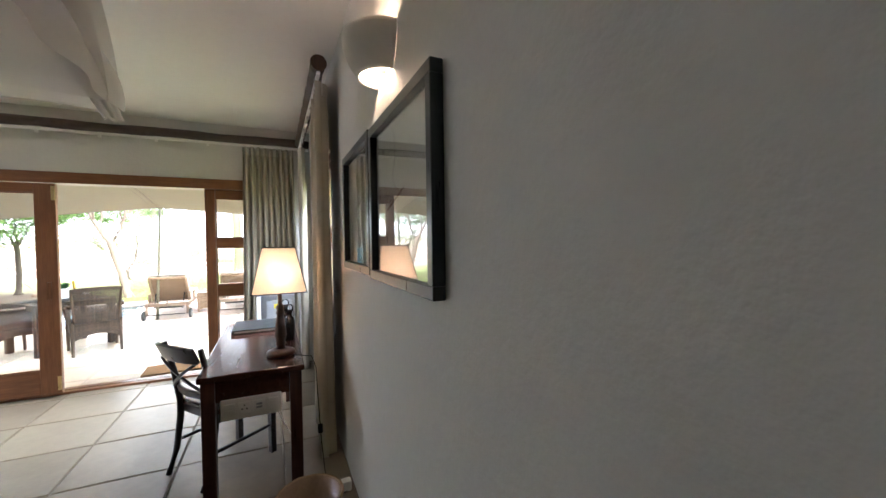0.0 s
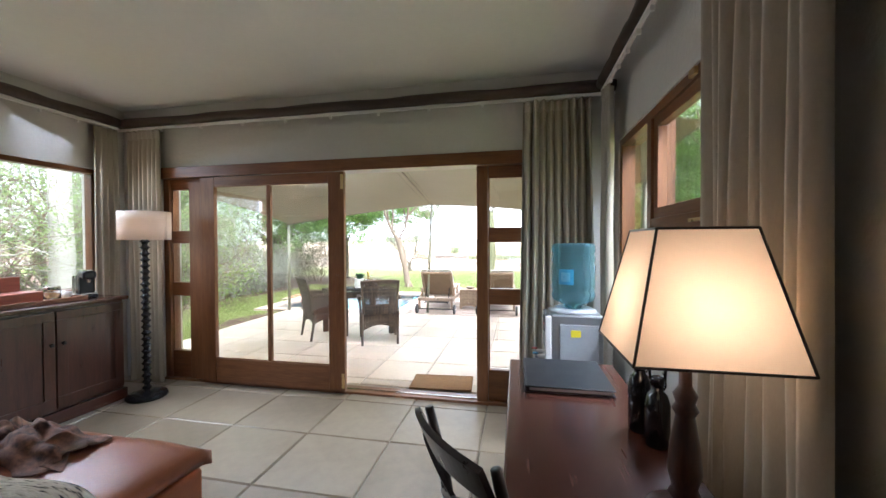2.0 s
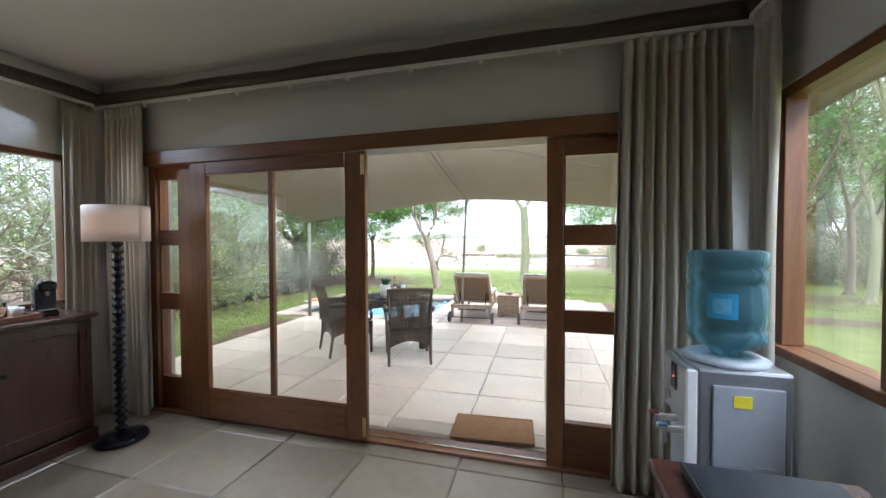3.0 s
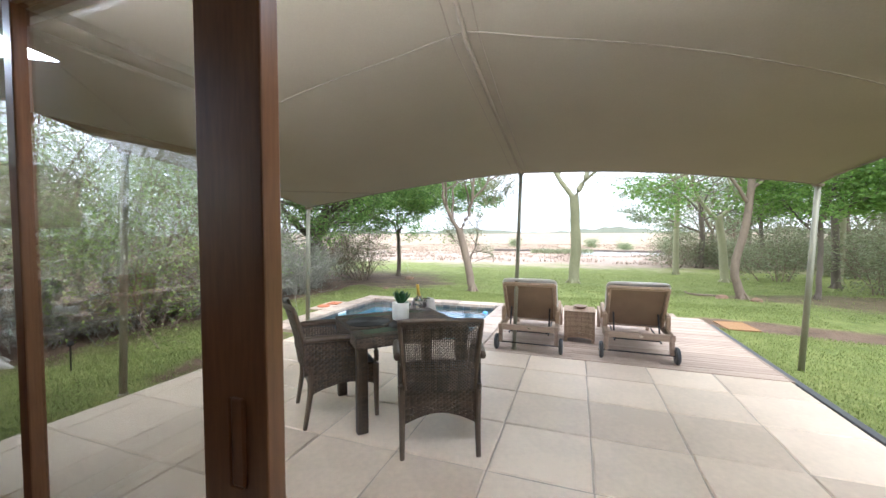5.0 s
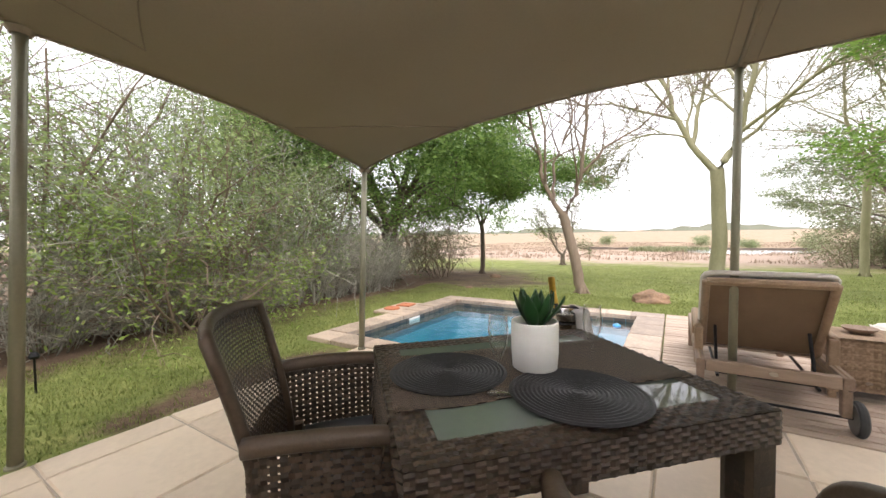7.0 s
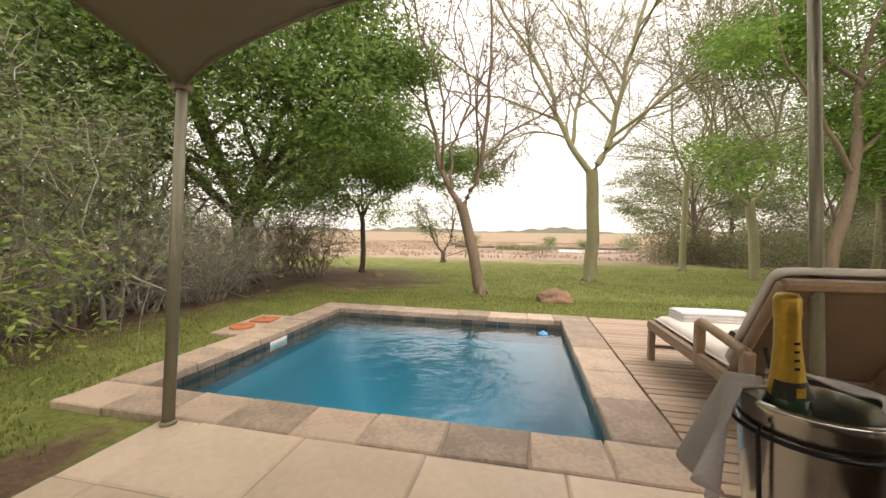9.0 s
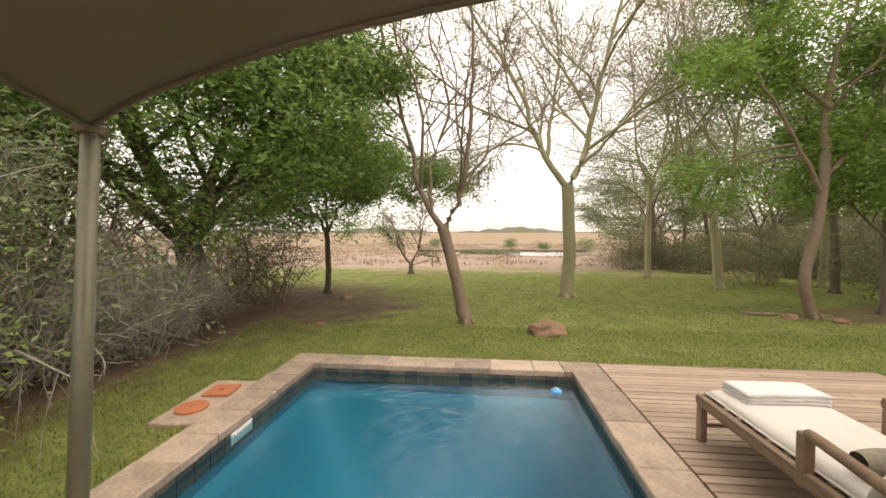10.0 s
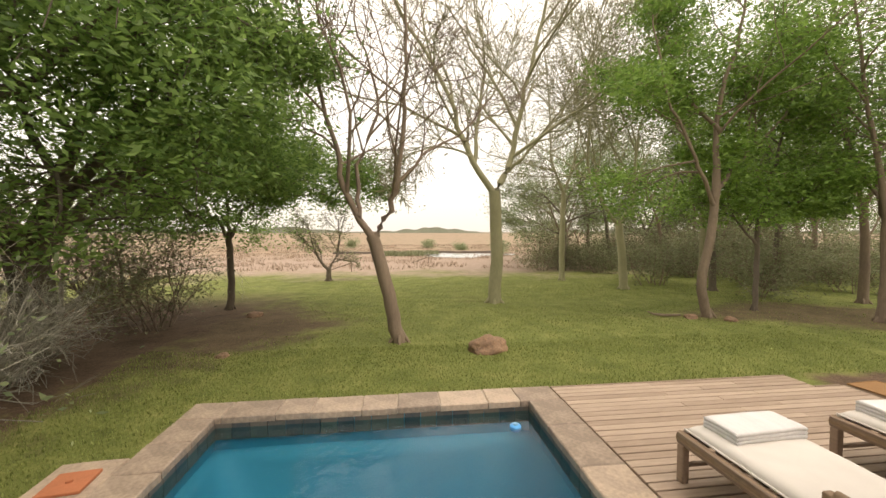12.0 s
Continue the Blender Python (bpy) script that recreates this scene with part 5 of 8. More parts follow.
def shrub(name, x, y, h, w, label, bark, leaf, seed, stems=14, bare=0.0, skirt=0.0):
    """A many-stemmed bush."""
    z = tz(x, y) - 0.03
    e = thing(name, label, "bush", (x, y, z), 0, "thicket")
    g = Growth(seed)
    cfg = dict(depth=2, kids=[6, 5, 3], angle=(25, 75), len=(0.35, 0.7), wander=0.25 if bare < 0.5 else 0.24, up=-0.03 if bare < 0.5 else 0.02, rmin=0.004 if bare < 0.5 else 0.003, **{"from": 0.12})
    for i in range(stems):
        a = g.rg.uniform(0, 6.28)
        t = g.rg.uniform(0.1, 0.9 if bare < 0.5 else 0.8)
        d = (math.cos(a) * t, math.sin(a) * t, 1.0)
        p, _ = g.path((math.cos(a) * w * 0.25 * g.rg.rand(), math.sin(a) * w * 0.25 * g.rg.rand(), 0), d, h * g.rg.uniform(0.7, 1.1), 7, 0.16 if bare < 0.5 else 0.10, 0.0 if bare < 0.5 else -0.012)
        p[:, :2] *= w / h * 1.1 if h > w else 1.0
        p[:, 2] = np.maximum(p[:, 2], 0.02)
        g.branch(p, (0.028 if bare < 0.5 else 0.019) * h / 2.5, 0.005, 2, cfg)
    if bare > 0.5:
        g.wood("stem_tangle", bark, e, 4)
        g.wood("twig_crown", bark, e, 0, 3)
    else:
        g.wood("stem_tangle", bark, e)
    if leaf:
        m, n, spread, size, frac = leaf
        t = np.array(g.tips)
        t = t[(g.rg.rand(len(t)) < frac) & (t[:, 2] > h * skirt * g.rg.uniform(0.5, 1.3, len(t)))]
        leaves("foliage", t, n, spread, size, m, e, seed + 9, 0.8)
    return e


rg = random.Random(77)
k = 0
for (x, y, h, w, kind) in ((-7.9, 4.0, 3.4, 2.6, 0), (-8.3, 5.8, 3.2, 2.4, 0), (-8.1, 7.9, 2.6, 2.2, 1), (-7.15, 8.9, 1.75, 1.6, 2), (-8.2, 9.6, 3.2, 2.4, 0), (-7.7, 11.0, 2.3, 2.0, 1),
                           (-8.9, 11.6, 3.6, 2.6, 0), (-9.6, 5.2, 4.8, 3.2, 1), (-9.8, 7.8, 5.0, 3.2, 0), (-10.2, 10.2, 5.2, 3.2, 1), (-8.4, 2.0, 4.0, 3.0, 1), (-10.5, 13.0, 5.0, 3.4, 0), (-7.8, 0.0, 3.6, 3.0, 0),
                           (-12.0, 6.5, 6.0, 3.8, 0), (-12.2, 10.5, 6.2, 3.8, 1), (-12.4, 2.5, 6.0, 3.8, 1), (-12.5, 14.8, 6.0, 4.0, 0), (-11.5, 18.0, 4.6, 4.0, 1), (-9.6, 17.5, 2.6, 2.4, 3), (-7.9, 16.2, 1.6, 1.6, 3)):
    lf = ((LEAF_E, 11, 0.18, 0.030, 0.85), (LEAF_B, 9, 0.17, 0.028, 0.75), (LEAF_C, 9, 0.17, 0.030, 0.6), (LEAF_D, 4, 0.18, 0.034, 0.6))[kind]
    lab = ("dense green bush in the thicket beside the lawn", "grey-green thorny bush in the thicket", "low bright-green bush at the thicket's foot", "sparse dull-green scrub by the lawn's edge")[kind]
    shrub("bush", x, y, h, w, lab, BARK_BROWN if kind != 1 else TWIGGREY, lf, 200 + k, 11 if x < -9.5 else 15 if h > 3 else 13, 0.0, 0.0 if kind > 1 else 0.46)
    k += 1
for (x, y, h, w) in ((-7.5, 12.5, 1.35, 1.25), (-7.9, 13.5, 1.25, 1.3), (-7.6, 11.6, 1.35, 1.3), (-7.7, 8.7, 1.1, 1.7), (-7.6, 7.6, 1.0, 1.6), (-7.9, 5.4, 1.2, 1.8), (-7.6, 10.1, 1.0, 1.5)):
    shrub("dead_brush", x, y, h, w, "heap of dead grey tangled twigs at the thicket's edge", TWIGGREY, None, 300 + k, 42, 1.0)
    k += 1
# the wood to the east
rg = random.Random(31)
WOOD = dict(depth=2, kids=[8, 6, 4], angle=(25, 65), len=(0.3, 0.6), wander=0.18, up=0.02, rmin=0.01, **{"from": 0.25})
for i in range(30):
    x, y = (rg.uniform(6.5, 20), rg.uniform(13, 34)) if i < 20 else (rg.uniform(7.0, 15), rg.uniform(0, 13))
    h = rg.uniform(6, 10)
    le = rg.uniform(-0.5, 0.5)
    kind = i % 3
    tree("woodland_tree", x, y, ("slim brown woodland tree with green leaves", "pale-stemmed woodland tree with thin foliage", "dark woodland tree with a full green crown")[kind],
         (BARK_BROWN, BARK_PALE, BARK_DARK)[kind], [
        ([(0, 0, 0), (le * 0.3, 0, h * 0.15), (le * 0.6, 0.1, h * 0.33)], 0.12, 0.09),
        ([(le * 0.6, 0.1, h * 0.32), (le - 0.5, 0.2, h * 0.6), (le - 1.1, 0.2, h)], 0.07, 0.015),
        ([(le * 0.6, 0.1, h * 0.32), (le + 0.6, -0.2, h * 0.55), (le + 1.2, -0.3, h * 0.9)], 0.07, 0.015),
        ([(le * 0.5, 0.1, h * 0.28), (le + 0.2, 0.9, h * 0.5), (le + 0.1, 1.6, h * 0.75)], 0.05, 0.015)],
        0.12, WOOD, ((LEAF_A, LEAF_D, LEAF_B)[kind], (12, 6, 11)[kind], 0.42, 0.065, (0.95, 0.8, 0.95)[kind] * (1.0 if i < 20 else 0.4), 0.5), 400 + i, group="woodland")
for i in range(16):
    x, y = 7.0 + i * 1.75 + rg.uniform(-0.8, 0.8), 31 + 5.0 * ((i * 5) % 3) + rg.uniform(-2, 2)
    h = rg.uniform(6.5, 10)
    tree("woodland_tree", x, y, "hazy olive woodland tree at the back of the wood", BARK_DARK if i % 2 else BARK_BROWN, [
        ([(0, 0, 0), (0.1, 0, h * 0.14), (0.1, 0.1, h * 0.26)], 0.12, 0.09),
        ([(0.1, 0.1, h * 0.25), (-0.7, 0.2, h * 0.5), (-1.4, 0.2, h * 0.9)], 0.07, 0.02),
        ([(0.1, 0.1, h * 0.25), (0.8, -0.2, h * 0.5), (1.5, -0.3, h * 0.85)], 0.07, 0.02),
        ([(0.1, 0.1, h * 0.2), (-1.3, 0.3, h * 0.3), (-2.4, 0.5, h * 0.42)], 0.05, 0.02),
        ([(0.1, 0.1, h * 0.2), (1.3, 0.3, h * 0.3), (2.3, 0.5, h * 0.4)], 0.05, 0.02)],
        0.12, WOOD, (LEAF_D if i % 3 else LEAF_B, 9, 0.5, 0.085, 0.8, 0.5), 700 + i, group="woodland")
for i in range(44):
    x, y = (rg.uniform(5.5, 19), rg.uniform(18, 33)) if i < 30 else (4.5 + (i - 30) * 1.3, rg.uniform(25.5, 31))
    shrub("woodland_bush", x, y, rg.uniform(1.2, 2.6), rg.uniform(1.6, 2.6), "sparse brown-green undergrowth bush in the wood", BARK_BROWN, (LEAF_D, 6, 0.22, 0.05, 0.6), 500 + i, 7)
for i in range(5):
    shrub("reed_bush", rg.uniform(-14, 26), rg.uniform(44, 75), rg.uniform(0.8, 1.8), rg.uniform(1.6, 3.2), "low olive bush on the plain", BARK_DARK, (LEAF_B, 6, 0.3, 0.07, 0.5), 600 + i, 8)
# pond and far hills
POND = surf("pond_water", (0.35, 0.37, 0.36), (0.28, 0.30, 0.30), 0.08, 0, 0.3, 3, 0.05)


def pond_fn(u, v):
    a = 2 * math.pi * u
    r = v * (1 + 0.22 * math.sin(3 * a + 1) + 0.12 * math.sin(7 * a))
    return (3.2 + 4.8 * r * math.cos(a), 47.5 + 4.0 * r * math.sin(a), tz(3.2, 47.5) + 0.06)


setting("pond", sheet(pond_fn, 48, 4), POND, "narrow grey pond on the plain")
setting("pond_bank", sheet(lambda u, v: (-11.0 + 20.0 * u, 53.0 + 0.9 * fbm(u * 9, 0, 3) + 0.9 * v, tz(0, 53) - 0.05 + (0.30 + 0.10 * fbm(u * 14, 0, 5)) * min(1.0, 4 * v)), 60, 4), surf("dark_bank_earth", (0.11, 0.085, 0.065), (0.06, 0.047, 0.036), 0.95), "low dark earth bank behind the pond")
grass("reeds", 2600, -5.5, 1.0, 46.5, 52.0, 0.25, 0.6, LEAF_D, lambda x, y: fbm(x, y, 8, 0.4) > -0.15, 9, "olive-green reeds beside the pond", 0.05)
FARWOOD = surf("far_woods", (0.16, 0.16, 0.11), (0.09, 0.10, 0.06), 0.95, 0, 0.05, 0.8, 0.0)


def far_fn(u, v):
    x = -1500 + 3000 * u
    h = (9 + 9 * fbm(x, 0, 0, 0.008) + 4 * fbm(x, 0, 4, 0.05)) * v
    return (x, 640 + 60 * fbm(x, 1, 2, 0.003) + 40 * v, terrain(0, 640) - 3 + max(0, h))


setting("far_woods", sheet(far_fn, 500, 4), FARWOOD, "dark line of far woods on the horizon")

# ---- things in the room ----
def ribbons(fn, nu, nv, width_u, width_v, lift, bm=None, sub=2, skip_v=0.0):
    """An over-and-under weave of flat strands on the surface fn(u, v)."""
    bm = bm or bmesh.new()

    def at(u, v, h):
        e = 1e-3
        u, v = min(max(u, 0), 1), min(max(v, 0), 1)
        p = Vector(fn(u, v))
        a = Vector(fn(min(u + e, 1), v)) - Vector(fn(max(u - e, 0), v))
        b = Vector(fn(u, min(v + e, 1))) - Vector(fn(u, max(v - e, 0)))
        n = a.cross(b)
        return p + (n.normalized() * h if n.length > 0 else Vector())
    for j in range(nv):
        v = (j + 0.5) / nv
        hw = 0.5 * width_v / nv
        last = None
        for i in range(nu * sub + 1):
            u = i / (nu * sub)
            h = lift * math.cos(math.pi * (u * nu - 0.5 + j))
            cur = (bm.verts.new(at(u, v - hw, h)), bm.verts.new(at(u, v + hw, h)))
            if last:
                bm.faces.new((last[0], cur[0], cur[1], last[1]))
            last = cur
    for i in range(nu):
        u = (i + 0.5) / nu
        hw = 0.5 * width_u / nu
        last = None
        for j in range(nv * sub + 1):
            v = j / (nv * sub)
            h = -lift * math.cos(math.pi * (v * nv - 0.5 + i))
            cur = (bm.verts.new(at(u - hw, v, h)), bm.verts.new(at(u + hw, v, h)))
            if last:
                bm.faces.new((last[0], cur[0], cur[1], last[1]))
            last = cur
    WOVEN.add(id(bm))
    return bm


# writing desk
DX, DW, DY, DLEN = 0.585, 0.55, 3.485, 1.47
desk = thing("desk", "dark mahogany writing desk against the window wall", "desk", (DX, DY, 0))
hx, hy = DW / 2, DLEN / 2
part("desktop", bx(-hx, hx, -hy, hy, 0.725, 0.76, 0.008), MAHOG, desk, "polished dark desktop")
for sx in (-1, 1):
    for sy in (-1, 1):
        a, b = sx * (hx - 0.05), sy * (hy - 0.05)
        part("leg", bx(a - 0.034, a + 0.034, b - 0.034, b + 0.034, 0, 0.724, 0.005), MAHOGZ, desk)
part("apron", bx(-hx + 0.085, hx - 0.085, -hy + 0.03, -hy + 0.055, 0.60, 0.724, 0.003), MAHOG, desk)
part("apron", bx(-hx + 0.085, hx - 0.085, hy - 0.055, hy - 0.03, 0.60, 0.724, 0.003), MAHOG, desk)
part("apron", bx(hx - 0.055, hx - 0.03, -hy + 0.085, hy - 0.085, 0.60, 0.724, 0.003), MAHOG, desk)
for k in range(3):
    y0 = -hy + 0.09 + k * (DLEN - 0.18) / 3
    d = part("drawer", bx(-hx + 0.022, -hx + 0.05, y0 + 0.004, y0 + (DLEN - 0.18) / 3 - 0.004, 0.605, 0.72, 0.004), MAHOG, desk, "shallow drawer front")
    ym = y0 + (DLEN - 0.18) / 6
    part("knob", lathe([(0, 0), (0.006, 0), (0.006, 0.012), (0.014, 0.018), (0.012, 0.026), (0, 0.028)], 14), BLACKMETAL, d).matrix_basis = pose(-hx + 0.021, ym, 0.662, 0, -90, 0)
sk = thing("socket_strip", "white four-gang socket panel under the desk's end", "socket panel", (DX - 0.01, DY - hy + 0.028, 0.50))
part("plate", bx(-0.155, 0.155, -0.012, 0.0, -0.005, 0.115, 0.006), WHITEPLASTIC, sk)
part("backing", bx(-0.15, 0.15, 0.001, 0.02, 0.0, 0.225, 0.004), MAHOG, sk)
for i in range(4):
    c = -0.112 + i * 0.075
    f = part("socket", bx(c - 0.03, c + 0.03, -0.017, -0.0125, 0.025, 0.09, 0.004), WHITEPLASTIC, sk)
    if i in (1,):
        for dx, dz in ((0, 0.072), (-0.012, 0.052), (0.012, 0.052)):
            part("pin_hole", bx(c + dx - 0.004, c + dx + 0.004, -0.0185, -0.0172, dz - 0.003, dz + 0.003), BLACKPLASTIC, f)
    else:
        for dz in (0.05, 0.068):
            part("switch", bx(c - 0.016, c + 0.016, -0.021, -0.0172, dz - 0.006, dz + 0.006, 0.002), GREYPLASTIC if i == 2 else WHITEPLASTIC, f)

# desk lamp
SHADE, _t, _p = nmat("lit_shade")
_p.inputs["Base Color"].default_value = (0.78, 0.68, 0.56, 1)
_p.inputs["Roughness"].default_value = 0.9
_tl = _t.nodes.new("ShaderNodeBsdfTranslucent")
_tl.inputs[0].default_value = (0.90, 0.78, 0.64, 1)
_mx = _t.nodes.new("ShaderNodeMixShader")
_mx.inputs[0].default_value = 0.6
_t.links.new(_p.outputs[0], _mx.inputs[1])
_t.links.new(_tl.outputs[0], _mx.inputs[2])
_t.links.new(_mx.outputs[0], _t.nodes["Material Output"].inputs[0])
BULB = glow("lamp_bulb", (1.0, 0.66, 0.40), 8.5)
lp = thing("table_lamp", "lit table lamp with a turned wooden stem and square tapered shade", "lamp", (0.735, 3.02, 0.76))
part("base", lathe([(0, 0), (0.082, 0), (0.088, 0.012), (0.082, 0.03), (0.05, 0.042), (0, 0.045)], 32), TURNED, lp, smooth=True)
part("stem", lathe([(0, 0.04), (0.03, 0.045), (0.024, 0.06), (0.034, 0.075), (0.026, 0.09), (0.036, 0.13), (0.032, 0.19), (0.02, 0.26), (0.028, 0.275), (0.020, 0.29),
                    (0.026, 0.31), (0.014, 0.33), (0.012, 0.45), (0, 0.455)], 24), TURNED, lp, smooth=True)
bm = bmesh.new()
lo, up, z0, z1 = 0.157, 0.095, 0.415, 0.695
vs = [[bm.verts.new((sx * r, sy * r, z)) for sx, sy in ((-1, -1), (1, -1), (1, 1), (-1, 1))] for r, z in ((lo, z0), (up, z1))]
for i in range(4):
    bm.faces.new((vs[0][i], vs[0][(i + 1) % 4], vs[1][(i + 1) % 4], vs[1][i]))
sh = part("shade", bm, SHADE, lp, "cream fabric shade with dark piping, glowing from inside")
for i, (sx, sy) in enumerate(((-1, -1), (1, -1), (1, 1), (-1, 1))):
    nx, ny = ((-1, -1), (1, -1), (1, 1), (-1, 1))[(i + 1) % 4]
    part("piping", rod((sx * lo, sy * lo, z0), (sx * up, sy * up, z1), 0.003, None, 6), BLACKWOOD, sh)
    for r, z in ((lo, z0), (up, z1)):
        part("piping", rod((sx * r, sy * r, z), (nx * r, ny * r, z), 0.003, None, 6), BLACKWOOD, sh)
part("bulb", lathe([(0, 0.456), (0.014, 0.46), (0.030, 0.51), (0.024, 0.545), (0, 0.56)], 16), BULB, lp, "glowing bulb", True)
cb = thing("lamp_cord", "thin dark lamp cord with an inline switch beside the desk", "cord", (0.93, 2.80, 0.012))
part("cord", tube([(-0.13, 0.15, 0.76), (-0.02, 0.07, 0.757), (0.0, 0.02, 0.70), (0.01, -0.02, 0.42), (0.015, -0.04, 0.30), (0.03, -0.07, 0.1), (0.05, -0.2, 0.0), (0.13, -0.26, 0.05)], 0.003, 6), BLACKPLASTIC, cb)
part("switch", bx(-0.002, 0.028, -0.05, -0.026, 0.31, 0.365, 0.008), BLACKPLASTIC, cb)
cb = thing("power_cable", "white power cable hanging to the floor beneath the desk", "cable", (0.80, 2.82, 0.008))
part("cord", tube([(-0.1, 0.02, 0.50), (-0.06, -0.01, 0.40), (0.0, 0.0, 0.28), (0.02, 0.02, 0.10), (0.06, -0.06, 0.0), (0.14, -0.12, 0.0), (0.24, -0.18, 0.02)], 0.0035, 6), WHITEPLASTIC, cb)
part("plug", bx(0.24, 0.30, -0.205, -0.155, 0.0, 0.06, 0.008), WHITEPLASTIC, cb)

fo = thing("folder", "closed black leather folder lying on the desk", "folder", (0.595, 3.95, 0.762))
part("cover", bx(-0.205, 0.17, -0.205, 0.205, 0.022, 0.030, 0.004), BLACKLEATHER, fo)
part("pages", bx(-0.19, 0.16, -0.195, 0.195, 0.007, 0.0215), LINEN, fo, "thin white page edges")
part("back_cover", bx(-0.205, 0.17, -0.205, 0.205, 0.0, 0.0065, 0.003), BLACKLEATHER, fo)
part("spine", bx(-0.212, -0.2055, -0.205, 0.205, 0.0, 0.03, 0.003), BLACKLEATHER, fo)
GLOSSBLACK = surf("gloss_black", (0.012, 0.012, 0.014), None, 0.12, 0.2, 5, 40, 0.01, rvar=0.05)
for x, y, h in ((0.775, 3.48, 0.21), (0.80, 3.385, 0.185)):
    b = thing("water_flask", "glossy black metal water flask on the desk", "flask", (x, y, 0.762), 0, "flasks")
    part("body", lathe([(0, 0), (0.034, 0), (0.038, 0.006), (0.038, h - 0.05), (0.030, h - 0.02), (0.018, h - 0.006), (0.018, h + 0.01), (0, h + 0.01)], 24), GLOSSBLACK, b, smooth=True)
    part("cap", lathe([(0, h + 0.011), (0.021, h + 0.011), (0.021, h + 0.035), (0.016, h + 0.04), (0, h + 0.04)], 18), GLOSSBLACK, b, smooth=True)
    part("loop", tube([(-0.022, 0, h + 0.03), (-0.024, 0, h + 0.062), (-0.012, 0, h + 0.078), (0.012, 0, h + 0.078), (0.024, 0, h + 0.062), (0.022, 0, h + 0.03)], 0.005, 8), BLACKPLASTIC, b, "carrying loop", True)
    part("clip", tube([(0.02, 0.01, h + 0.05), (0.03, 0.02, h + 0.03), (0.035, 0.025, h), (0.03, 0.03, h - 0.015)], 0.003, 6), STEEL, b)

# cross-back chair, drawn up to the desk at an angle
ch = thing("desk_chair", "dark-stained wooden chair with a crossed back at the desk", "chair", (0.40, 3.32, 0), -52)
part("seat", bx(-0.21, 0.21, -0.20, 0.22, 0.43, 0.465, 0.012), MAHOG, ch, "dark padded seat")
part("seat_frame", bx(-0.20, 0.20, -0.19, 0.205, 0.375, 0.429, 0.004), BLACKWOOD, ch)
for s in (-1, 1):
    part("front_leg", bx(s * 0.185 - 0.02, s * 0.185 + 0.02, 0.175, 0.215, 0, 0.374, 0.004), BLACKWOOD, ch)
    part("back_leg", tube([(s * 0.19, -0.285, 0.0), (s * 0.19, -0.235, 0.15), (s * 0.19, -0.205, 0.35), (s * 0.19, -0.205, 0.46), (s * 0.195, -0.235, 0.66), (s * 0.20, -0.285, 0.86)], [0.018, 0.019, 0.021, 0.021, 0.019, 0.016], 10), BLACKWOOD, ch, smooth=True)
    part("side_rail", rod((s * 0.19, -0.20, 0.20), (s * 0.186, 0.19, 0.20), 0.011), BLACKWOOD, ch)


def bow(z, x, dy=0.0):
    return (x, -0.20 - 0.45 * max(0, z - 0.46) ** 1.3 - 0.035 * (1 - (x / 0.2) ** 2) - dy, z)


for nm, za, zb in (("top_rail", 0.775, 0.865), ("lower_rail", 0.525, 0.565)):
    part(nm, sheet(lambda u, v: bow(za + (zb - za) * v + (0.012 * (1 - (2 * u - 1) ** 2) if nm == "top_rail" and v > 0.5 else 0), -0.20 + 0.40 * u), 16, 3, 0.02), BLACKWOOD, ch, smooth=False)
for s in (-1, 1):
    part("cross_bar", sheet(lambda u, v: bow(0.565 + 0.212 * u, s * (-0.185 + 0.37 * u) + (v - 0.5) * 0.03, 0.004 * s), 14, 2, 0.014), BLACKWOOD, ch)
# waste basket
wb = thing("waste_basket", "round brown woven waste basket beside the desk", "basket", (0.84, 2.26, 0))
part("wall", ribbons(lambda u, v: ((0.115 + 0.035 * v) * math.cos(6.2832 * u), (0.115 + 0.035 * v) * math.sin(6.2832 * u), 0.004 + 0.276 * v), 40, 18, 0.85, 0.9, 0.003), BUNDLE, wb)
part("liner", lathe([(0, 0.003), (0.108, 0.003), (0.142, 0.27), (0.150, 0.285), (0.140, 0.282), (0.104, 0.012), (0, 0.012)], 28), surf("bin_liner", (0.30, 0.20, 0.12), (0.2, 0.13, 0.08), 0.25), wb, "creased plastic liner", True)
part("rim", tube([(0.152 * math.cos(i * 0.2618), 0.152 * math.sin(i * 0.2618), 0.283) for i in range(25)], 0.007, 8), BUNDLE, wb, smooth=True)

# pictures
PRINT = surf("drawing_paper", (0.62, 0.61, 0.56), (0.58, 0.57, 0.52), 0.9, 0, 3, 60, 0.02)
INK = surf("ink_wash", (0.10, 0.10, 0.10), (0.22, 0.22, 0.21), 0.9)
FRAMEBLACK = wood("black_frame", (0.012, 0.016, 0.016), (0.03, 0.036, 0.036), "z", 0.3)
PICGLASS = panemat("picture_glass")


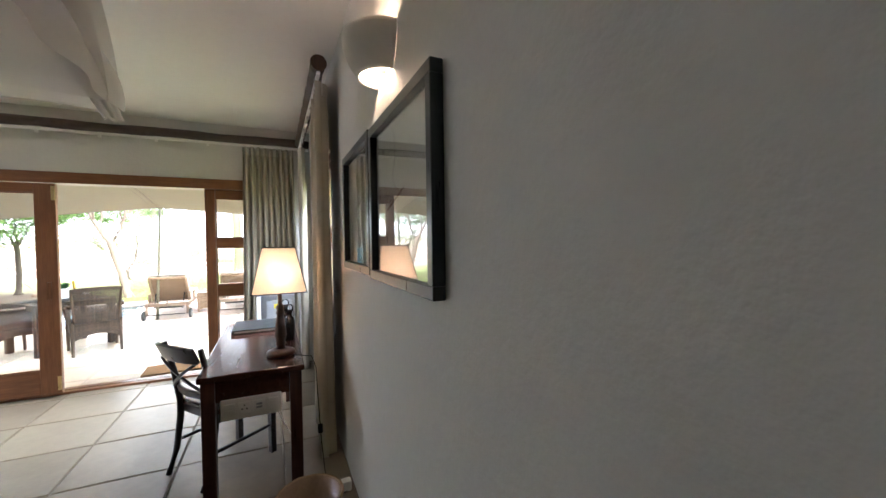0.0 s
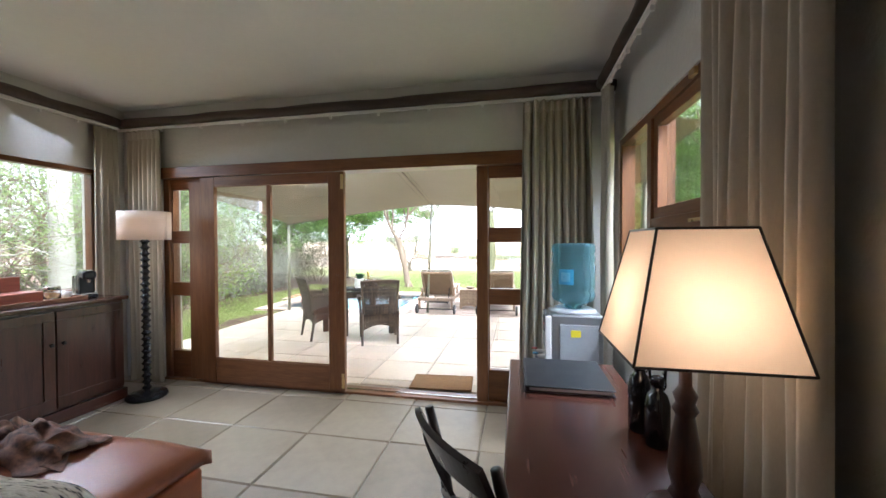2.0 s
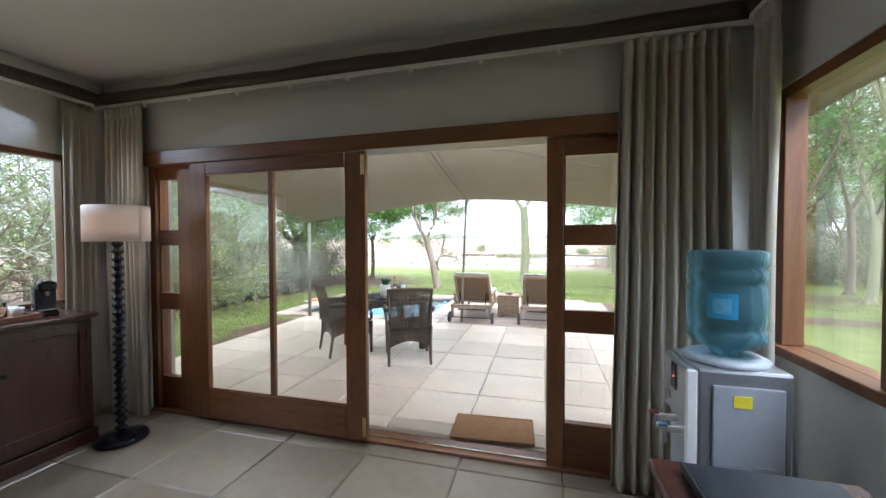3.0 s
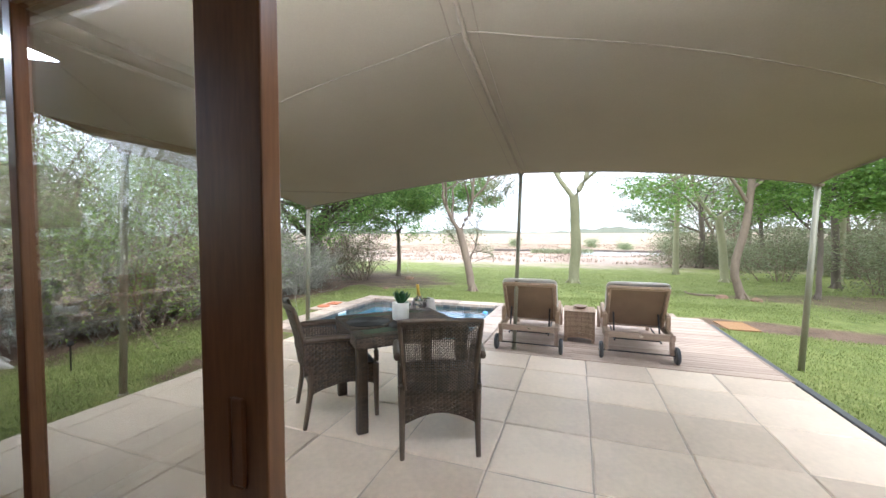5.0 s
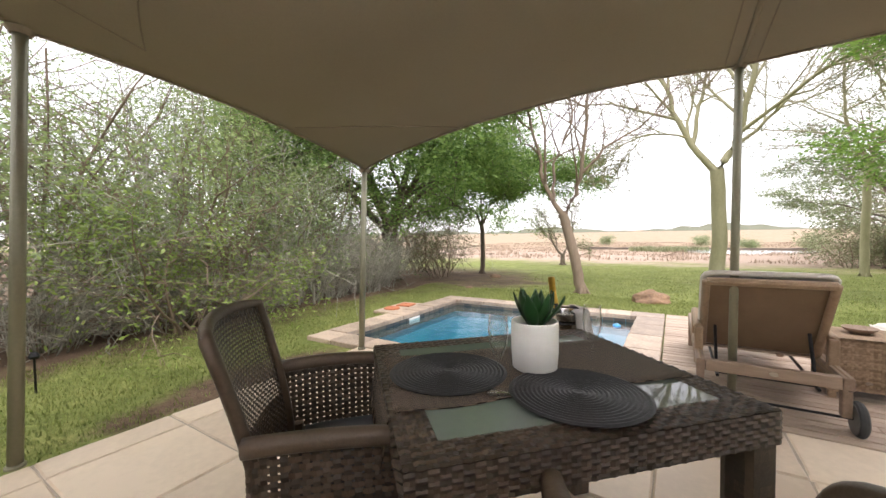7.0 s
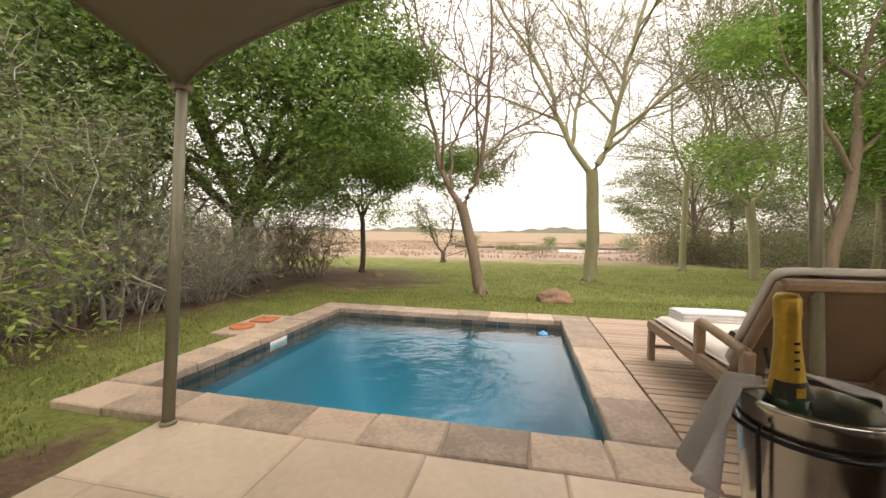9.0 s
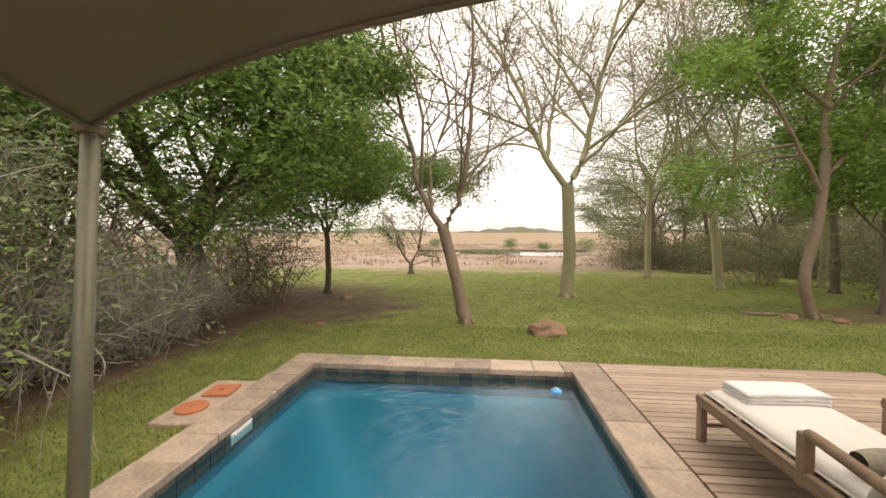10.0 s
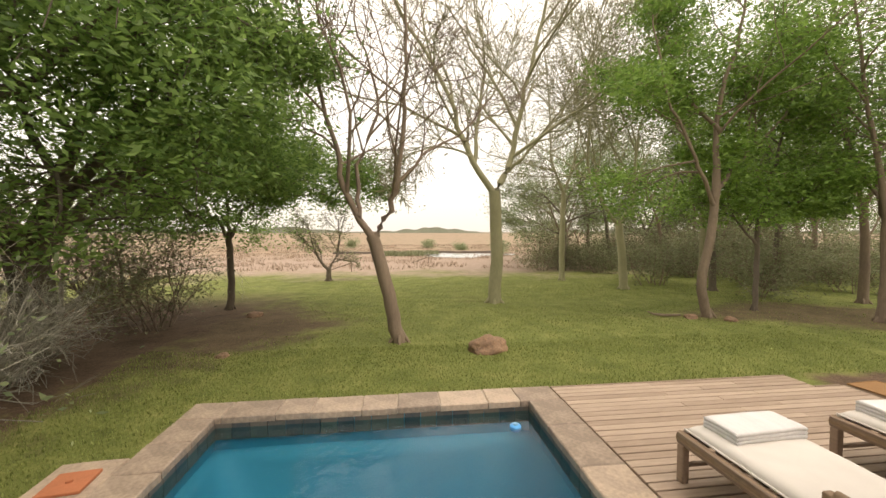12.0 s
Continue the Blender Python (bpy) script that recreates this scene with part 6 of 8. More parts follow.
def picture(y0, y1, z0, z1, strokes):
    e = thing("picture", "ink-wash bird drawing behind glass in a black frame", "picture", (EX, (y0 + y1) / 2, z0), 0, "framed drawings")
    w, h, f, d = (y1 - y0) / 2, z1 - z0, 0.038, 0.04
    part("frame_rail", bx(-d, -0.001, -w, w, 0, f, 0.003), FRAMEBLACK, e)
    part("frame_rail", bx(-d, -0.001, -w, w, h - f, h, 0.003), FRAMEBLACK, e)
    part("frame_rail", bx(-d, -0.001, -w, -w + f, f + 0.001, h - f - 0.001, 0.003), FRAMEBLACK, e)
    part("frame_rail", bx(-d, -0.001, w - f, w, f + 0.001, h - f - 0.001, 0.003), FRAMEBLACK, e)
    part("print", bx(-0.012, -0.002, -w + f, w - f, f, h - f), PRINT, e, "off-white sheet")
    for pts, r in strokes:
        bm = bmesh.new()
        last = None
        for i, (a, b) in enumerate(pts):
            q = (pts[min(i + 1, len(pts) - 1)][0] - pts[max(i - 1, 0)][0], pts[min(i + 1, len(pts) - 1)][1] - pts[max(i - 1, 0)][1])
            L = math.hypot(*q) or 1
            k = r * (0.35 + 0.3 * math.sin(i * 2.1) ** 2)
            cur = (bm.verts.new((-0.0135, a - q[1] / L * k, b + q[0] / L * k)), bm.verts.new((-0.0135, a + q[1] / L * k, b - q[0] / L * k)))
            if last:
                bm.faces.new((last[0], cur[0], cur[1], last[1]))
            last = cur
        part("brush_stroke", bm, INK, e)
    g = part("glass", bx(-0.022, -0.020, -w + f, w - f, f, h - f), PICGLASS, e)
    g.visible_shadow = False


def squig(*p):
    return [tuple(bez([(a, b, 0) for a, b in p], i / 24))[:2] for i in range(25)]


picture(2.02, 2.68, 1.335, 1.975, [(squig((0.14, 0.55), (0.11, 0.50), (0.09, 0.42), (0.08, 0.36), (0.03, 0.36)), 0.007), (squig((-0.06, 0.60), (-0.05, 0.52), (-0.03, 0.45), (-0.06, 0.40), (-0.01, 0.36)), 0.008),
                                (squig((0.09, 0.335), (0.03, 0.34), (-0.05, 0.36), (-0.11, 0.39)), 0.016), (squig((0.16, 0.56), (0.158, 0.45), (0.152, 0.31)), 0.002)])
picture(1.30, 2.005, 1.325, 1.965, [(squig((0.20, 0.52), (0.17, 0.45), (0.18, 0.37), (0.15, 0.31), (0.10, 0.32)), 0.006), (squig((0.06, 0.56), (0.05, 0.46), (0.08, 0.39), (0.02, 0.34)), 0.007),
                                 (squig((0.16, 0.28), (0.10, 0.30), (0.03, 0.32), (-0.05, 0.345)), 0.010), (squig((0.27, 0.55), (0.268, 0.42), (0.26, 0.27)), 0.002)])
# wall sconce
sc = thing("wall_sconce", "lit white plaster half-bowl wall light", "wall light", (EX, 1.85, 2.125))


def sconce_fn(u, v):
    a = math.pi * (u - 0.5)
    r = 0.165 * (0.45 + 0.55 * math.sin(math.pi * (0.12 + 0.42 * v)))
    return (-r * 1.0 * math.cos(a) - 0.002, r * math.sin(a), 0.155 * v)


part("bowl", sheet(sconce_fn, 24, 12, -0.008), PLASTERLAMP, sc, smooth=True)
part("bulb", lathe([(0, 0.045), (0.016, 0.05), (0.025, 0.08), (0.016, 0.11), (0, 0.115)], 14, None, (-0.06, 0, 0)), glow("sconce_bulb", (1.0, 0.68, 0.42), 24.0), sc, "glowing bulb", True)
part("lampholder", rod((-0.001, 0, 0.035), (-0.055, 0, 0.04), 0.012), WHITEPLASTIC, sc)

# water dispenser
wd = thing("water_dispenser", "silver and white floor-standing water dispenser by the window", "water dispenser", (0.72, 4.72, 0))
wd.scale = (1.0, 1.0, 0.995)
part("body", bx(-0.15, 0.17, -0.155, 0.155, 0.0, 0.96, 0.012), SILVER, wd)
part("front_panel", bx(-0.185, -0.151, -0.135, 0.135, 0.70, 0.95, 0.012), SILVER, wd)
part("lower_panel", bx(-0.18, -0.151, -0.135, 0.135, 0.02, 0.42, 0.012), WHITEPLASTIC, wd)
part("recess", bx(-0.158, -0.1505, -0.13, 0.13, 0.43, 0.695), GREYPLASTIC, wd)
part("corner_strip", bx(-0.19, -0.150, -0.158, -0.136, 0.0, 0.95, 0.006), WHITEPLASTIC, wd)
part("side_panel", bx(-0.10, 0.14, -0.162, -0.1555, 0.08, 0.90, 0.006), GREYPLASTIC, wd, "pressed grey side panel")
for i in range(5):
    for c in (-0.045, 0.075):
        part("vent_slot", bx(c - 0.035, c + 0.035, -0.1645, -0.1622, 0.50 + i * 0.022, 0.508 + i * 0.022), GREYPLASTIC, wd)
part("sticker", bx(-0.03, 0.03, -0.1650, -0.1622, 0.82, 0.865), surf("yellow_sticker", (0.75, 0.62, 0.02), (0.66, 0.54, 0.02), 0.5), wd, "small yellow sticker")
part("display", bx(-0.190, -0.1855, -0.03, 0.03, 0.82, 0.93), BLACKPLASTIC, wd)
part("indicator", bx(-0.1915, -0.1902, -0.008, 0.0, 0.87, 0.876), glow("red_led", (1, 0.05, 0.02), 1.5), wd)
for y in (-0.06, 0.06):
    t = part("tap", rod((-0.158, y, 0.66), (-0.235, y, 0.66), 0.015, 0.013), WHITEPLASTIC, wd)
    part("spout", rod((-0.235, y, 0.662), (-0.24, y, 0.60), 0.013, 0.010), GREYPLASTIC, t)
    part("lever", bx(-0.268, -0.228, y - 0.012, y + 0.012, 0.672, 0.684, 0.004), surf("tap_lever", (0.10, 0.25, 0.40) if y < 0 else (0.45, 0.08, 0.06), None, 0.4), t)
part("top_collar", lathe([(0.15, 0.961), (0.155, 0.975), (0.12, 0.99), (0.07, 0.985), (0.07, 0.961)], 32), GREYPLASTIC, wd, smooth=True)
BOTTLE, _t, _p = nmat("blue_bottle")
_p.inputs["Base Color"].default_value = (0.36, 0.70, 0.82, 1)
_p.inputs["Transmission Weight"].default_value = 0.88
_p.inputs["Roughness"].default_value = 0.12
_p.inputs["IOR"].default_value = 1.2
wbt = thing("water_bottle", "large translucent blue water bottle upended on the dispenser", "water bottle", (0.725, 4.72, 0.985))
wbt.scale = (1.02, 1.02, 1.0)
prof = [(0, -0.005), (0.05, -0.005), (0.06, 0.02), (0.128, 0.05), (0.138, 0.075), (0.138, 0.10), (0.130, 0.112), (0.132, 0.125), (0.138, 0.135), (0.138, 0.28), (0.131, 0.29), (0.131, 0.302), (0.138, 0.312),
        (0.138, 0.345), (0.131, 0.355), (0.131, 0.366), (0.138, 0.376), (0.138, 0.415), (0.128, 0.432), (0.09, 0.436), (0, 0.430)]
part("bottle", lathe(prof, 40), BOTTLE, wbt, smooth=True)
part("label", sheet(lambda u, v: (0.1405 * math.cos(3.9 + 0.7 * u), 0.1405 * math.sin(3.9 + 0.7 * u), 0.165 + 0.10 * v), 10, 2), surf("bottle_label", (0.05, 0.26, 0.48), (0.08, 0.34, 0.56), 0.4), wbt, "deep blue square label")
part("label_panel", sheet(lambda u, v: (0.1415 * math.cos(4.03 + 0.42 * u), 0.1415 * math.sin(4.03 + 0.42 * u), 0.185 + 0.06 * v), 8, 2), surf("label_sheen", (0.22, 0.50, 0.66), (0.16, 0.42, 0.60), 0.3), wbt)

# cupboard
CX0, CX1, CY0, CY1 = -0.28, 0.28, -0.78, 0.78
cu = thing("cupboard", "dark mahogany cupboard with panelled doors under the window", "cupboard", (-3.49, 4.07, 0))
part("body", bx(CX0, CX1 - 0.022, CY0, CY1, 0.10, 0.915, 0.004), MAHOGZ, cu)
part("plinth", bx(CX0, CX1 + 0.005, CY0 - 0.01, CY1 + 0.015, 0.0, 0.099, 0.006), MAHOG, cu)
part("top", bx(CX0 - 0.0, CX1 + 0.025, CY0 - 0.02, CY1 + 0.025, 0.916, 0.95, 0.010), MAHOG, cu, "polished cupboard top with a rounded edge")
for k in range(3):
    y0 = CY0 + 0.01 + k * 0.515
    y1 = y0 + 0.505
    d = part("door", bx(CX1 - 0.021, CX1 - 0.006, y0, y1, 0.125, 0.895, 0.003), MAHOGZ, cu, "panelled door")
    for q in ((y0, y1, 0.825, 0.895), (y0, y1, 0.125, 0.215), (y0, y0 + 0.075, 0.2155, 0.8245), (y1 - 0.075, y1, 0.2155, 0.8245)):
        part("door_rail", bx(CX1 - 0.0055, CX1 + 0.004, *q, 0.003), MAHOGZ, d)
    ky = y1 - 0.035 if k == 1 else y0 + 0.035
    part("knob", lathe([(0, 0), (0.007, 0), (0.007, 0.014), (0.016, 0.022), (0.013, 0.032), (0, 0.034)], 14), BLACKMETAL, d).matrix_basis = pose(CX1 + 0.004, ky, 0.64, 0, 90, 0)
# things on the cupboard
TRAYM = wood("tray_wood", (0.16, 0.06, 0.03), (0.30, 0.13, 0.06), "y", 0.35)
tr = thing("tray", "low dark wooden tray on the cupboard", "tray", (-3.44, 4.27, 0.952))
part("base", bx(-0.17, 0.17, -0.33, 0.33, 0, 0.012, 0.003), TRAYM, tr)
for q in ((-0.17, -0.155, -0.33, 0.33), (0.155, 0.17, -0.33, 0.33), (-0.154, 0.154, -0.33, -0.315), (-0.154, 0.154, 0.315, 0.33)):
    part("rim", bx(*q, 0.0125, 0.035, 0.003), TRAYM, tr)
cm = thing("coffee_machine", "small black capsule coffee machine on the cupboard", "coffee machine", (-3.46, 4.71, 0.952), -20)
part("base", bx(-0.055, 0.13, -0.055, 0.055, 0, 0.03, 0.008), BLACKPLASTIC, cm)
part("body", bx(-0.055, 0.05, -0.055, 0.055, 0.031, 0.20, 0.015), BLACKPLASTIC, cm)
part("head", bx(-0.03, 0.12, -0.05, 0.05, 0.165, 0.235, 0.02), BLACKPLASTIC, cm)
part("lever", bx(0.0, 0.12, -0.02, 0.02, 0.236, 0.248, 0.004), STEEL, cm, "steel lever")
part("spout", rod((0.095, 0, 0.165), (0.095, 0, 0.135), 0.014, 0.011), STEEL, cm)
part("drip_tray", bx(0.055, 0.128, -0.045, 0.045, 0.031, 0.045, 0.004), STEEL, cm)
tk = part("water_tank", bx(-0.16, -0.058, -0.05, 0.05, 0.004, 0.19, 0.01), glassmat("smoky_tank", (0.75, 0.85, 0.82), 0.05), cm, "clear water tank")
tk.visible_shadow = False
jr = thing("biscuit_jar", "small glass jar of biscuits with a metal lid", "jar", (-3.42, 4.44, 0.965))
gj = part("glass", lathe([(0, 0), (0.05, 0), (0.055, 0.01), (0.055, 0.075), (0.045, 0.09), (0.043, 0.09), (0.052, 0.074), (0.052, 0.012), (0, 0.006)], 24), glassmat("jar_glass", (0.95, 0.97, 0.95)), jr, smooth=True)
gj.visible_shadow = False
part("lid", lathe([(0, 0.091), (0.05, 0.091), (0.05, 0.108), (0.046, 0.112), (0, 0.112)], 24), STEEL, jr, "round metal lid")
bm = bmesh.new()
rg = random.Random(4)
for i in range(16):
    lathe([(0, 0), (0.016, 0), (0.017, 0.004), (0.015, 0.008), (0, 0.008)], 10, bm, (rg.uniform(-0.028, 0.028), rg.uniform(-0.028, 0.028), 0.008 + (i // 4) * 0.014))
part("biscuits", bm, surf("biscuit", (0.55, 0.34, 0.15), (0.42, 0.24, 0.09), 0.8), jr)
for y, rzz in ((4.19, 5),):
    rb = thing("tea_box", "red-brown wooden tea box with a raised lid", "box", (-3.45, y, 0.966), rzz)
    rm = wood("red_box_wood", (0.20, 0.045, 0.03), (0.34, 0.09, 0.05), "y", 0.4)
    part("box", bx(-0.10, 0.10, -0.15, 0.15, 0, 0.085, 0.004), rm, rb)
    part("lid", bx(-0.125, -0.112, -0.15, 0.15, 0.07, 0.20, 0.004), rm, rb, "upright open lid")
for y, x in ((4.56, -3.45), (4.58, -3.56)):
    cpp = thing("cup", "white china cup on the tray", "cup", (x, y, 0.965), 0, "cups")
    part("cup", lathe([(0, 0), (0.022, 0), (0.03, 0.02), (0.036, 0.055), (0.033, 0.055), (0.027, 0.02), (0, 0.006)], 24), CERAMIC, cpp, smooth=True)
    part("handle", tube([(0.033, 0, 0.045), (0.05, 0, 0.042), (0.052, 0, 0.025), (0.031, 0, 0.02)], 0.004, 8), CERAMIC, cpp)

# floor lamp
flp = thing("floor_lamp", "black bobbin-turned floor lamp with a pale oval drum shade", "lamp", (-3.03, 4.90, 0))
prof = [(0, 0), (0.155, 0), (0.165, 0.014), (0.155, 0.035), (0.09, 0.05), (0.04, 0.06)]
z = 0.065
while z < 1.44:
    prof += [(0.020, z), (0.026, z + 0.014), (0.041, z + 0.028), (0.026, z + 0.042)]
    z += 0.0565
prof += [(0.016, z), (0, z)]
part("base", lathe(prof[:6] + [(0, 0.061)], 36), GLOSSBLACK, flp, smooth=True)
part("stem", lathe([(0, 0.062)] + prof[6:], 20), GLOSSBLACK, flp, "bobbin-turned glossy black stem", True)
SHADE2, _t, _p = nmat("drum_shade")
_p.inputs["Base Color"].default_value = (0.74, 0.68, 0.62, 1)
_p.inputs["Roughness"].default_value = 0.9
_tl = _t.nodes.new("ShaderNodeBsdfTranslucent")
_tl.inputs[0].default_value = (0.80, 0.70, 0.62, 1)
_mx = _t.nodes.new("ShaderNodeMixShader")
_mx.inputs[0].default_value = 0.4
_t.links.new(_p.outputs[0], _mx.inputs[1])
_t.links.new(_tl.outputs[0], _mx.inputs[2])
_t.links.new(_mx.outputs[0], _t.nodes["Material Output"].inputs[0])
part("shade", sheet(lambda u, v: (0.235 * math.cos(6.28319 * u), 0.17 * math.sin(6.28319 * u), 1.465 + 0.255 * v), 48, 3, 0.002), SHADE2, flp, "off-white oval drum shade", True)
part("spider", bx(-0.233, 0.233, -0.004, 0.004, 1.55, 1.556), BLACKMETAL, flp)
part("bulb", lathe([(0, 1.52), (0.014, 1.525), (0.028, 1.57), (0.02, 1.60), (0, 1.61)], 16), glow("floor_bulb", (1.0, 0.72, 0.45), 14.0), flp, "glowing bulb", True)

# ottoman bench at the bed's foot
ot = thing("ottoman_bench", "tan leather storage bench at the foot of the bed", "bench", (-1.83, 3.31, 0), 0)
part("body", bx(-0.73, 0.72, -0.25, 0.245, 0.05, 0.37, 0.02, None, 3), TANLEATHER, ot, smooth=False)
def lid_fn(u, v):
    a, b = 2 * u - 1, 2 * v - 1
    puff = (1 - abs(a) ** 6) * (1 - abs(b) ** 6)
    return (0.745 * a, 0.265 * b, 0.44 + 0.045 * puff ** 0.5 + 0.006 * fbm(a * 4, b * 2, 3))
part("lid", sheet(lid_fn, 36, 20, 0.066), TANLEATHER, ot, "padded tan leather lid with a stitched edge", True)
part("seam", bx(-0.748, 0.748, -0.268, -0.262, 0.388, 0.394), BLACKWOOD, ot)
for sx in (-0.68, 0.67):
    for sy in (-0.2, 0.2):
        part("foot", bx(sx - 0.03, sx + 0.03, sy - 0.03, sy + 0.03, 0, 0.049, 0.004), BLACKWOOD, ot)
# bed
BX0, BX1, BY0, BY1 = -2.62, -0.76, 0.80, 2.90
bd = thing("bed", "wide made bed with white linen", "bed", ((BX0 + BX1) / 2, (BY0 + BY1) / 2, 0))
hw, hl = (BX1 - BX0) / 2, (BY1 - BY0) / 2
part("base", bx(-hw + 0.06, hw - 0.06, -hl, hl - 0.04, 0.0, 0.30, 0.01), MAHOG, bd)
def duvet_fn(u, v):
    a, b = 2 * u - 1, 2 * v - 1
    s, t2 = abs(a), max(0, b)
    drop = max(0, s - 0.90) / 0.10
    drop2 = max(0, t2 - 0.94) / 0.06
    fold = 0.018 * math.sin(b * 26 + 3 * fbm(a, b * 3, 2)) * drop
    x = a / max(s, 1e-6) * (min(s, 0.90) / 0.90 * (hw - 0.05) + (0.05 + 0.02 * drop) * min(1, drop * 3)) + math.copysign(fold, a)
    y = b * (hl - 0.01) if b < 0.94 else (0.94 * (hl - 0.01) + 0.05 * min(1, drop2 * 3)) + 0.016 * math.sin(a * 30) * drop2
    z = 0.645 + 0.012 * fbm(a * 3, b * 4, 5) - 0.05 * max(0, s - 0.8) ** 2 * 20 * 0.3
    z -= 0.44 * max(drop ** 1.2, drop2 ** 1.2 * 0.8)
    return (x, y, max(z, 0.12))
part("duvet", sheet(duvet_fn, 90, 60, 0.02), LINEN, bd, "white rumpled duvet", True)
part("mattress", bx(-hw + 0.08, hw - 0.08, -hl + 0.02, hl - 0.08, 0.301, 0.60, 0.04), LINEN, bd)
part("headboard", bx(-hw, hw, -hl - 0.07, -hl - 0.005, 0.0, 1.15, 0.02), MAHOG, bd)
# woven throw
TH1, _t, _p = nmat("throw_weave")
_tc = _t.nodes.new("ShaderNodeTexCoord")
_mp = _t.nodes.new("ShaderNodeMapping")
_mp.inputs["Scale"].default_value = (20, 75, 20)
_mp.inputs["Rotation"].default_value = (0, 0, 0.35)
_t.links.new(_tc.outputs["Object"], _mp.inputs["Vector"])
_n = val(_t, "ShaderNodeTexNoise", Scale=1.0, Detail=2.0, Roughness=0.5)
_t.links.new(_mp.outputs[0], _n.inputs["Vector"])
_r = _t.nodes.new("ShaderNodeValToRGB")
_e = _r.color_ramp.elements
_e[0].position, _e[0].color = 0.34, (0.012, 0.014, 0.02, 1)
_e[1].position, _e[1].color = 0.46, (0.55, 0.49, 0.39, 1)
_e.new(0.62).color = (0.66, 0.61, 0.52, 1)
_t.links.new(_n.outputs[0], _r.inputs[0])
_t.links.new(_r.outputs[0], _p.inputs["Base Color"])
_p.inputs["Roughness"].default_value = 0.95
_b = _t.nodes.new("ShaderNodeBump")
_b.inputs["Strength"].default_value, _b.inputs["Distance"].default_value = 0.8, 0.012
_t.links.new(_n.outputs[0], _b.inputs["Height"])
_t.links.new(_b.outputs[0], _p.inputs["Normal"])
tw_ = thing("throw_blanket", "chunky cream and black woven throw across the bed's foot", "blanket", ((BX0 + BX1) / 2, 2.52, 0.655))
def throw_fn(u, v):
    a = 2 * u - 1
    x = a * (hw + 0.01) - 0.06 * a * max(0, v - 0.8) * 5 * abs(a)
    z = 0.045 + 0.045 * (1 - a * a) + 0.02 * fbm(a * 4, v * 5, 8) - 1.6 * max(0, abs(a) - 0.80) ** 1.6
    return (x, -0.62 + 1.04 * v + 0.02 * math.sin(a * 9), z + 0.012 - 0.10 * max(0, v - 0.90) * 4)
part("cloth", sheet(throw_fn, 60, 34, 0.022), TH1, tw_, smooth=True)
# scarf and hat on the bench
SCARF = surf("scarf_cloth", (0.28, 0.13, 0.08), (0.04, 0.022, 0.018), 0.85, 0, 14, 50, 0.4, rnd=0.0, contrast=1.6)
sf = thing("scarf", "crumpled brown patterned scarf on the bench", "scarf", (-1.90, 3.34, 0.485))
def scarf_fn(u, v):
    a, b = 2 * u - 1, 2 * v - 1
    r = math.hypot(a, b)
    k = max(0, 1 - r * r * 0.75)
    return (0.34 * a + 0.05 * fbm(a * 3, b * 3, 4), 0.15 * b + 0.03 * fbm(a * 3, b * 3, 6), 0.012 + k * (0.06 + 0.05 * abs(math.sin(a * 7 + 2 * b)) + 0.04 * fbm(a * 5, b * 5, 1)))
part("cloth", sheet(scarf_fn, 48, 30, 0.004), SCARF, sf, smooth=True)
part("corner", sheet(lambda u, v: (0.26 + 0.16 * u, -0.10 + 0.14 * v * (1 - u), 0.010 + 0.006 * math.sin(5 * u)), 8, 8, 0.003), SCARF, sf, smooth=True)
ha = thing("sun_hat", "white cloth sun hat lying on the bench", "hat", (-2.28, 3.27, 0.488))
part("brim", lathe([(0.09, 0.02), (0.15, 0.012), (0.17, 0.006), (0.17, 0.002), (0.09, 0.004)], 32), LINEN, ha, smooth=True)
part("crown", lathe([(0.092, 0.018), (0.088, 0.08), (0.07, 0.105), (0, 0.11)], 32), LINEN, ha, smooth=True)
# mosquito net
NET = sheer("net_cloth", (0.80, 0.76, 0.73), 0.25)
nt = thing("mosquito_net", "white mosquito net gathered up below the ceiling over the bed", "mosquito net", (-1.55, 1.75, 2.20))
NX0, NX1, NY0, NY1 = -1.55, 1.52, -1.2, 1.20
def net_front(u, v):
    k = math.sin(math.pi * v) ** 0.8
    sag = 0.05 * math.sin(math.pi * u)
    return (NX0 + (NX1 - NX0) * u, NY1 - 0.34 * v + 0.10 * k + 0.015 * math.sin(u * 40), 0.0 + sag * (1 - v) + 0.60 * v)
def net_side(u, v):
    k = math.sin(math.pi * v) ** 0.8
    return (NX1 - 0.34 * v + 0.10 * k + 0.02 * math.sin(u * 33), NY0 + (NY1 - NY0) * u, 0.05 * math.sin(math.pi * u) * (1 - v) + 0.60 * v)
part("valance", sheet(net_front, 80, 14), NET, nt, smooth=True)
part("valance", sheet(net_side, 60, 14), NET, nt, smooth=True)
part("inner_fold", sheet(lambda u, v: (lambda p: (p[0], p[1] - 0.16 - 0.1 * v, p[2] + 0.01))(net_front(u, v * 0.8)), 60, 10), NET, nt, smooth=True)
def bunch_fn(u, v):
    a = 6.28319 * u
    r = (0.035 + 0.13 * v ** 1.6) * (1 + 0.30 * math.sin(5 * a + 2 * v))
    return (NX1 - 0.02 + r * math.cos(a) - 0.26 * v, NY1 - 0.02 + r * math.sin(a) - 0.26 * v, -0.05 + 0.62 * v)
part("gathered_corner", sheet(bunch_fn, 48, 18), NET, nt, "bunched corner of the net", True)
part("top", sheet(lambda u, v: (NX0 + (NX1 - 0.3 - NX0) * u, NY0 + (NY1 - 0.3 - NY0) * v, 0.60 + 0.01 * math.sin(u * 12)), 20, 20), NET, nt, smooth=True)
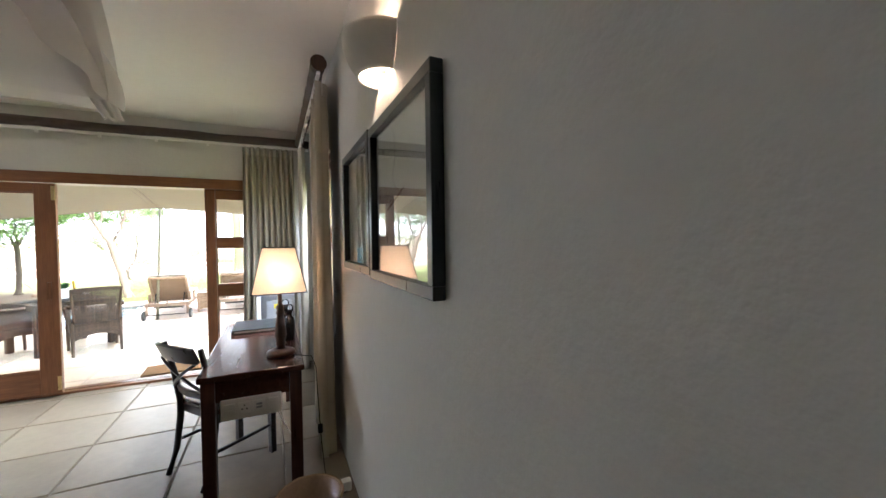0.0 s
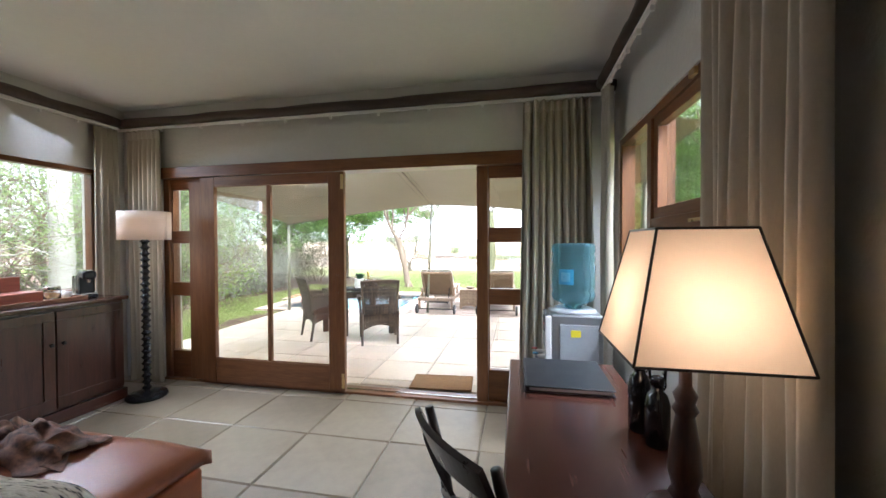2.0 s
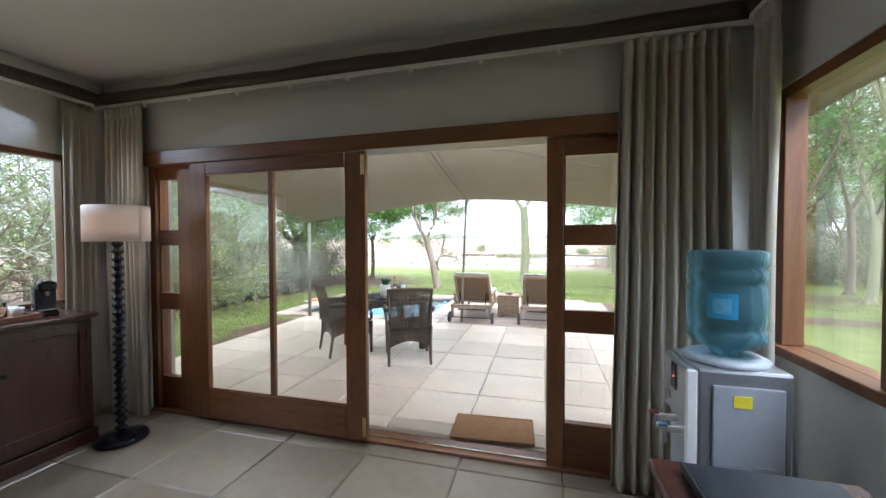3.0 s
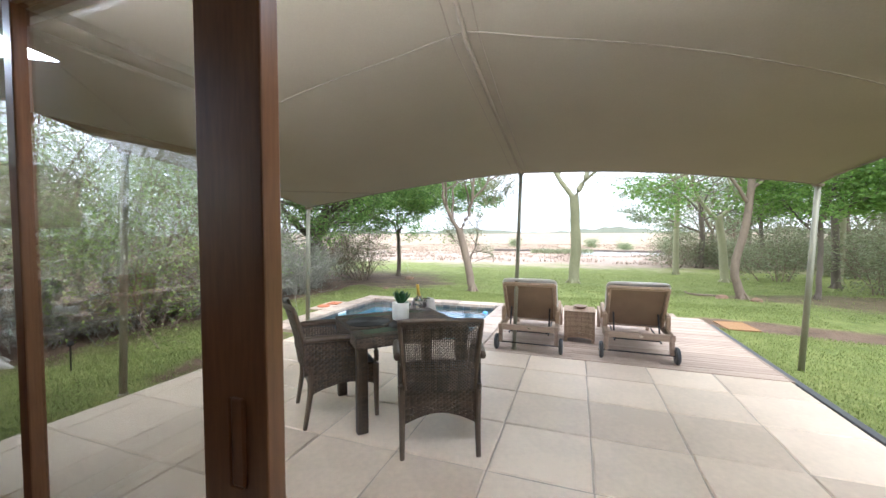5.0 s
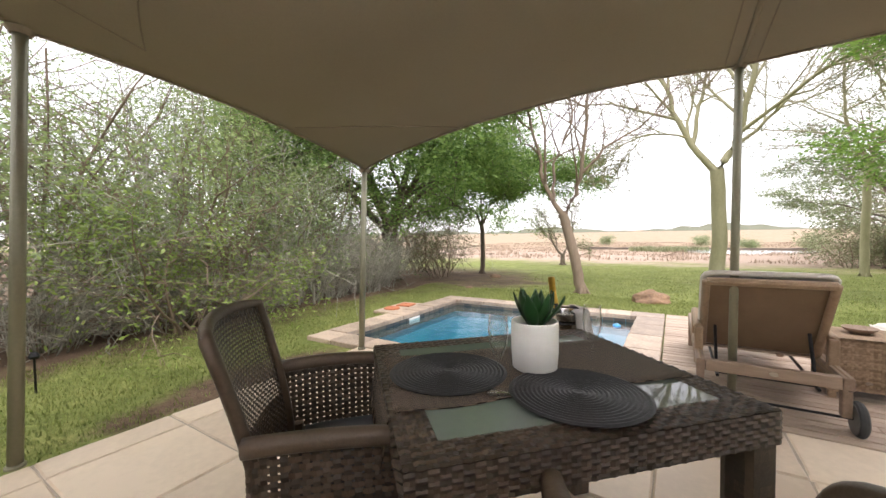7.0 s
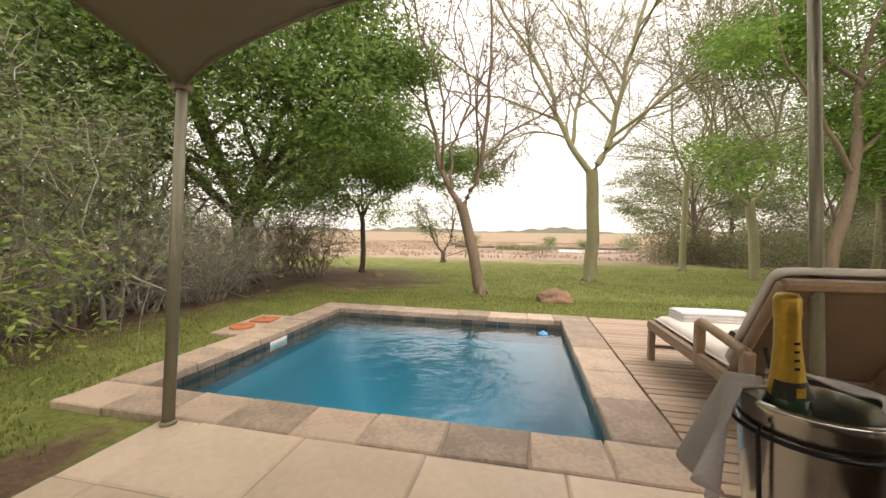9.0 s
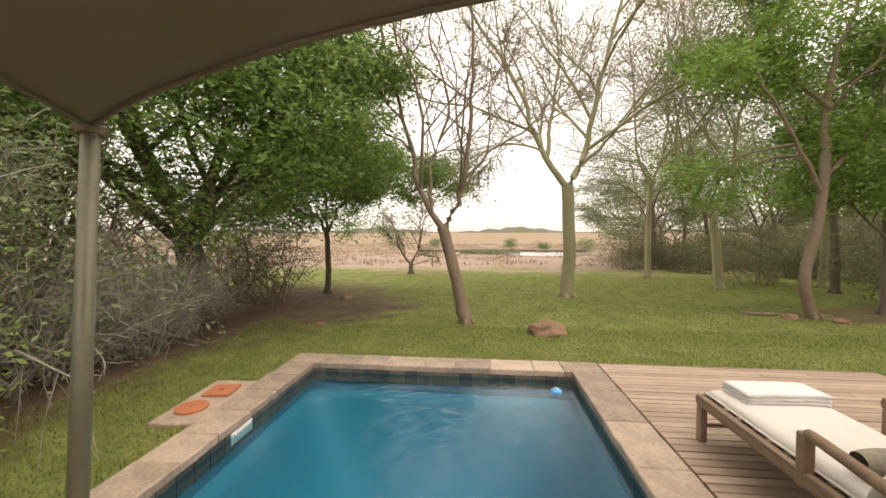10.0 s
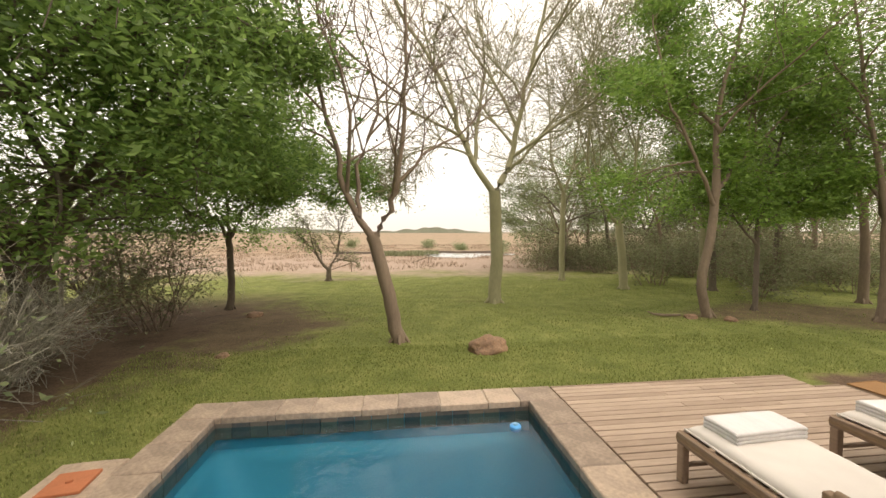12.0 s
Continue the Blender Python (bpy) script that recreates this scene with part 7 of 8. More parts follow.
part("frame_bar", rod((NX0, NY1 - 0.33, 0.615), (NX1 - 0.3, NY1 - 0.33, 0.615), 0.012), WHITEPLASTIC, nt)
part("hem", tube([net_front(i / 60, 0.0) for i in range(61)], 0.006, 6), NET, nt)
for hxp in (NX0 + 0.3, NX1 - 0.6):
    part("hanger", rod((hxp, NY1 - 0.33, 0.62), (hxp, NY1 - 0.33, 0.638), 0.008), WHITEPLASTIC, nt)

# ---- things on the patio ----
def dining_chair(at, rz):
    """A woven armchair; it faces +y, its back at -y."""
    e = thing("dining_chair", "brown woven rattan dining armchair with a dark seat cushion", "chair", at, rz, "patio chairs")
    W = 0.25

    def back(u, v):
        x = (u * 2 - 1) * (W * (0.90 + 0.12 * v))
        return (x, -0.26 - 0.11 * v ** 1.4 - 0.05 * (1 - (x / W) ** 2), 0.44 + 0.46 * v + 0.015 * (1 - (x / W) ** 2) * v)
    part("back", ribbons(back, 38, 40, 0.66, 0.60, 0.0025), WICKER, e, "open woven backrest")
    part("back_rim", tube([back(0, i / 8) for i in range(9)] + [back(i / 10, 1) for i in range(1, 10)] + [back(1, 1 - i / 8) for i in range(9)], 0.016, 10), WICKER, e, "rolled woven rim", True)
    part("back_band", ribbons(lambda u, v: (lambda p: (p[0], p[1] - 0.008, p[2]))(back(u, 0.92 + 0.1 * v)), 38, 6, 0.95, 0.95, 0.003), WICKER, e)
    part("lower_band", ribbons(lambda u, v: (lambda p: (p[0], p[1] - 0.006, p[2]))(back(u, 0.30 * v)), 38, 14, 0.95, 0.95, 0.003), WICKER, e)
    for s in (-1, 1):
        arm = [(s * 0.27, -0.30, 0.66), (s * 0.285, -0.15, 0.665), (s * 0.295, 0.02, 0.655), (s * 0.295, 0.16, 0.62), (s * 0.285, 0.225, 0.55), (s * 0.27, 0.235, 0.44)]
        cv = [bez(arm, i / 20) for i in range(21)]
        part("arm", tube(cv, [0.024] * 14 + [0.023, 0.022, 0.021, 0.02, 0.02, 0.02, 0.02], 10), WICKER, e, "curved woven armrest", True)
        part("side_panel", ribbons(lambda u, v: (lambda p: (p.x - s * 0.012, p.y, 0.40 + (p.z - 0.40) * v))(Vector(bez(arm[:4], u))), 22, 14, 0.75, 0.75, 0.003), WICKER, e)
        part("front_leg", tube([(s * 0.265, 0.235, 0.42), (s * 0.262, 0.235, 0.2), (s * 0.26, 0.24, 0.0)], [0.024, 0.021, 0.017], 10), WICKER, e)
        part("back_leg", tube([(s * 0.25, -0.25, 0.46), (s * 0.245, -0.26, 0.25), (s * 0.245, -0.30, 0.0)], [0.024, 0.021, 0.016], 10), WICKER, e)
        sk_s = lambda u, v: (s * 0.262, -0.25 + 0.48 * u, 0.42 - (0.20 + 0.03 * math.cos(math.pi * (u * 2 - 1))) * v * (1 - 0.5 * math.sin(math.pi * u)))
        part("skirt", ribbons(sk_s, 22, 10, 0.9, 0.9, 0.003), WICKER, e)
    for y in (-0.255, 0.238):
        part("skirt", ribbons(lambda u, v: (-0.255 + 0.51 * u, y, 0.43 - 0.24 * v * (1 - 0.35 * math.sin(math.pi * u))), 24, 12, 0.9, 0.9, 0.003), WICKER, e)
    part("core", bx(-0.245, 0.245, -0.24, 0.225, 0.31, 0.415, 0.01), WICKERDARK, e)
    part("cushion", sheet(lambda u, v: (-0.235 + 0.47 * u, -0.22 + 0.44 * v, 0.45 + 0.03 * ((1 - (2 * u - 1) ** 6) * (1 - (2 * v - 1) ** 6)) ** 0.5), 16, 16, 0.04), surf("dark_cushion", (0.085, 0.09, 0.10), (0.05, 0.055, 0.065), 0.9, 0, 6, 200, 0.2), e, "dark grey seat cushion", True)
    return e


TC, TRZ = (-2.14, 7.615, 0), 46.0
HXT, HYT = 0.455, 0.405
table = thing("dining_table", "woven rattan dining table with frosted glass insets", "table", TC, TRZ)
table.scale = (1.0, 1.0, 0.95)
RIM = 0.085
for (x0, x1, y0, y1, nu, nv) in ((-HXT, HXT, -HYT, -HYT + RIM, 40, 6), (-HXT, HXT, HYT - RIM, HYT, 40, 6), (-HXT, -HXT + RIM, -HYT + RIM, HYT - RIM, 6, 30), (HXT - RIM, HXT, -HYT + RIM, HYT - RIM, 6, 30)):
    part("rim_weave", ribbons(lambda u, v: (x0 + (x1 - x0) * u, y0 + (y1 - y0) * v, 0.738), nu, nv, 0.9, 0.9, 0.003), WICKER, table, "plaited rim of the tabletop")
part("frame", bx(-HXT + 0.006, HXT - 0.006, -HYT + 0.006, HYT - 0.006, 0.685, 0.733, 0.008), WICKERDARK, table)
part("glass", bx(-HXT + RIM, HXT - RIM, -HYT + RIM, HYT - RIM, 0.7335, 0.739, 0.001), FROST, table, "frosted glass inset")
for s, (a, b) in ((0, (-HXT, HXT)), (1, (-HYT, HYT))):
    for d in (-1, 1):
        f = (lambda u, v: (a + (b - a) * u, d * HYT, 0.735 - 0.085 * v)) if s == 0 else (lambda u, v: (d * HXT, a + (b - a) * u, 0.735 - 0.085 * v))
        part("apron", ribbons(f, 40, 7, 0.92, 0.92, 0.003), WICKER, table, "woven apron")
for sx in (-1, 1):
    for sy in (-1, 1):
        cx, cy = sx * (HXT - 0.045), sy * (HYT - 0.045)
        lg = part("leg", bx(cx - 0.035, cx + 0.035, cy - 0.035, cy + 0.035, 0.0, 0.684, 0.008), WICKERDARK, table)
        bm = bmesh.new()
        ribbons(lambda u, v: (cx + 0.0405 * max(-1, min(1, 1.35 * math.cos(6.28319 * u))), cy + 0.0405 * max(-1, min(1, 1.35 * math.sin(6.28319 * u))), 0.005 + 0.68 * v), 14, 44, 0.9, 0.92, 0.002, bm, 1)
        part("leg_weave", bm, WICKER, lg)
dining_chair((-1.645, 7.24, 0), 24)
dining_chair((-2.555, 7.345, 0), -43)
TM = pose(*TC, 0, 0, TRZ)


def on_table(x, y, z=0.742):
    p = TM @ Vector((x, y, z - 0.037))
    return (p.x, p.y, p.z)


RUN, _t, _p = nmat("striped_runner")
_tc = _t.nodes.new("ShaderNodeTexCoord")
_w = val(_t, "ShaderNodeTexWave", Scale=52.0, Distortion=0.6, Detail=2.0)
_w.bands_direction = "Y"
_t.links.new(_tc.outputs["Object"], _w.inputs["Vector"])
_r = _t.nodes.new("ShaderNodeValToRGB")
_e = _r.color_ramp.elements
_e[0].position, _e[0].color = 0.30, (0.018, 0.013, 0.012, 1)
_e[1].position, _e[1].color = 0.75, (0.20, 0.15, 0.105, 1)
_t.links.new(_w.outputs["Color"], _r.inputs[0])
_t.links.new(_r.outputs[0], _p.inputs["Base Color"])
_p.inputs["Roughness"].default_value = 0.95
_b = _t.nodes.new("ShaderNodeBump")
_b.inputs["Strength"].default_value, _b.inputs["Distance"].default_value = 0.7, 0.004
_t.links.new(_w.outputs["Color"], _b.inputs["Height"])
_t.links.new(_b.outputs[0], _p.inputs["Normal"])


def runner_fn(u, v):
    x = -0.55 + 1.10 * u
    w = 0.205
    over = max(0.0, abs(x) - 0.432)
    return (math.copysign(min(abs(x), 0.459 + 0.12 * over), x), -w + 2 * w * v + 0.006 * math.sin(u * 21), 0.003 + 0.002 * math.sin(u * 17 + v * 5) - over * 0.95)


ru = thing("table_runner", "dark brown striped woven runner along the table", "table runner", on_table(-0.0, 0.02), TRZ)
part("cloth", sheet(lambda u, v: (lambda p: (p[0] * 1.005, p[1] * 1.0, p[2]))(runner_fn(u, v)), 60, 12, 0.003), RUN, ru, smooth=True)
bm = bmesh.new()
for s in (0, 1):
    for i in range(26):
        p = Vector(runner_fn(s, i / 25))
        rod((p.x * 1.005, p.y, p.z), (p.x * 1.005 + (s - 0.5) * 0.01, p.y, p.z - 0.03), 0.0012, None, 4, bm)
tagged(part("fringe", bm, RUN, ru), kind="stuff")
MATM = surf("placemat_fibre", (0.035, 0.033, 0.036), (0.012, 0.012, 0.013), 0.55, 0, 20, 90, 0.4)
for x, y in ((0.03, -0.215), (-0.255, 0.03)):
    pm = thing("placemat", "round black coiled placemat on the table", "placemat", on_table(x, y, 0.748), 0, "placemats")
    prof = [(0, 0.0), (0.175, 0.0), (0.178, 0.003)]
    prof += [(0.175 - 0.006 * k, 0.004 + 0.0022 * (k % 2)) for k in range(28)] + [(0, 0.005)]
    part("coil", lathe(prof, 44), MATM, pm)
# plant
PLANTM = leafmat("succulent", (0.012, 0.055, 0.018), (0.06, 0.16, 0.05), 0.12, 0.3)
pl = thing("potted_plant", "green succulent in a white cylindrical pot", "potted plant", on_table(0.015, -0.01, 0.7475))
part("pot", lathe([(0, 0), (0.060, 0), (0.068, 0.006), (0.072, 0.06), (0.072, 0.145), (0.070, 0.15), (0.064, 0.148), (0.064, 0.125), (0, 0.125)], 36), CERAMIC, pl, "white glazed cylindrical pot", True)
part("soil", lathe([(0.0635, 0.126), (0.0, 0.132)], 24), surf("potting_soil", (0.06, 0.045, 0.03), (0.03, 0.022, 0.015), 0.95, bump=0.6), pl)
rg = random.Random(12)
for i in range(15):
    a = i * 2.4
    ln = 0.13 - 0.004 * i + rg.uniform(-0.01, 0.01)
    tilt = 0.95 - 0.055 * i
    def leaf_fn(u, v, a=a, ln=ln, tilt=tilt):
        w = 0.023 * math.sin(math.pi * min(1, u * 0.93 + 0.1)) ** 0.8
        s = (v - 0.5) * 2 * w
        r = 0.012 + ln * u * math.sin(tilt) * (1 - 0.25 * u)
        h = 0.128 + ln * u * math.cos(tilt) + 0.02 * u * u + abs(v - 0.5) * 0.02
        return (r * math.cos(a) - s * math.sin(a), r * math.sin(a) + s * math.cos(a), h)
    part("leaf", sheet(leaf_fn, 8, 4, 0.003), PLANTM, pl, smooth=True)
GLASSW = panemat("wine_glass", 0.06)
for x, y in ((-0.165, -0.15), (0.155, -0.10)):
    gl = thing("champagne_flute", "clear stemmed champagne flute on the table", "glass", on_table(x, y, 0.7475), 0, "flutes")
    ob = part("glass", lathe([(0, 0), (0.032, 0), (0.032, 0.002), (0.006, 0.006), (0.0035, 0.02), (0.0035, 0.085), (0.012, 0.10), (0.024, 0.13), (0.027, 0.165), (0.024, 0.205), (0.0228, 0.205), (0.0255, 0.165), (0.0225, 0.131), (0.010, 0.103), (0, 0.10)], 28), GLASSW, gl, smooth=True)
    ob.visible_shadow = False
# ice bucket on its stand
bk = thing("ice_bucket_stand", "steel ice bucket held in a wire floor stand beside the table", "ice bucket", (-2.20, 8.315, 0.0))
bk.scale = (0.78, 0.78, 1.045)
part("bucket", lathe([(0, 0.49), (0.090, 0.49), (0.096, 0.50), (0.110, 0.64), (0.119, 0.715), (0.125, 0.725), (0.119, 0.73), (0.113, 0.72), (0.104, 0.64), (0.09, 0.507), (0, 0.505)], 40), STEEL, bk, "polished steel bucket", True)
part("ring", tube([(0.126 * math.cos(i * 0.2618), 0.126 * math.sin(i * 0.2618), 0.685) for i in range(25)], 0.004, 8), BLACKMETAL, bk, smooth=True)
part("ring", tube([(0.102 * math.cos(i * 0.2618), 0.102 * math.sin(i * 0.2618), 0.48) for i in range(25)], 0.004, 8), BLACKMETAL, bk, smooth=True)
for i in range(3):
    a = i * 2.0944 + 3.6
    part("leg", tube([(0.128 * math.cos(a), 0.128 * math.sin(a), 0.70), (0.136 * math.cos(a), 0.136 * math.sin(a), 0.685), (0.11 * math.cos(a), 0.10 * math.sin(a), 0.5), (0.10 * math.cos(a), 0.10 * math.sin(a), 0.25), (0.16 * math.cos(a), 0.16 * math.sin(a), 0.0)], 0.0045, 8), BLACKMETAL, bk, smooth=True)
GOLD = surf("gold_foil", (0.62, 0.40, 0.07), (0.42, 0.25, 0.03), 0.35, 0.6, 30, 120, 0.5, dist=0.003)
btl = thing("champagne_bottle", "dark green champagne bottle with a gold foil neck in the bucket", "bottle", (-2.225, 8.31, 0.553))
ti = btl.matrix_world.copy()
btl.matrix_world = ti @ pose(0, 0, 0, 4, -5, 0) @ Matrix.Diagonal((0.82, 0.82, 0.97, 1.0))
part("bottle", lathe([(0, 0), (0.04, 0), (0.043, 0.01), (0.043, 0.17), (0.036, 0.21), (0.0245, 0.245), (0, 0.25)], 28), surf("bottle_green", (0.012, 0.035, 0.015), None, 0.1, rvar=0.04), btl, smooth=True)
part("foil", lathe([(0.0305, 0.228), (0.025, 0.255), (0.020, 0.30), (0.0185, 0.345), (0.020, 0.35), (0.020, 0.375), (0.016, 0.383), (0, 0.385)], 28), GOLD, btl, "crinkled gold foil over neck and cork", True)
part("neck_label", sheet(lambda u, v: ((0.0325 - 0.0065 * v) * math.cos(3.4 + 2.6 * u), (0.0325 - 0.0065 * v) * math.sin(3.4 + 2.6 * u), 0.227 + 0.026 * v), 14, 3), surf("black_label", (0.015, 0.014, 0.012), None, 0.4), btl, "black and gold neck label")
part("seal", sheet(lambda u, v: (0.0315 * math.cos(4.55 + 0.5 * u), 0.0315 * math.sin(4.55 + 0.5 * u), 0.232 + 0.015 * v), 6, 2), GOLD, btl)
for k in range(4):
    part("mark", sheet(lambda u, v: (0.0245 * math.cos(4.55 + 0.34 * u), 0.0245 * math.sin(4.55 + 0.34 * u), 0.272 + k * 0.013 + 0.004 * v), 4, 2), BLACKPLASTIC, btl, "small dark bar on the foil")
nap = thing("cloth_napkin", "grey cloth draped over the ice bucket", "napkin", (-2.20, 8.315, 0.762))
nap.scale = (0.79, 0.79, 1.0)
def nap_fn(u, v):
    a = -0.9 + 2.5 * u
    r = 0.088 + 0.06 * v if v < 0.35 else 0.133 + 0.035 * (v - 0.35) + 0.016 * math.sin(u * 17) * (v - 0.35) * 1.6
    z = 0.006 + 0.006 * math.sin(u * 9) if v < 0.35 else 0.006 - (v - 0.35) * (0.24 + 0.05 * math.sin(u * 6))
    return (r * math.cos(a), r * math.sin(a), z)
part("cloth", sheet(nap_fn, 48, 22, 0.003), GREYCLOTH, nap, smooth=True)
def nap_fn2(u, v):
    a = 2.55 + 0.80 * u
    k = max(0.0, v - 0.3)
    r = 0.075 + 0.19 * v if v < 0.3 else 0.133 + (0.05 + 0.04 * math.sin(u * 9)) * k + 0.022 * math.sin(u * 15) * k * 1.6
    return (r * math.cos(a), r * math.sin(a), 0.008 + 0.006 * math.sin(u * 8) * (1 - v) - k * (0.20 + 0.09 * math.sin(u * 3.3)))
part("draped_corner", sheet(nap_fn2, 30, 20, 0.003), GREYCLOTH, nap, smooth=True)

# ---- loungers ----
LW = surf("lounger_weave", (0.36, 0.25, 0.16), (0.20, 0.13, 0.075), 0.6, 0, 20, 130, 0.6, rnd=0.4, island=True, dist=0.004)


def lounger(x, y, rz, cover):
    """A wheeled sun lounger; wheels and raised back at y = 0, foot at +y."""
    e = thing("sun_lounger", "woven teak-coloured sun lounger with a cream cushion and raised back", "sun lounger", (x, y, 0), rz, "sun loungers")
    W, L = 0.335, 1.60
    for s in (-1, 1):
        part("side_rail", ribbons(lambda u, v: (s * W + s * 0.028 * math.cos(6.28319 * u), 0.0 + L * v, 0.285 + 0.04 * math.sin(6.28319 * u)), 8, 90, 0.95, 0.95, 0.002, None, 1), LW, e, "woven side rail")
        part("rail_core", bx(s * W - 0.024, s * W + 0.024, 0, L, 0.25, 0.32, 0.006), TEAK, e)
        part("foot_leg", bx(s * W - 0.024, s * W + 0.024, L - 0.06, L - 0.005, 0, 0.249, 0.008), TEAK, e)
        part("wheel_leg", bx(s * (W - 0.0) - 0.022, s * W + 0.022, 0.02, 0.075, 0.09, 0.249, 0.006), TEAK, e)
        wh = part("wheel", rod((s * (W + 0.03), 0.05, 0.085), (s * (W + 0.075), 0.05, 0.085), 0.083, 0.083, 28), surf("wheel_wood", (0.17, 0.16, 0.15), (0.09, 0.085, 0.08), 0.6), e, "grey wheel")
        part("tyre", tube([(s * (W + 0.0525), 0.05 + 0.080 * math.cos(i * 0.2244), 0.085 + 0.080 * math.sin(i * 0.2244)) for i in range(29)], 0.02, 8), surf("rubber", (0.05, 0.05, 0.05), None, 0.8), wh)
        part("hub", rod((s * (W + 0.076), 0.05, 0.085), (s * (W + 0.085), 0.05, 0.085), 0.02, 0.016, 14), STEEL, wh)
        arm = [(s * W, 0.75, 0.30), (s * W, 0.75, 0.48), (s * (W + 0.005), 0.725, 0.505), (s * (W + 0.005), 0.66, 0.503), (s * (W + 0.005), 0.45, 0.485), (s * (W + 0.005), 0.26, 0.465)]
        part("armrest", tube([bez(arm[2:], i / 16) for i in range(17)], 0.026, 8), LW, e, "arched woven armrest", True)
        part("arm_post", bx(s * W - 0.026, s * W + 0.026, 0.715, 0.77, 0.24, 0.505, 0.010), LW, e)
        part("arm_post", bx(s * W - 0.026, s * W + 0.026, 0.235, 0.29, 0.22, 0.475, 0.010), LW, e)
    part("head_rail", bx(-W + 0.025, W - 0.025, 0.0, 0.05, 0.25, 0.32, 0.006), TEAKX, e)
    part("plate", lathe([(0, 0), (0.022, 0), (0.022, 0.003), (0, 0.003)], 20, None, (0, 0, 0), 1.0, 0.6), STEEL, e, "small oval metal plate").matrix_basis = pose(0.02, -0.001, 0.285, 90, 0, 0)
    part("foot_rail", bx(-W + 0.025, W - 0.025, L - 0.05, L, 0.25, 0.32, 0.006), TEAKX, e)
    part("leg_brace", bx(-W + 0.025, W - 0.025, L - 0.045, L - 0.02, 0.10, 0.125, 0.004), TEAKX, e)
    part("axle", rod((-W - 0.03, 0.05, 0.085), (W + 0.03, 0.05, 0.085), 0.008), BLACKMETAL, e)
    for k in range(9):
        yy = 0.46 + k * 0.123
        part("slat", bx(-W + 0.026, W - 0.026, yy, yy + 0.06, 0.29, 0.308, 0.003), TEAKX, e)
    hy, hz, ty, tzz = 0.45, 0.33, 0.11, 0.82
    d = Vector((0, ty - hy, tzz - hz))
    nrm = Vector((0, -d.z, d.y)).normalized()
    if nrm.y < 0:
        nrm = -nrm

    def bk_(x, s, off):
        p = Vector((x, hy, hz)) + d * s + nrm * off
        return (p.x, p.y, p.z)
    part("backrest", sheet(lambda u, v: bk_(-W + 0.03 + (2 * W - 0.06) * u, v, -0.012), 4, 6, 0.012), surf("back_sling", (0.20, 0.13, 0.075), (0.14, 0.09, 0.05), 0.8, 0, 8, 160, 0.3), e, "brown woven back panel")
    for s in (-1, 1):
        part("back_frame", tube([bk_(s * (W - 0.03), i / 8, -0.015) for i in range(9)], 0.024, 8), LW, e, smooth=True)
        part("strut", rod(bk_(s * 0.24, 0.35, -0.03), (s * 0.24, 0.16, 0.205), 0.010), BLACKMETAL, e)
        part("strut_rail", rod((s * 0.24, 0.10, 0.20), (s * 0.24, 0.75, 0.22), 0.010), BLACKMETAL, e)
    part("back_frame", tube([bk_(-W + 0.03 + (2 * W - 0.06) * i / 8, 1.0, -0.015) for i in range(9)], 0.026, 8), LW, e)
    part("strut_bar", rod((-0.24, 0.16, 0.205), (0.24, 0.16, 0.205), 0.010), BLACKMETAL, e)
    part("strut_bar", rod((-0.24, 0.28, 0.205), (0.24, 0.28, 0.205), 0.010), BLACKMETAL, e)

    def seat_fn(u, v):
        a, b = 2 * u - 1, 2 * v - 1
        pf = ((1 - abs(a) ** 8) * (1 - abs(b) ** 12)) ** 0.5
        return ((W - 0.025) * a, 0.46 + 1.13 * v, 0.335 + 0.045 * pf + 0.004 * fbm(a * 3, b * 5, 2))
    cs = part("cushion", sheet(seat_fn, 18, 40, 0.03), CUSHION, e, "cream seat cushion", True)
    part("piping", tube([(lambda p: (p[0], p[1], p[2] + 0.002))(seat_fn(0, i / 30)) for i in range(31)], 0.006, 6), CUSHION, cs)
    part("piping", tube([(lambda p: (p[0], p[1], p[2] + 0.002))(seat_fn(1, i / 30)) for i in range(31)], 0.006, 6), CUSHION, cs)

    def back_fn(u, v):
        a, b = 2 * u - 1, 2 * v - 1
        pf = ((1 - abs(a) ** 8) * (1 - abs(b) ** 12)) ** 0.5
        return bk_((W - 0.02) * a, 0.02 + 1.02 * v, 0.02 + 0.05 * pf)
    part("back_cushion", sheet(back_fn, 16, 20, 0.03), CUSHION, e, "cream back cushion", True)
    return e


lounger(-1.27, 9.36, 0, True)
lounger(-0.045, 9.42, 0, True)
TOWELST = surf("striped_towel", (0.84, 0.82, 0.80), (0.66, 0.64, 0.64), 0.95, 0, 4, 240, 0.5, (6, 0.3, 1), spec=0.1, dist=0.006)
for x, y, rz in ((-1.245, 10.79, 3), (-0.02, 10.84, -4)):
    t = thing("folded_towel", "folded white striped towel on the lounger's foot end", "towel", (x, y, 0.378), rz, "towels")
    for k in range(3):
        f = lambda u, v, k=k: (-0.25 + 0.50 * u + 0.006 * fbm(u * 3, v * 3, k), -0.115 + 0.23 * v + 0.006 * fbm(u * 3, v * 4, k + 5), 0.004 + (k + 1) * 0.023 - 0.012 * (abs(2 * u - 1) ** 6 + abs(2 * v - 1) ** 6) * 0.6 + 0.003 * fbm(u * 5, v * 5, k + 2))
        part("fold", sheet(f, 24, 14, 0.021), TOWELST, t, smooth=True)
rl = thing("rolled_cushion", "small mottled grey cushion lying in the lounger", "cushion", (-1.30, 9.97, 0.385))
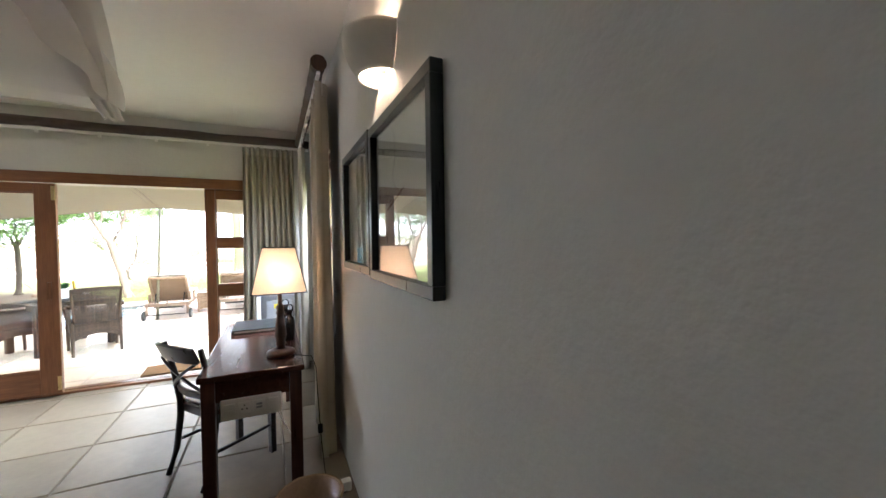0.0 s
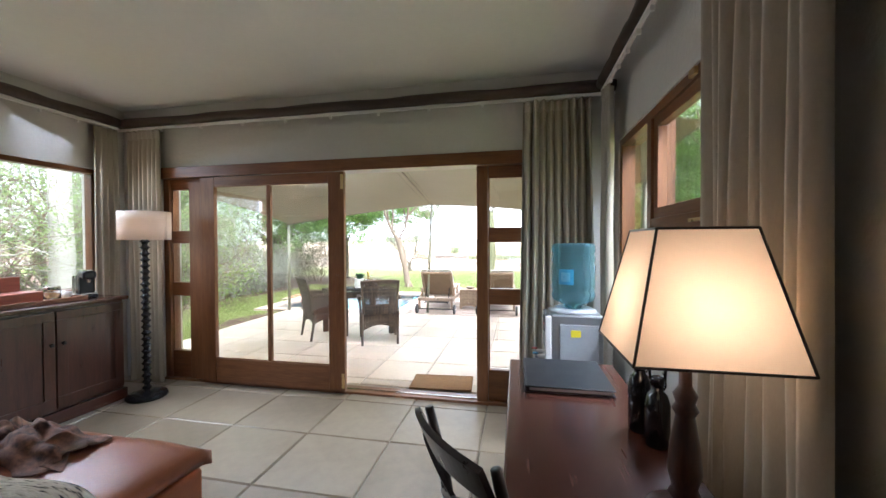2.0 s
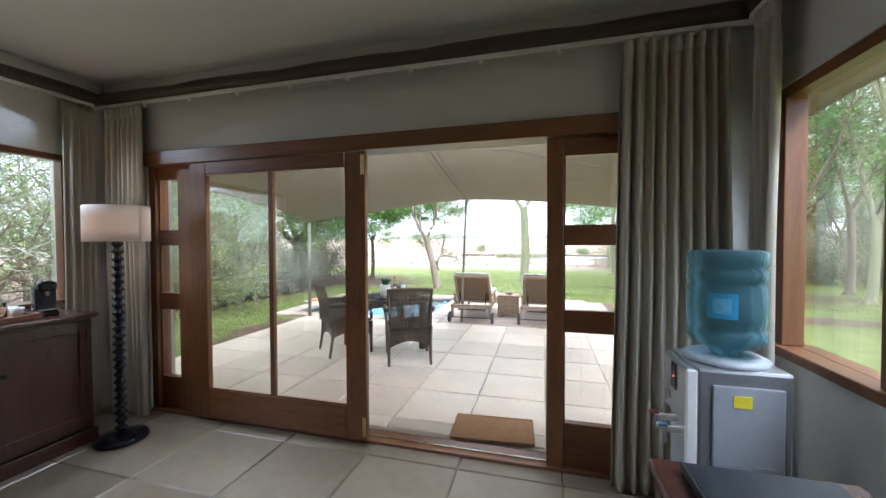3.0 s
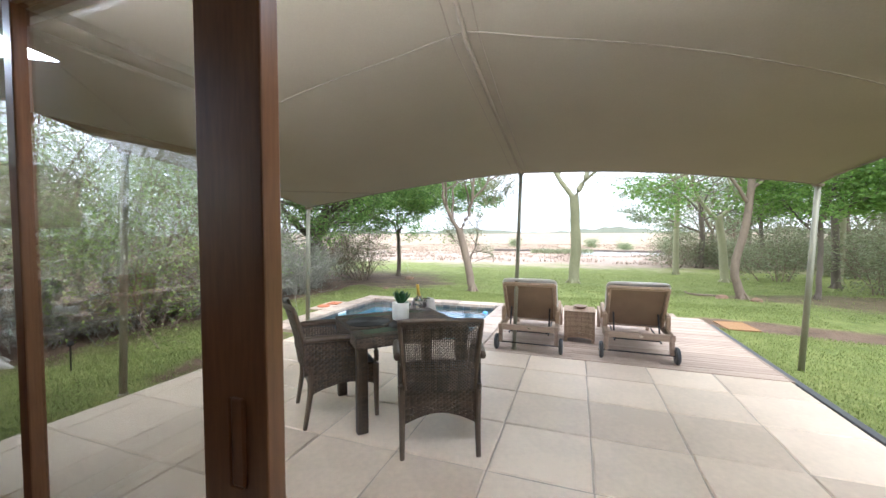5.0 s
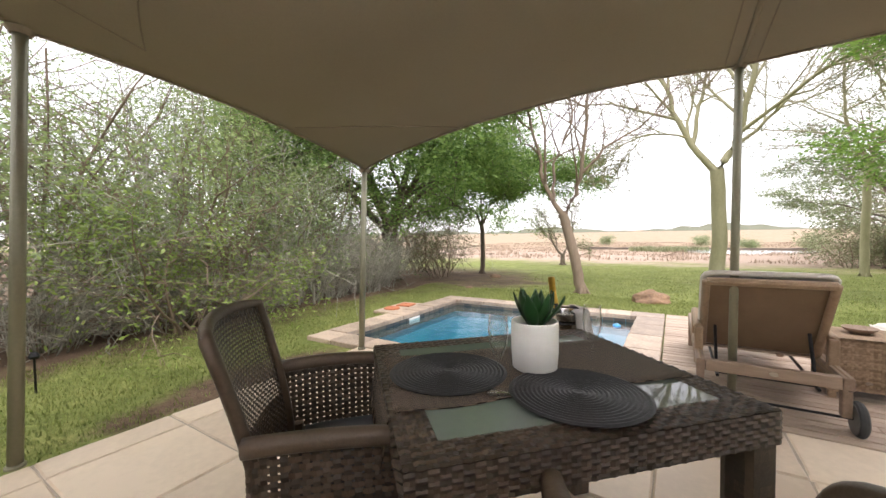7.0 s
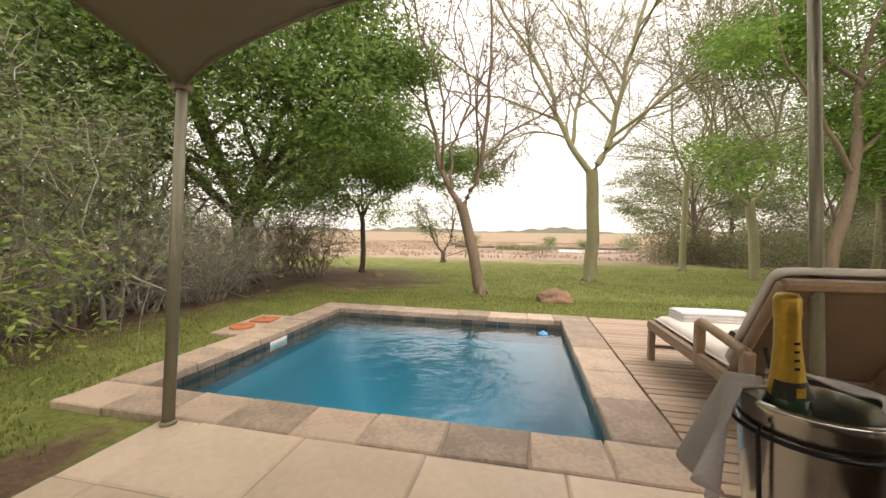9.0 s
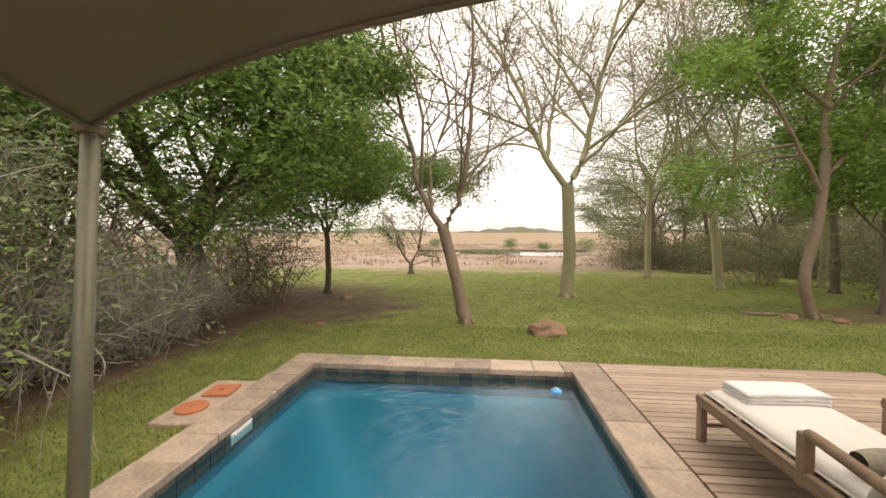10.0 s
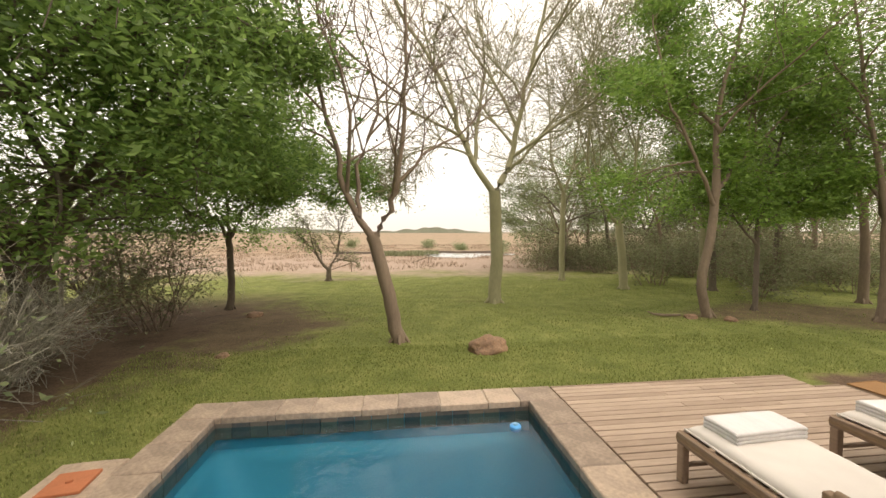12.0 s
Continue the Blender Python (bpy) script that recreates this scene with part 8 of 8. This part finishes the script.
part("roll", sheet(lambda u, v: (-0.20 + 0.40 * v, 0.065 * math.cos(6.28319 * u) * (1 - 0.3 * abs(2 * v - 1) ** 4), 0.062 + 0.062 * math.sin(6.28319 * u) * (1 - 0.3 * abs(2 * v - 1) ** 4)), 24, 16), surf("mottled_cloth", (0.42, 0.37, 0.29), (0.20, 0.18, 0.14), 0.9, 0, 22, 90, 0.4), rl, smooth=True)
# woven side table
sb = thing("side_table", "square woven side table between the sun loungers", "side table", (-0.67, 10.17, 0))
for k, f in enumerate((lambda u, v: (-0.19 + 0.38 * u, -0.19, 0.41 - (0.34 + 0.05 * (abs(2 * u - 1) ** 3)) * v), lambda u, v: (-0.19 + 0.38 * u, 0.19, 0.41 - 0.36 * v),
                       lambda u, v: (-0.19, -0.19 + 0.38 * u, 0.41 - (0.34 + 0.05 * (abs(2 * u - 1) ** 3)) * v), lambda u, v: (0.19, -0.19 + 0.38 * u, 0.41 - 0.36 * v))):
    part("side", ribbons(f, 22, 22, 0.85, 0.9, 0.003), LW, sb, "woven side")
part("top", ribbons(lambda u, v: (-0.20 + 0.40 * u, -0.20 + 0.40 * v, 0.415), 24, 24, 0.92, 0.92, 0.002), LW, sb, "woven top")
part("carcass", bx(-0.184, 0.184, -0.184, 0.184, 0.08, 0.408, 0.004), WICKERDARK, sb)
for sx in (-1, 1):
    for sy in (-1, 1):
        part("foot", bx(sx * 0.168 - 0.02, sx * 0.168 + 0.02, sy * 0.168 - 0.02, sy * 0.168 + 0.02, 0, 0.09, 0.004), LW, sb)
part("plate", lathe([(0, 0), (0.02, 0), (0.02, 0.003), (0, 0.003)], 18, None, (0, 0, 0), 1.0, 0.6), STEEL, sb, "small oval metal plate").matrix_basis = pose(0.0, -0.194, 0.13, 90, 0, 0)
bo = thing("bowl", "shallow wooden bowl on the side table", "bowl", (-0.66, 10.18, 0.418))
part("bowl", lathe([(0, 0), (0.045, 0), (0.085, 0.028), (0.092, 0.04), (0.086, 0.04), (0.05, 0.012), (0, 0.008)], 28), TEAK, bo, smooth=True)
# mats
def mat_thing(x, y, w, l, rz, z, label):
    e = thing("doormat", label, "doormat", (x, y, z), rz, "doormats")
    def f(u, v):
        return (-w / 2 + w * u + 0.006 * fbm(u * 4, v * 4, 1), -l / 2 + l * v + 0.006 * fbm(u * 4, v * 4, 2), 0.018 + 0.003 * fbm(u * 14, v * 14, 3))
    part("mat_body", sheet(f, 40, 26, 0.016), COIR, e, smooth=False)
    part("edging", tube([f(i / 20, 0) for i in range(21)] + [f(1, i / 12) for i in range(1, 13)] + [f(1 - i / 20, 1) for i in range(1, 21)] + [f(0, 1 - i / 12) for i in range(1, 13)], 0.006, 6), COIR, e)
mat_thing(-0.39, 5.72, 0.60, 0.36, 4, 0.004, "brown coir doormat outside the sliding door")
mat_thing(1.72, 11.98, 0.42, 0.60, 4, -0.065, "brown coir mat at the deck's corner")
# pool fittings
sm = thing("skimmer", "white plastic skimmer mouth in the pool wall", "skimmer", (PX0 + 0.013, 10.92, -0.135))
part("plate", bx(0.0, 0.008, -0.13, 0.13, -0.03, 0.065, 0.004), WHITEPLASTIC, sm)
part("flap", bx(0.0085, 0.014, -0.10, 0.10, -0.02, 0.05, 0.003), WHITEPLASTIC, sm)
rl_ = thing("pool_inlet", "small round white pool inlet", "inlet", (-4.86, PY0 + 0.013, -0.15))
part("ring", lathe([(0, 0), (0.04, 0), (0.04, 0.012), (0.02, 0.016), (0, 0.01)], 20), WHITEPLASTIC, rl_).matrix_basis = pose(0, 0, 0, -90, 0, 0)
fl_ = thing("chlorine_float", "small blue and white floating chlorine dispenser", "pool float", (-2.40, 11.92, WATER - 0.035))
fl_.scale = (0.8, 0.8, 0.8)
part("disc", lathe([(0, 0.0), (0.055, 0.0), (0.065, 0.02), (0.065, 0.045), (0.05, 0.058), (0, 0.06)], 28), surf("float_blue", (0.10, 0.45, 0.85), (0.08, 0.38, 0.78), 0.4), fl_, smooth=True)
part("cap", lathe([(0, 0.0605), (0.03, 0.0605), (0.028, 0.075), (0, 0.077)], 20), surf("float_cap", (0.25, 0.55, 0.80), None, 0.4), fl_)
sl = thing("cover_slab", "flat stone slab in the grass beside the pool", "slab", (-5.56, 11.24, -0.06), 4)
sl_me = stone_mesh(0.42, 0.86, 0.08, 6, 0.012)
link("slab", sl_me, COPING, sl).location = (0, 0, 0.035)
lid_me = lathe([(0, 0), (0.125, 0), (0.125, 0.018), (0.11, 0.024), (0.02, 0.024), (0.018, 0.034), (0, 0.034)], 28)
c1 = thing("terracotta_cover", "round terracotta-coloured cover on the slab", "cover", (-5.57, 11.06, -0.024), 0, "pool covers")
part("disc", lid_me, TERRACOTTA, c1)
c2 = thing("terracotta_cover", "square terracotta-coloured cover on the slab", "cover", (-5.55, 11.40, -0.024), 8, "pool covers")
part("tile", bx(-0.12, 0.12, -0.12, 0.12, 0, 0.022, 0.006), TERRACOTTA, c2)
part("knob", lathe([(0, 0.0225), (0.02, 0.0225), (0.018, 0.034), (0, 0.036)], 16), TERRACOTTA, c2)
# rock and logs on the lawn
def boulder(name, label, x, y, sx, sy, sz, seed, m=None):
    e = thing(name, label, "rock", (x, y, tz(x, y) - 0.03), 20 * seed, "rocks")
    bm = bmesh.new()
    bmesh.ops.create_icosphere(bm, subdivisions=4, radius=1.0)
    for v in bm.verts:
        k = 1 + 0.28 * noise.noise(v.co * 1.3 + Vector((seed, 0, 0))) + 0.10 * noise.noise(v.co * 4 + Vector((0, seed, 0)))
        v.co = Vector((v.co.x * sx * k, v.co.y * sy * k, max(-0.02, (v.co.z * k * 0.9 + 0.35) * sz)))
    part("stone", bm, m or ROCK, e, smooth=True)
    return e


boulder("boulder", "rounded reddish-brown boulder on the lawn", -2.12, 14.12, 0.31, 0.22, 0.20, 1)
boulder("small_rock", "small pale rock beneath the trees", 2.75, 15.95, 0.16, 0.12, 0.10, 2)
boulder("small_rock", "small pale rock beneath the trees", 3.35, 15.6, 0.15, 0.12, 0.09, 3)
boulder("small_rock", "small dark rock in the bare earth", -6.6, 17.4, 0.22, 0.16, 0.10, 4)
boulder("small_rock", "small pale rock in the bare earth", -5.9, 14.3, 0.14, 0.10, 0.06, 5)
lg = thing("fallen_branch", "bleached fallen branch lying under the trees", "branch", (2.2, 16.2, tz(2.2, 16.2)))
part("wood", tube([(-0.2, 0.1, 0.10), (-0.1, 0.05, 0.05), (0.1, 0, 0.03), (0.35, -0.05, 0.04), (0.5, 0.0, 0.03)], [0.012, 0.022, 0.028, 0.026, 0.02], 10), BARK_BROWN, lg, smooth=True)
lg = thing("fallen_branch", "bleached driftwood lying on the grass outside the window", "branch", (3.9, 5.6, tz(3.9, 5.6)))
part("wood", tube([(-0.4, 0.3, 0.25), (-0.15, 0.1, 0.12), (0.1, 0, 0.05), (0.4, -0.2, 0.10), (0.6, -0.4, 0.22)], [0.03, 0.05, 0.06, 0.05, 0.03], 10), TWIGGREY, lg, smooth=True)
# low bent rails at the end of the lawn
for x, y, turn in ((-1.9, 35.6, 12), (-6.6, 29.4, -8)):
    lr = thing("low_rail", "low rusty pipe rail standing in the dry grass", "rail", (x, y, tz(x, y) - 0.02), turn, "low rails")
    part("post", rod((0.65, 0, 0), (0.66, 0, 0.52), 0.03, 0.028, 8), BARK_BROWN, lr)
    part("rail", rod((-0.65, 0, 0.05), (0.66, 0, 0.50), 0.028, 0.026, 8), BARK_BROWN, lr)
# solar light on a spike by the pale trunk
so = thing("garden_light", "small dark garden spike light in the grass", "garden light", (-6.05, 7.25, tz(-6.05, 7.25)))
part("spike", rod((0, 0, 0), (0, 0, 0.28), 0.008), BLACKMETAL, so)
part("head", lathe([(0, 0.281), (0.03, 0.281), (0.035, 0.30), (0.02, 0.33), (0, 0.335)], 16), BLACKMETAL, so)

# ---- stones of the floors, last ----
setting("floor_bed", bx(WX, EX, SY, NY + 0.03, -0.12, -0.012), GROUT, "grey mortar joints under the floor stones")
fl = thing("floor", "honed beige sandstone floor with dark joints", "floor", (0, 0, 0), 0, "", "structure")
pt = thing("patio", "large pale sandstone paving of the patio", "patio", (0, 0, 0), 0, "", "structure")


def paving(parent, m, x_lines, y_lines, seed, gap, name, h=0.011):
    rg = random.Random(seed)
    kinds = {}
    for i in range(len(x_lines) - 1):
        for j in range(len(y_lines) - 1):
            sx, sy = x_lines[i + 1] - x_lines[i] - gap, y_lines[j + 1] - y_lines[j] - gap
            key = (round(sx, 3), round(sy, 3), rg.randrange(3))
            if key not in kinds:
                kinds[key] = stone_mesh(sx, sy, h, seed * 31 + len(kinds), 0.004)
                kinds[key].materials.append(m)
            ob = new(name, kinds[key])
            ob.parent = parent
            ob.location = ((x_lines[i] + x_lines[i + 1]) / 2, (y_lines[j] + y_lines[j + 1]) / 2, rg.uniform(-0.0012, 0.0012))


def lines(start, step, lo, hi):
    out = [lo]
    v = start - step * math.floor((start - lo) / step)
    while v < hi - 0.05:
        if v > lo + 0.05:
            out.append(v)
        v += step
    return out + [hi]


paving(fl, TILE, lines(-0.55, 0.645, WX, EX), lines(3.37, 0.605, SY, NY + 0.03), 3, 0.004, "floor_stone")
paving(pt, PATIO, [-4.50, -4.27] + lines(-1.22, 0.61, -4.27, 1.26)[1:], lines(6.95, 0.605, NY + TH + 0.03, 9.255), 4, 0.007, "paving_stone")
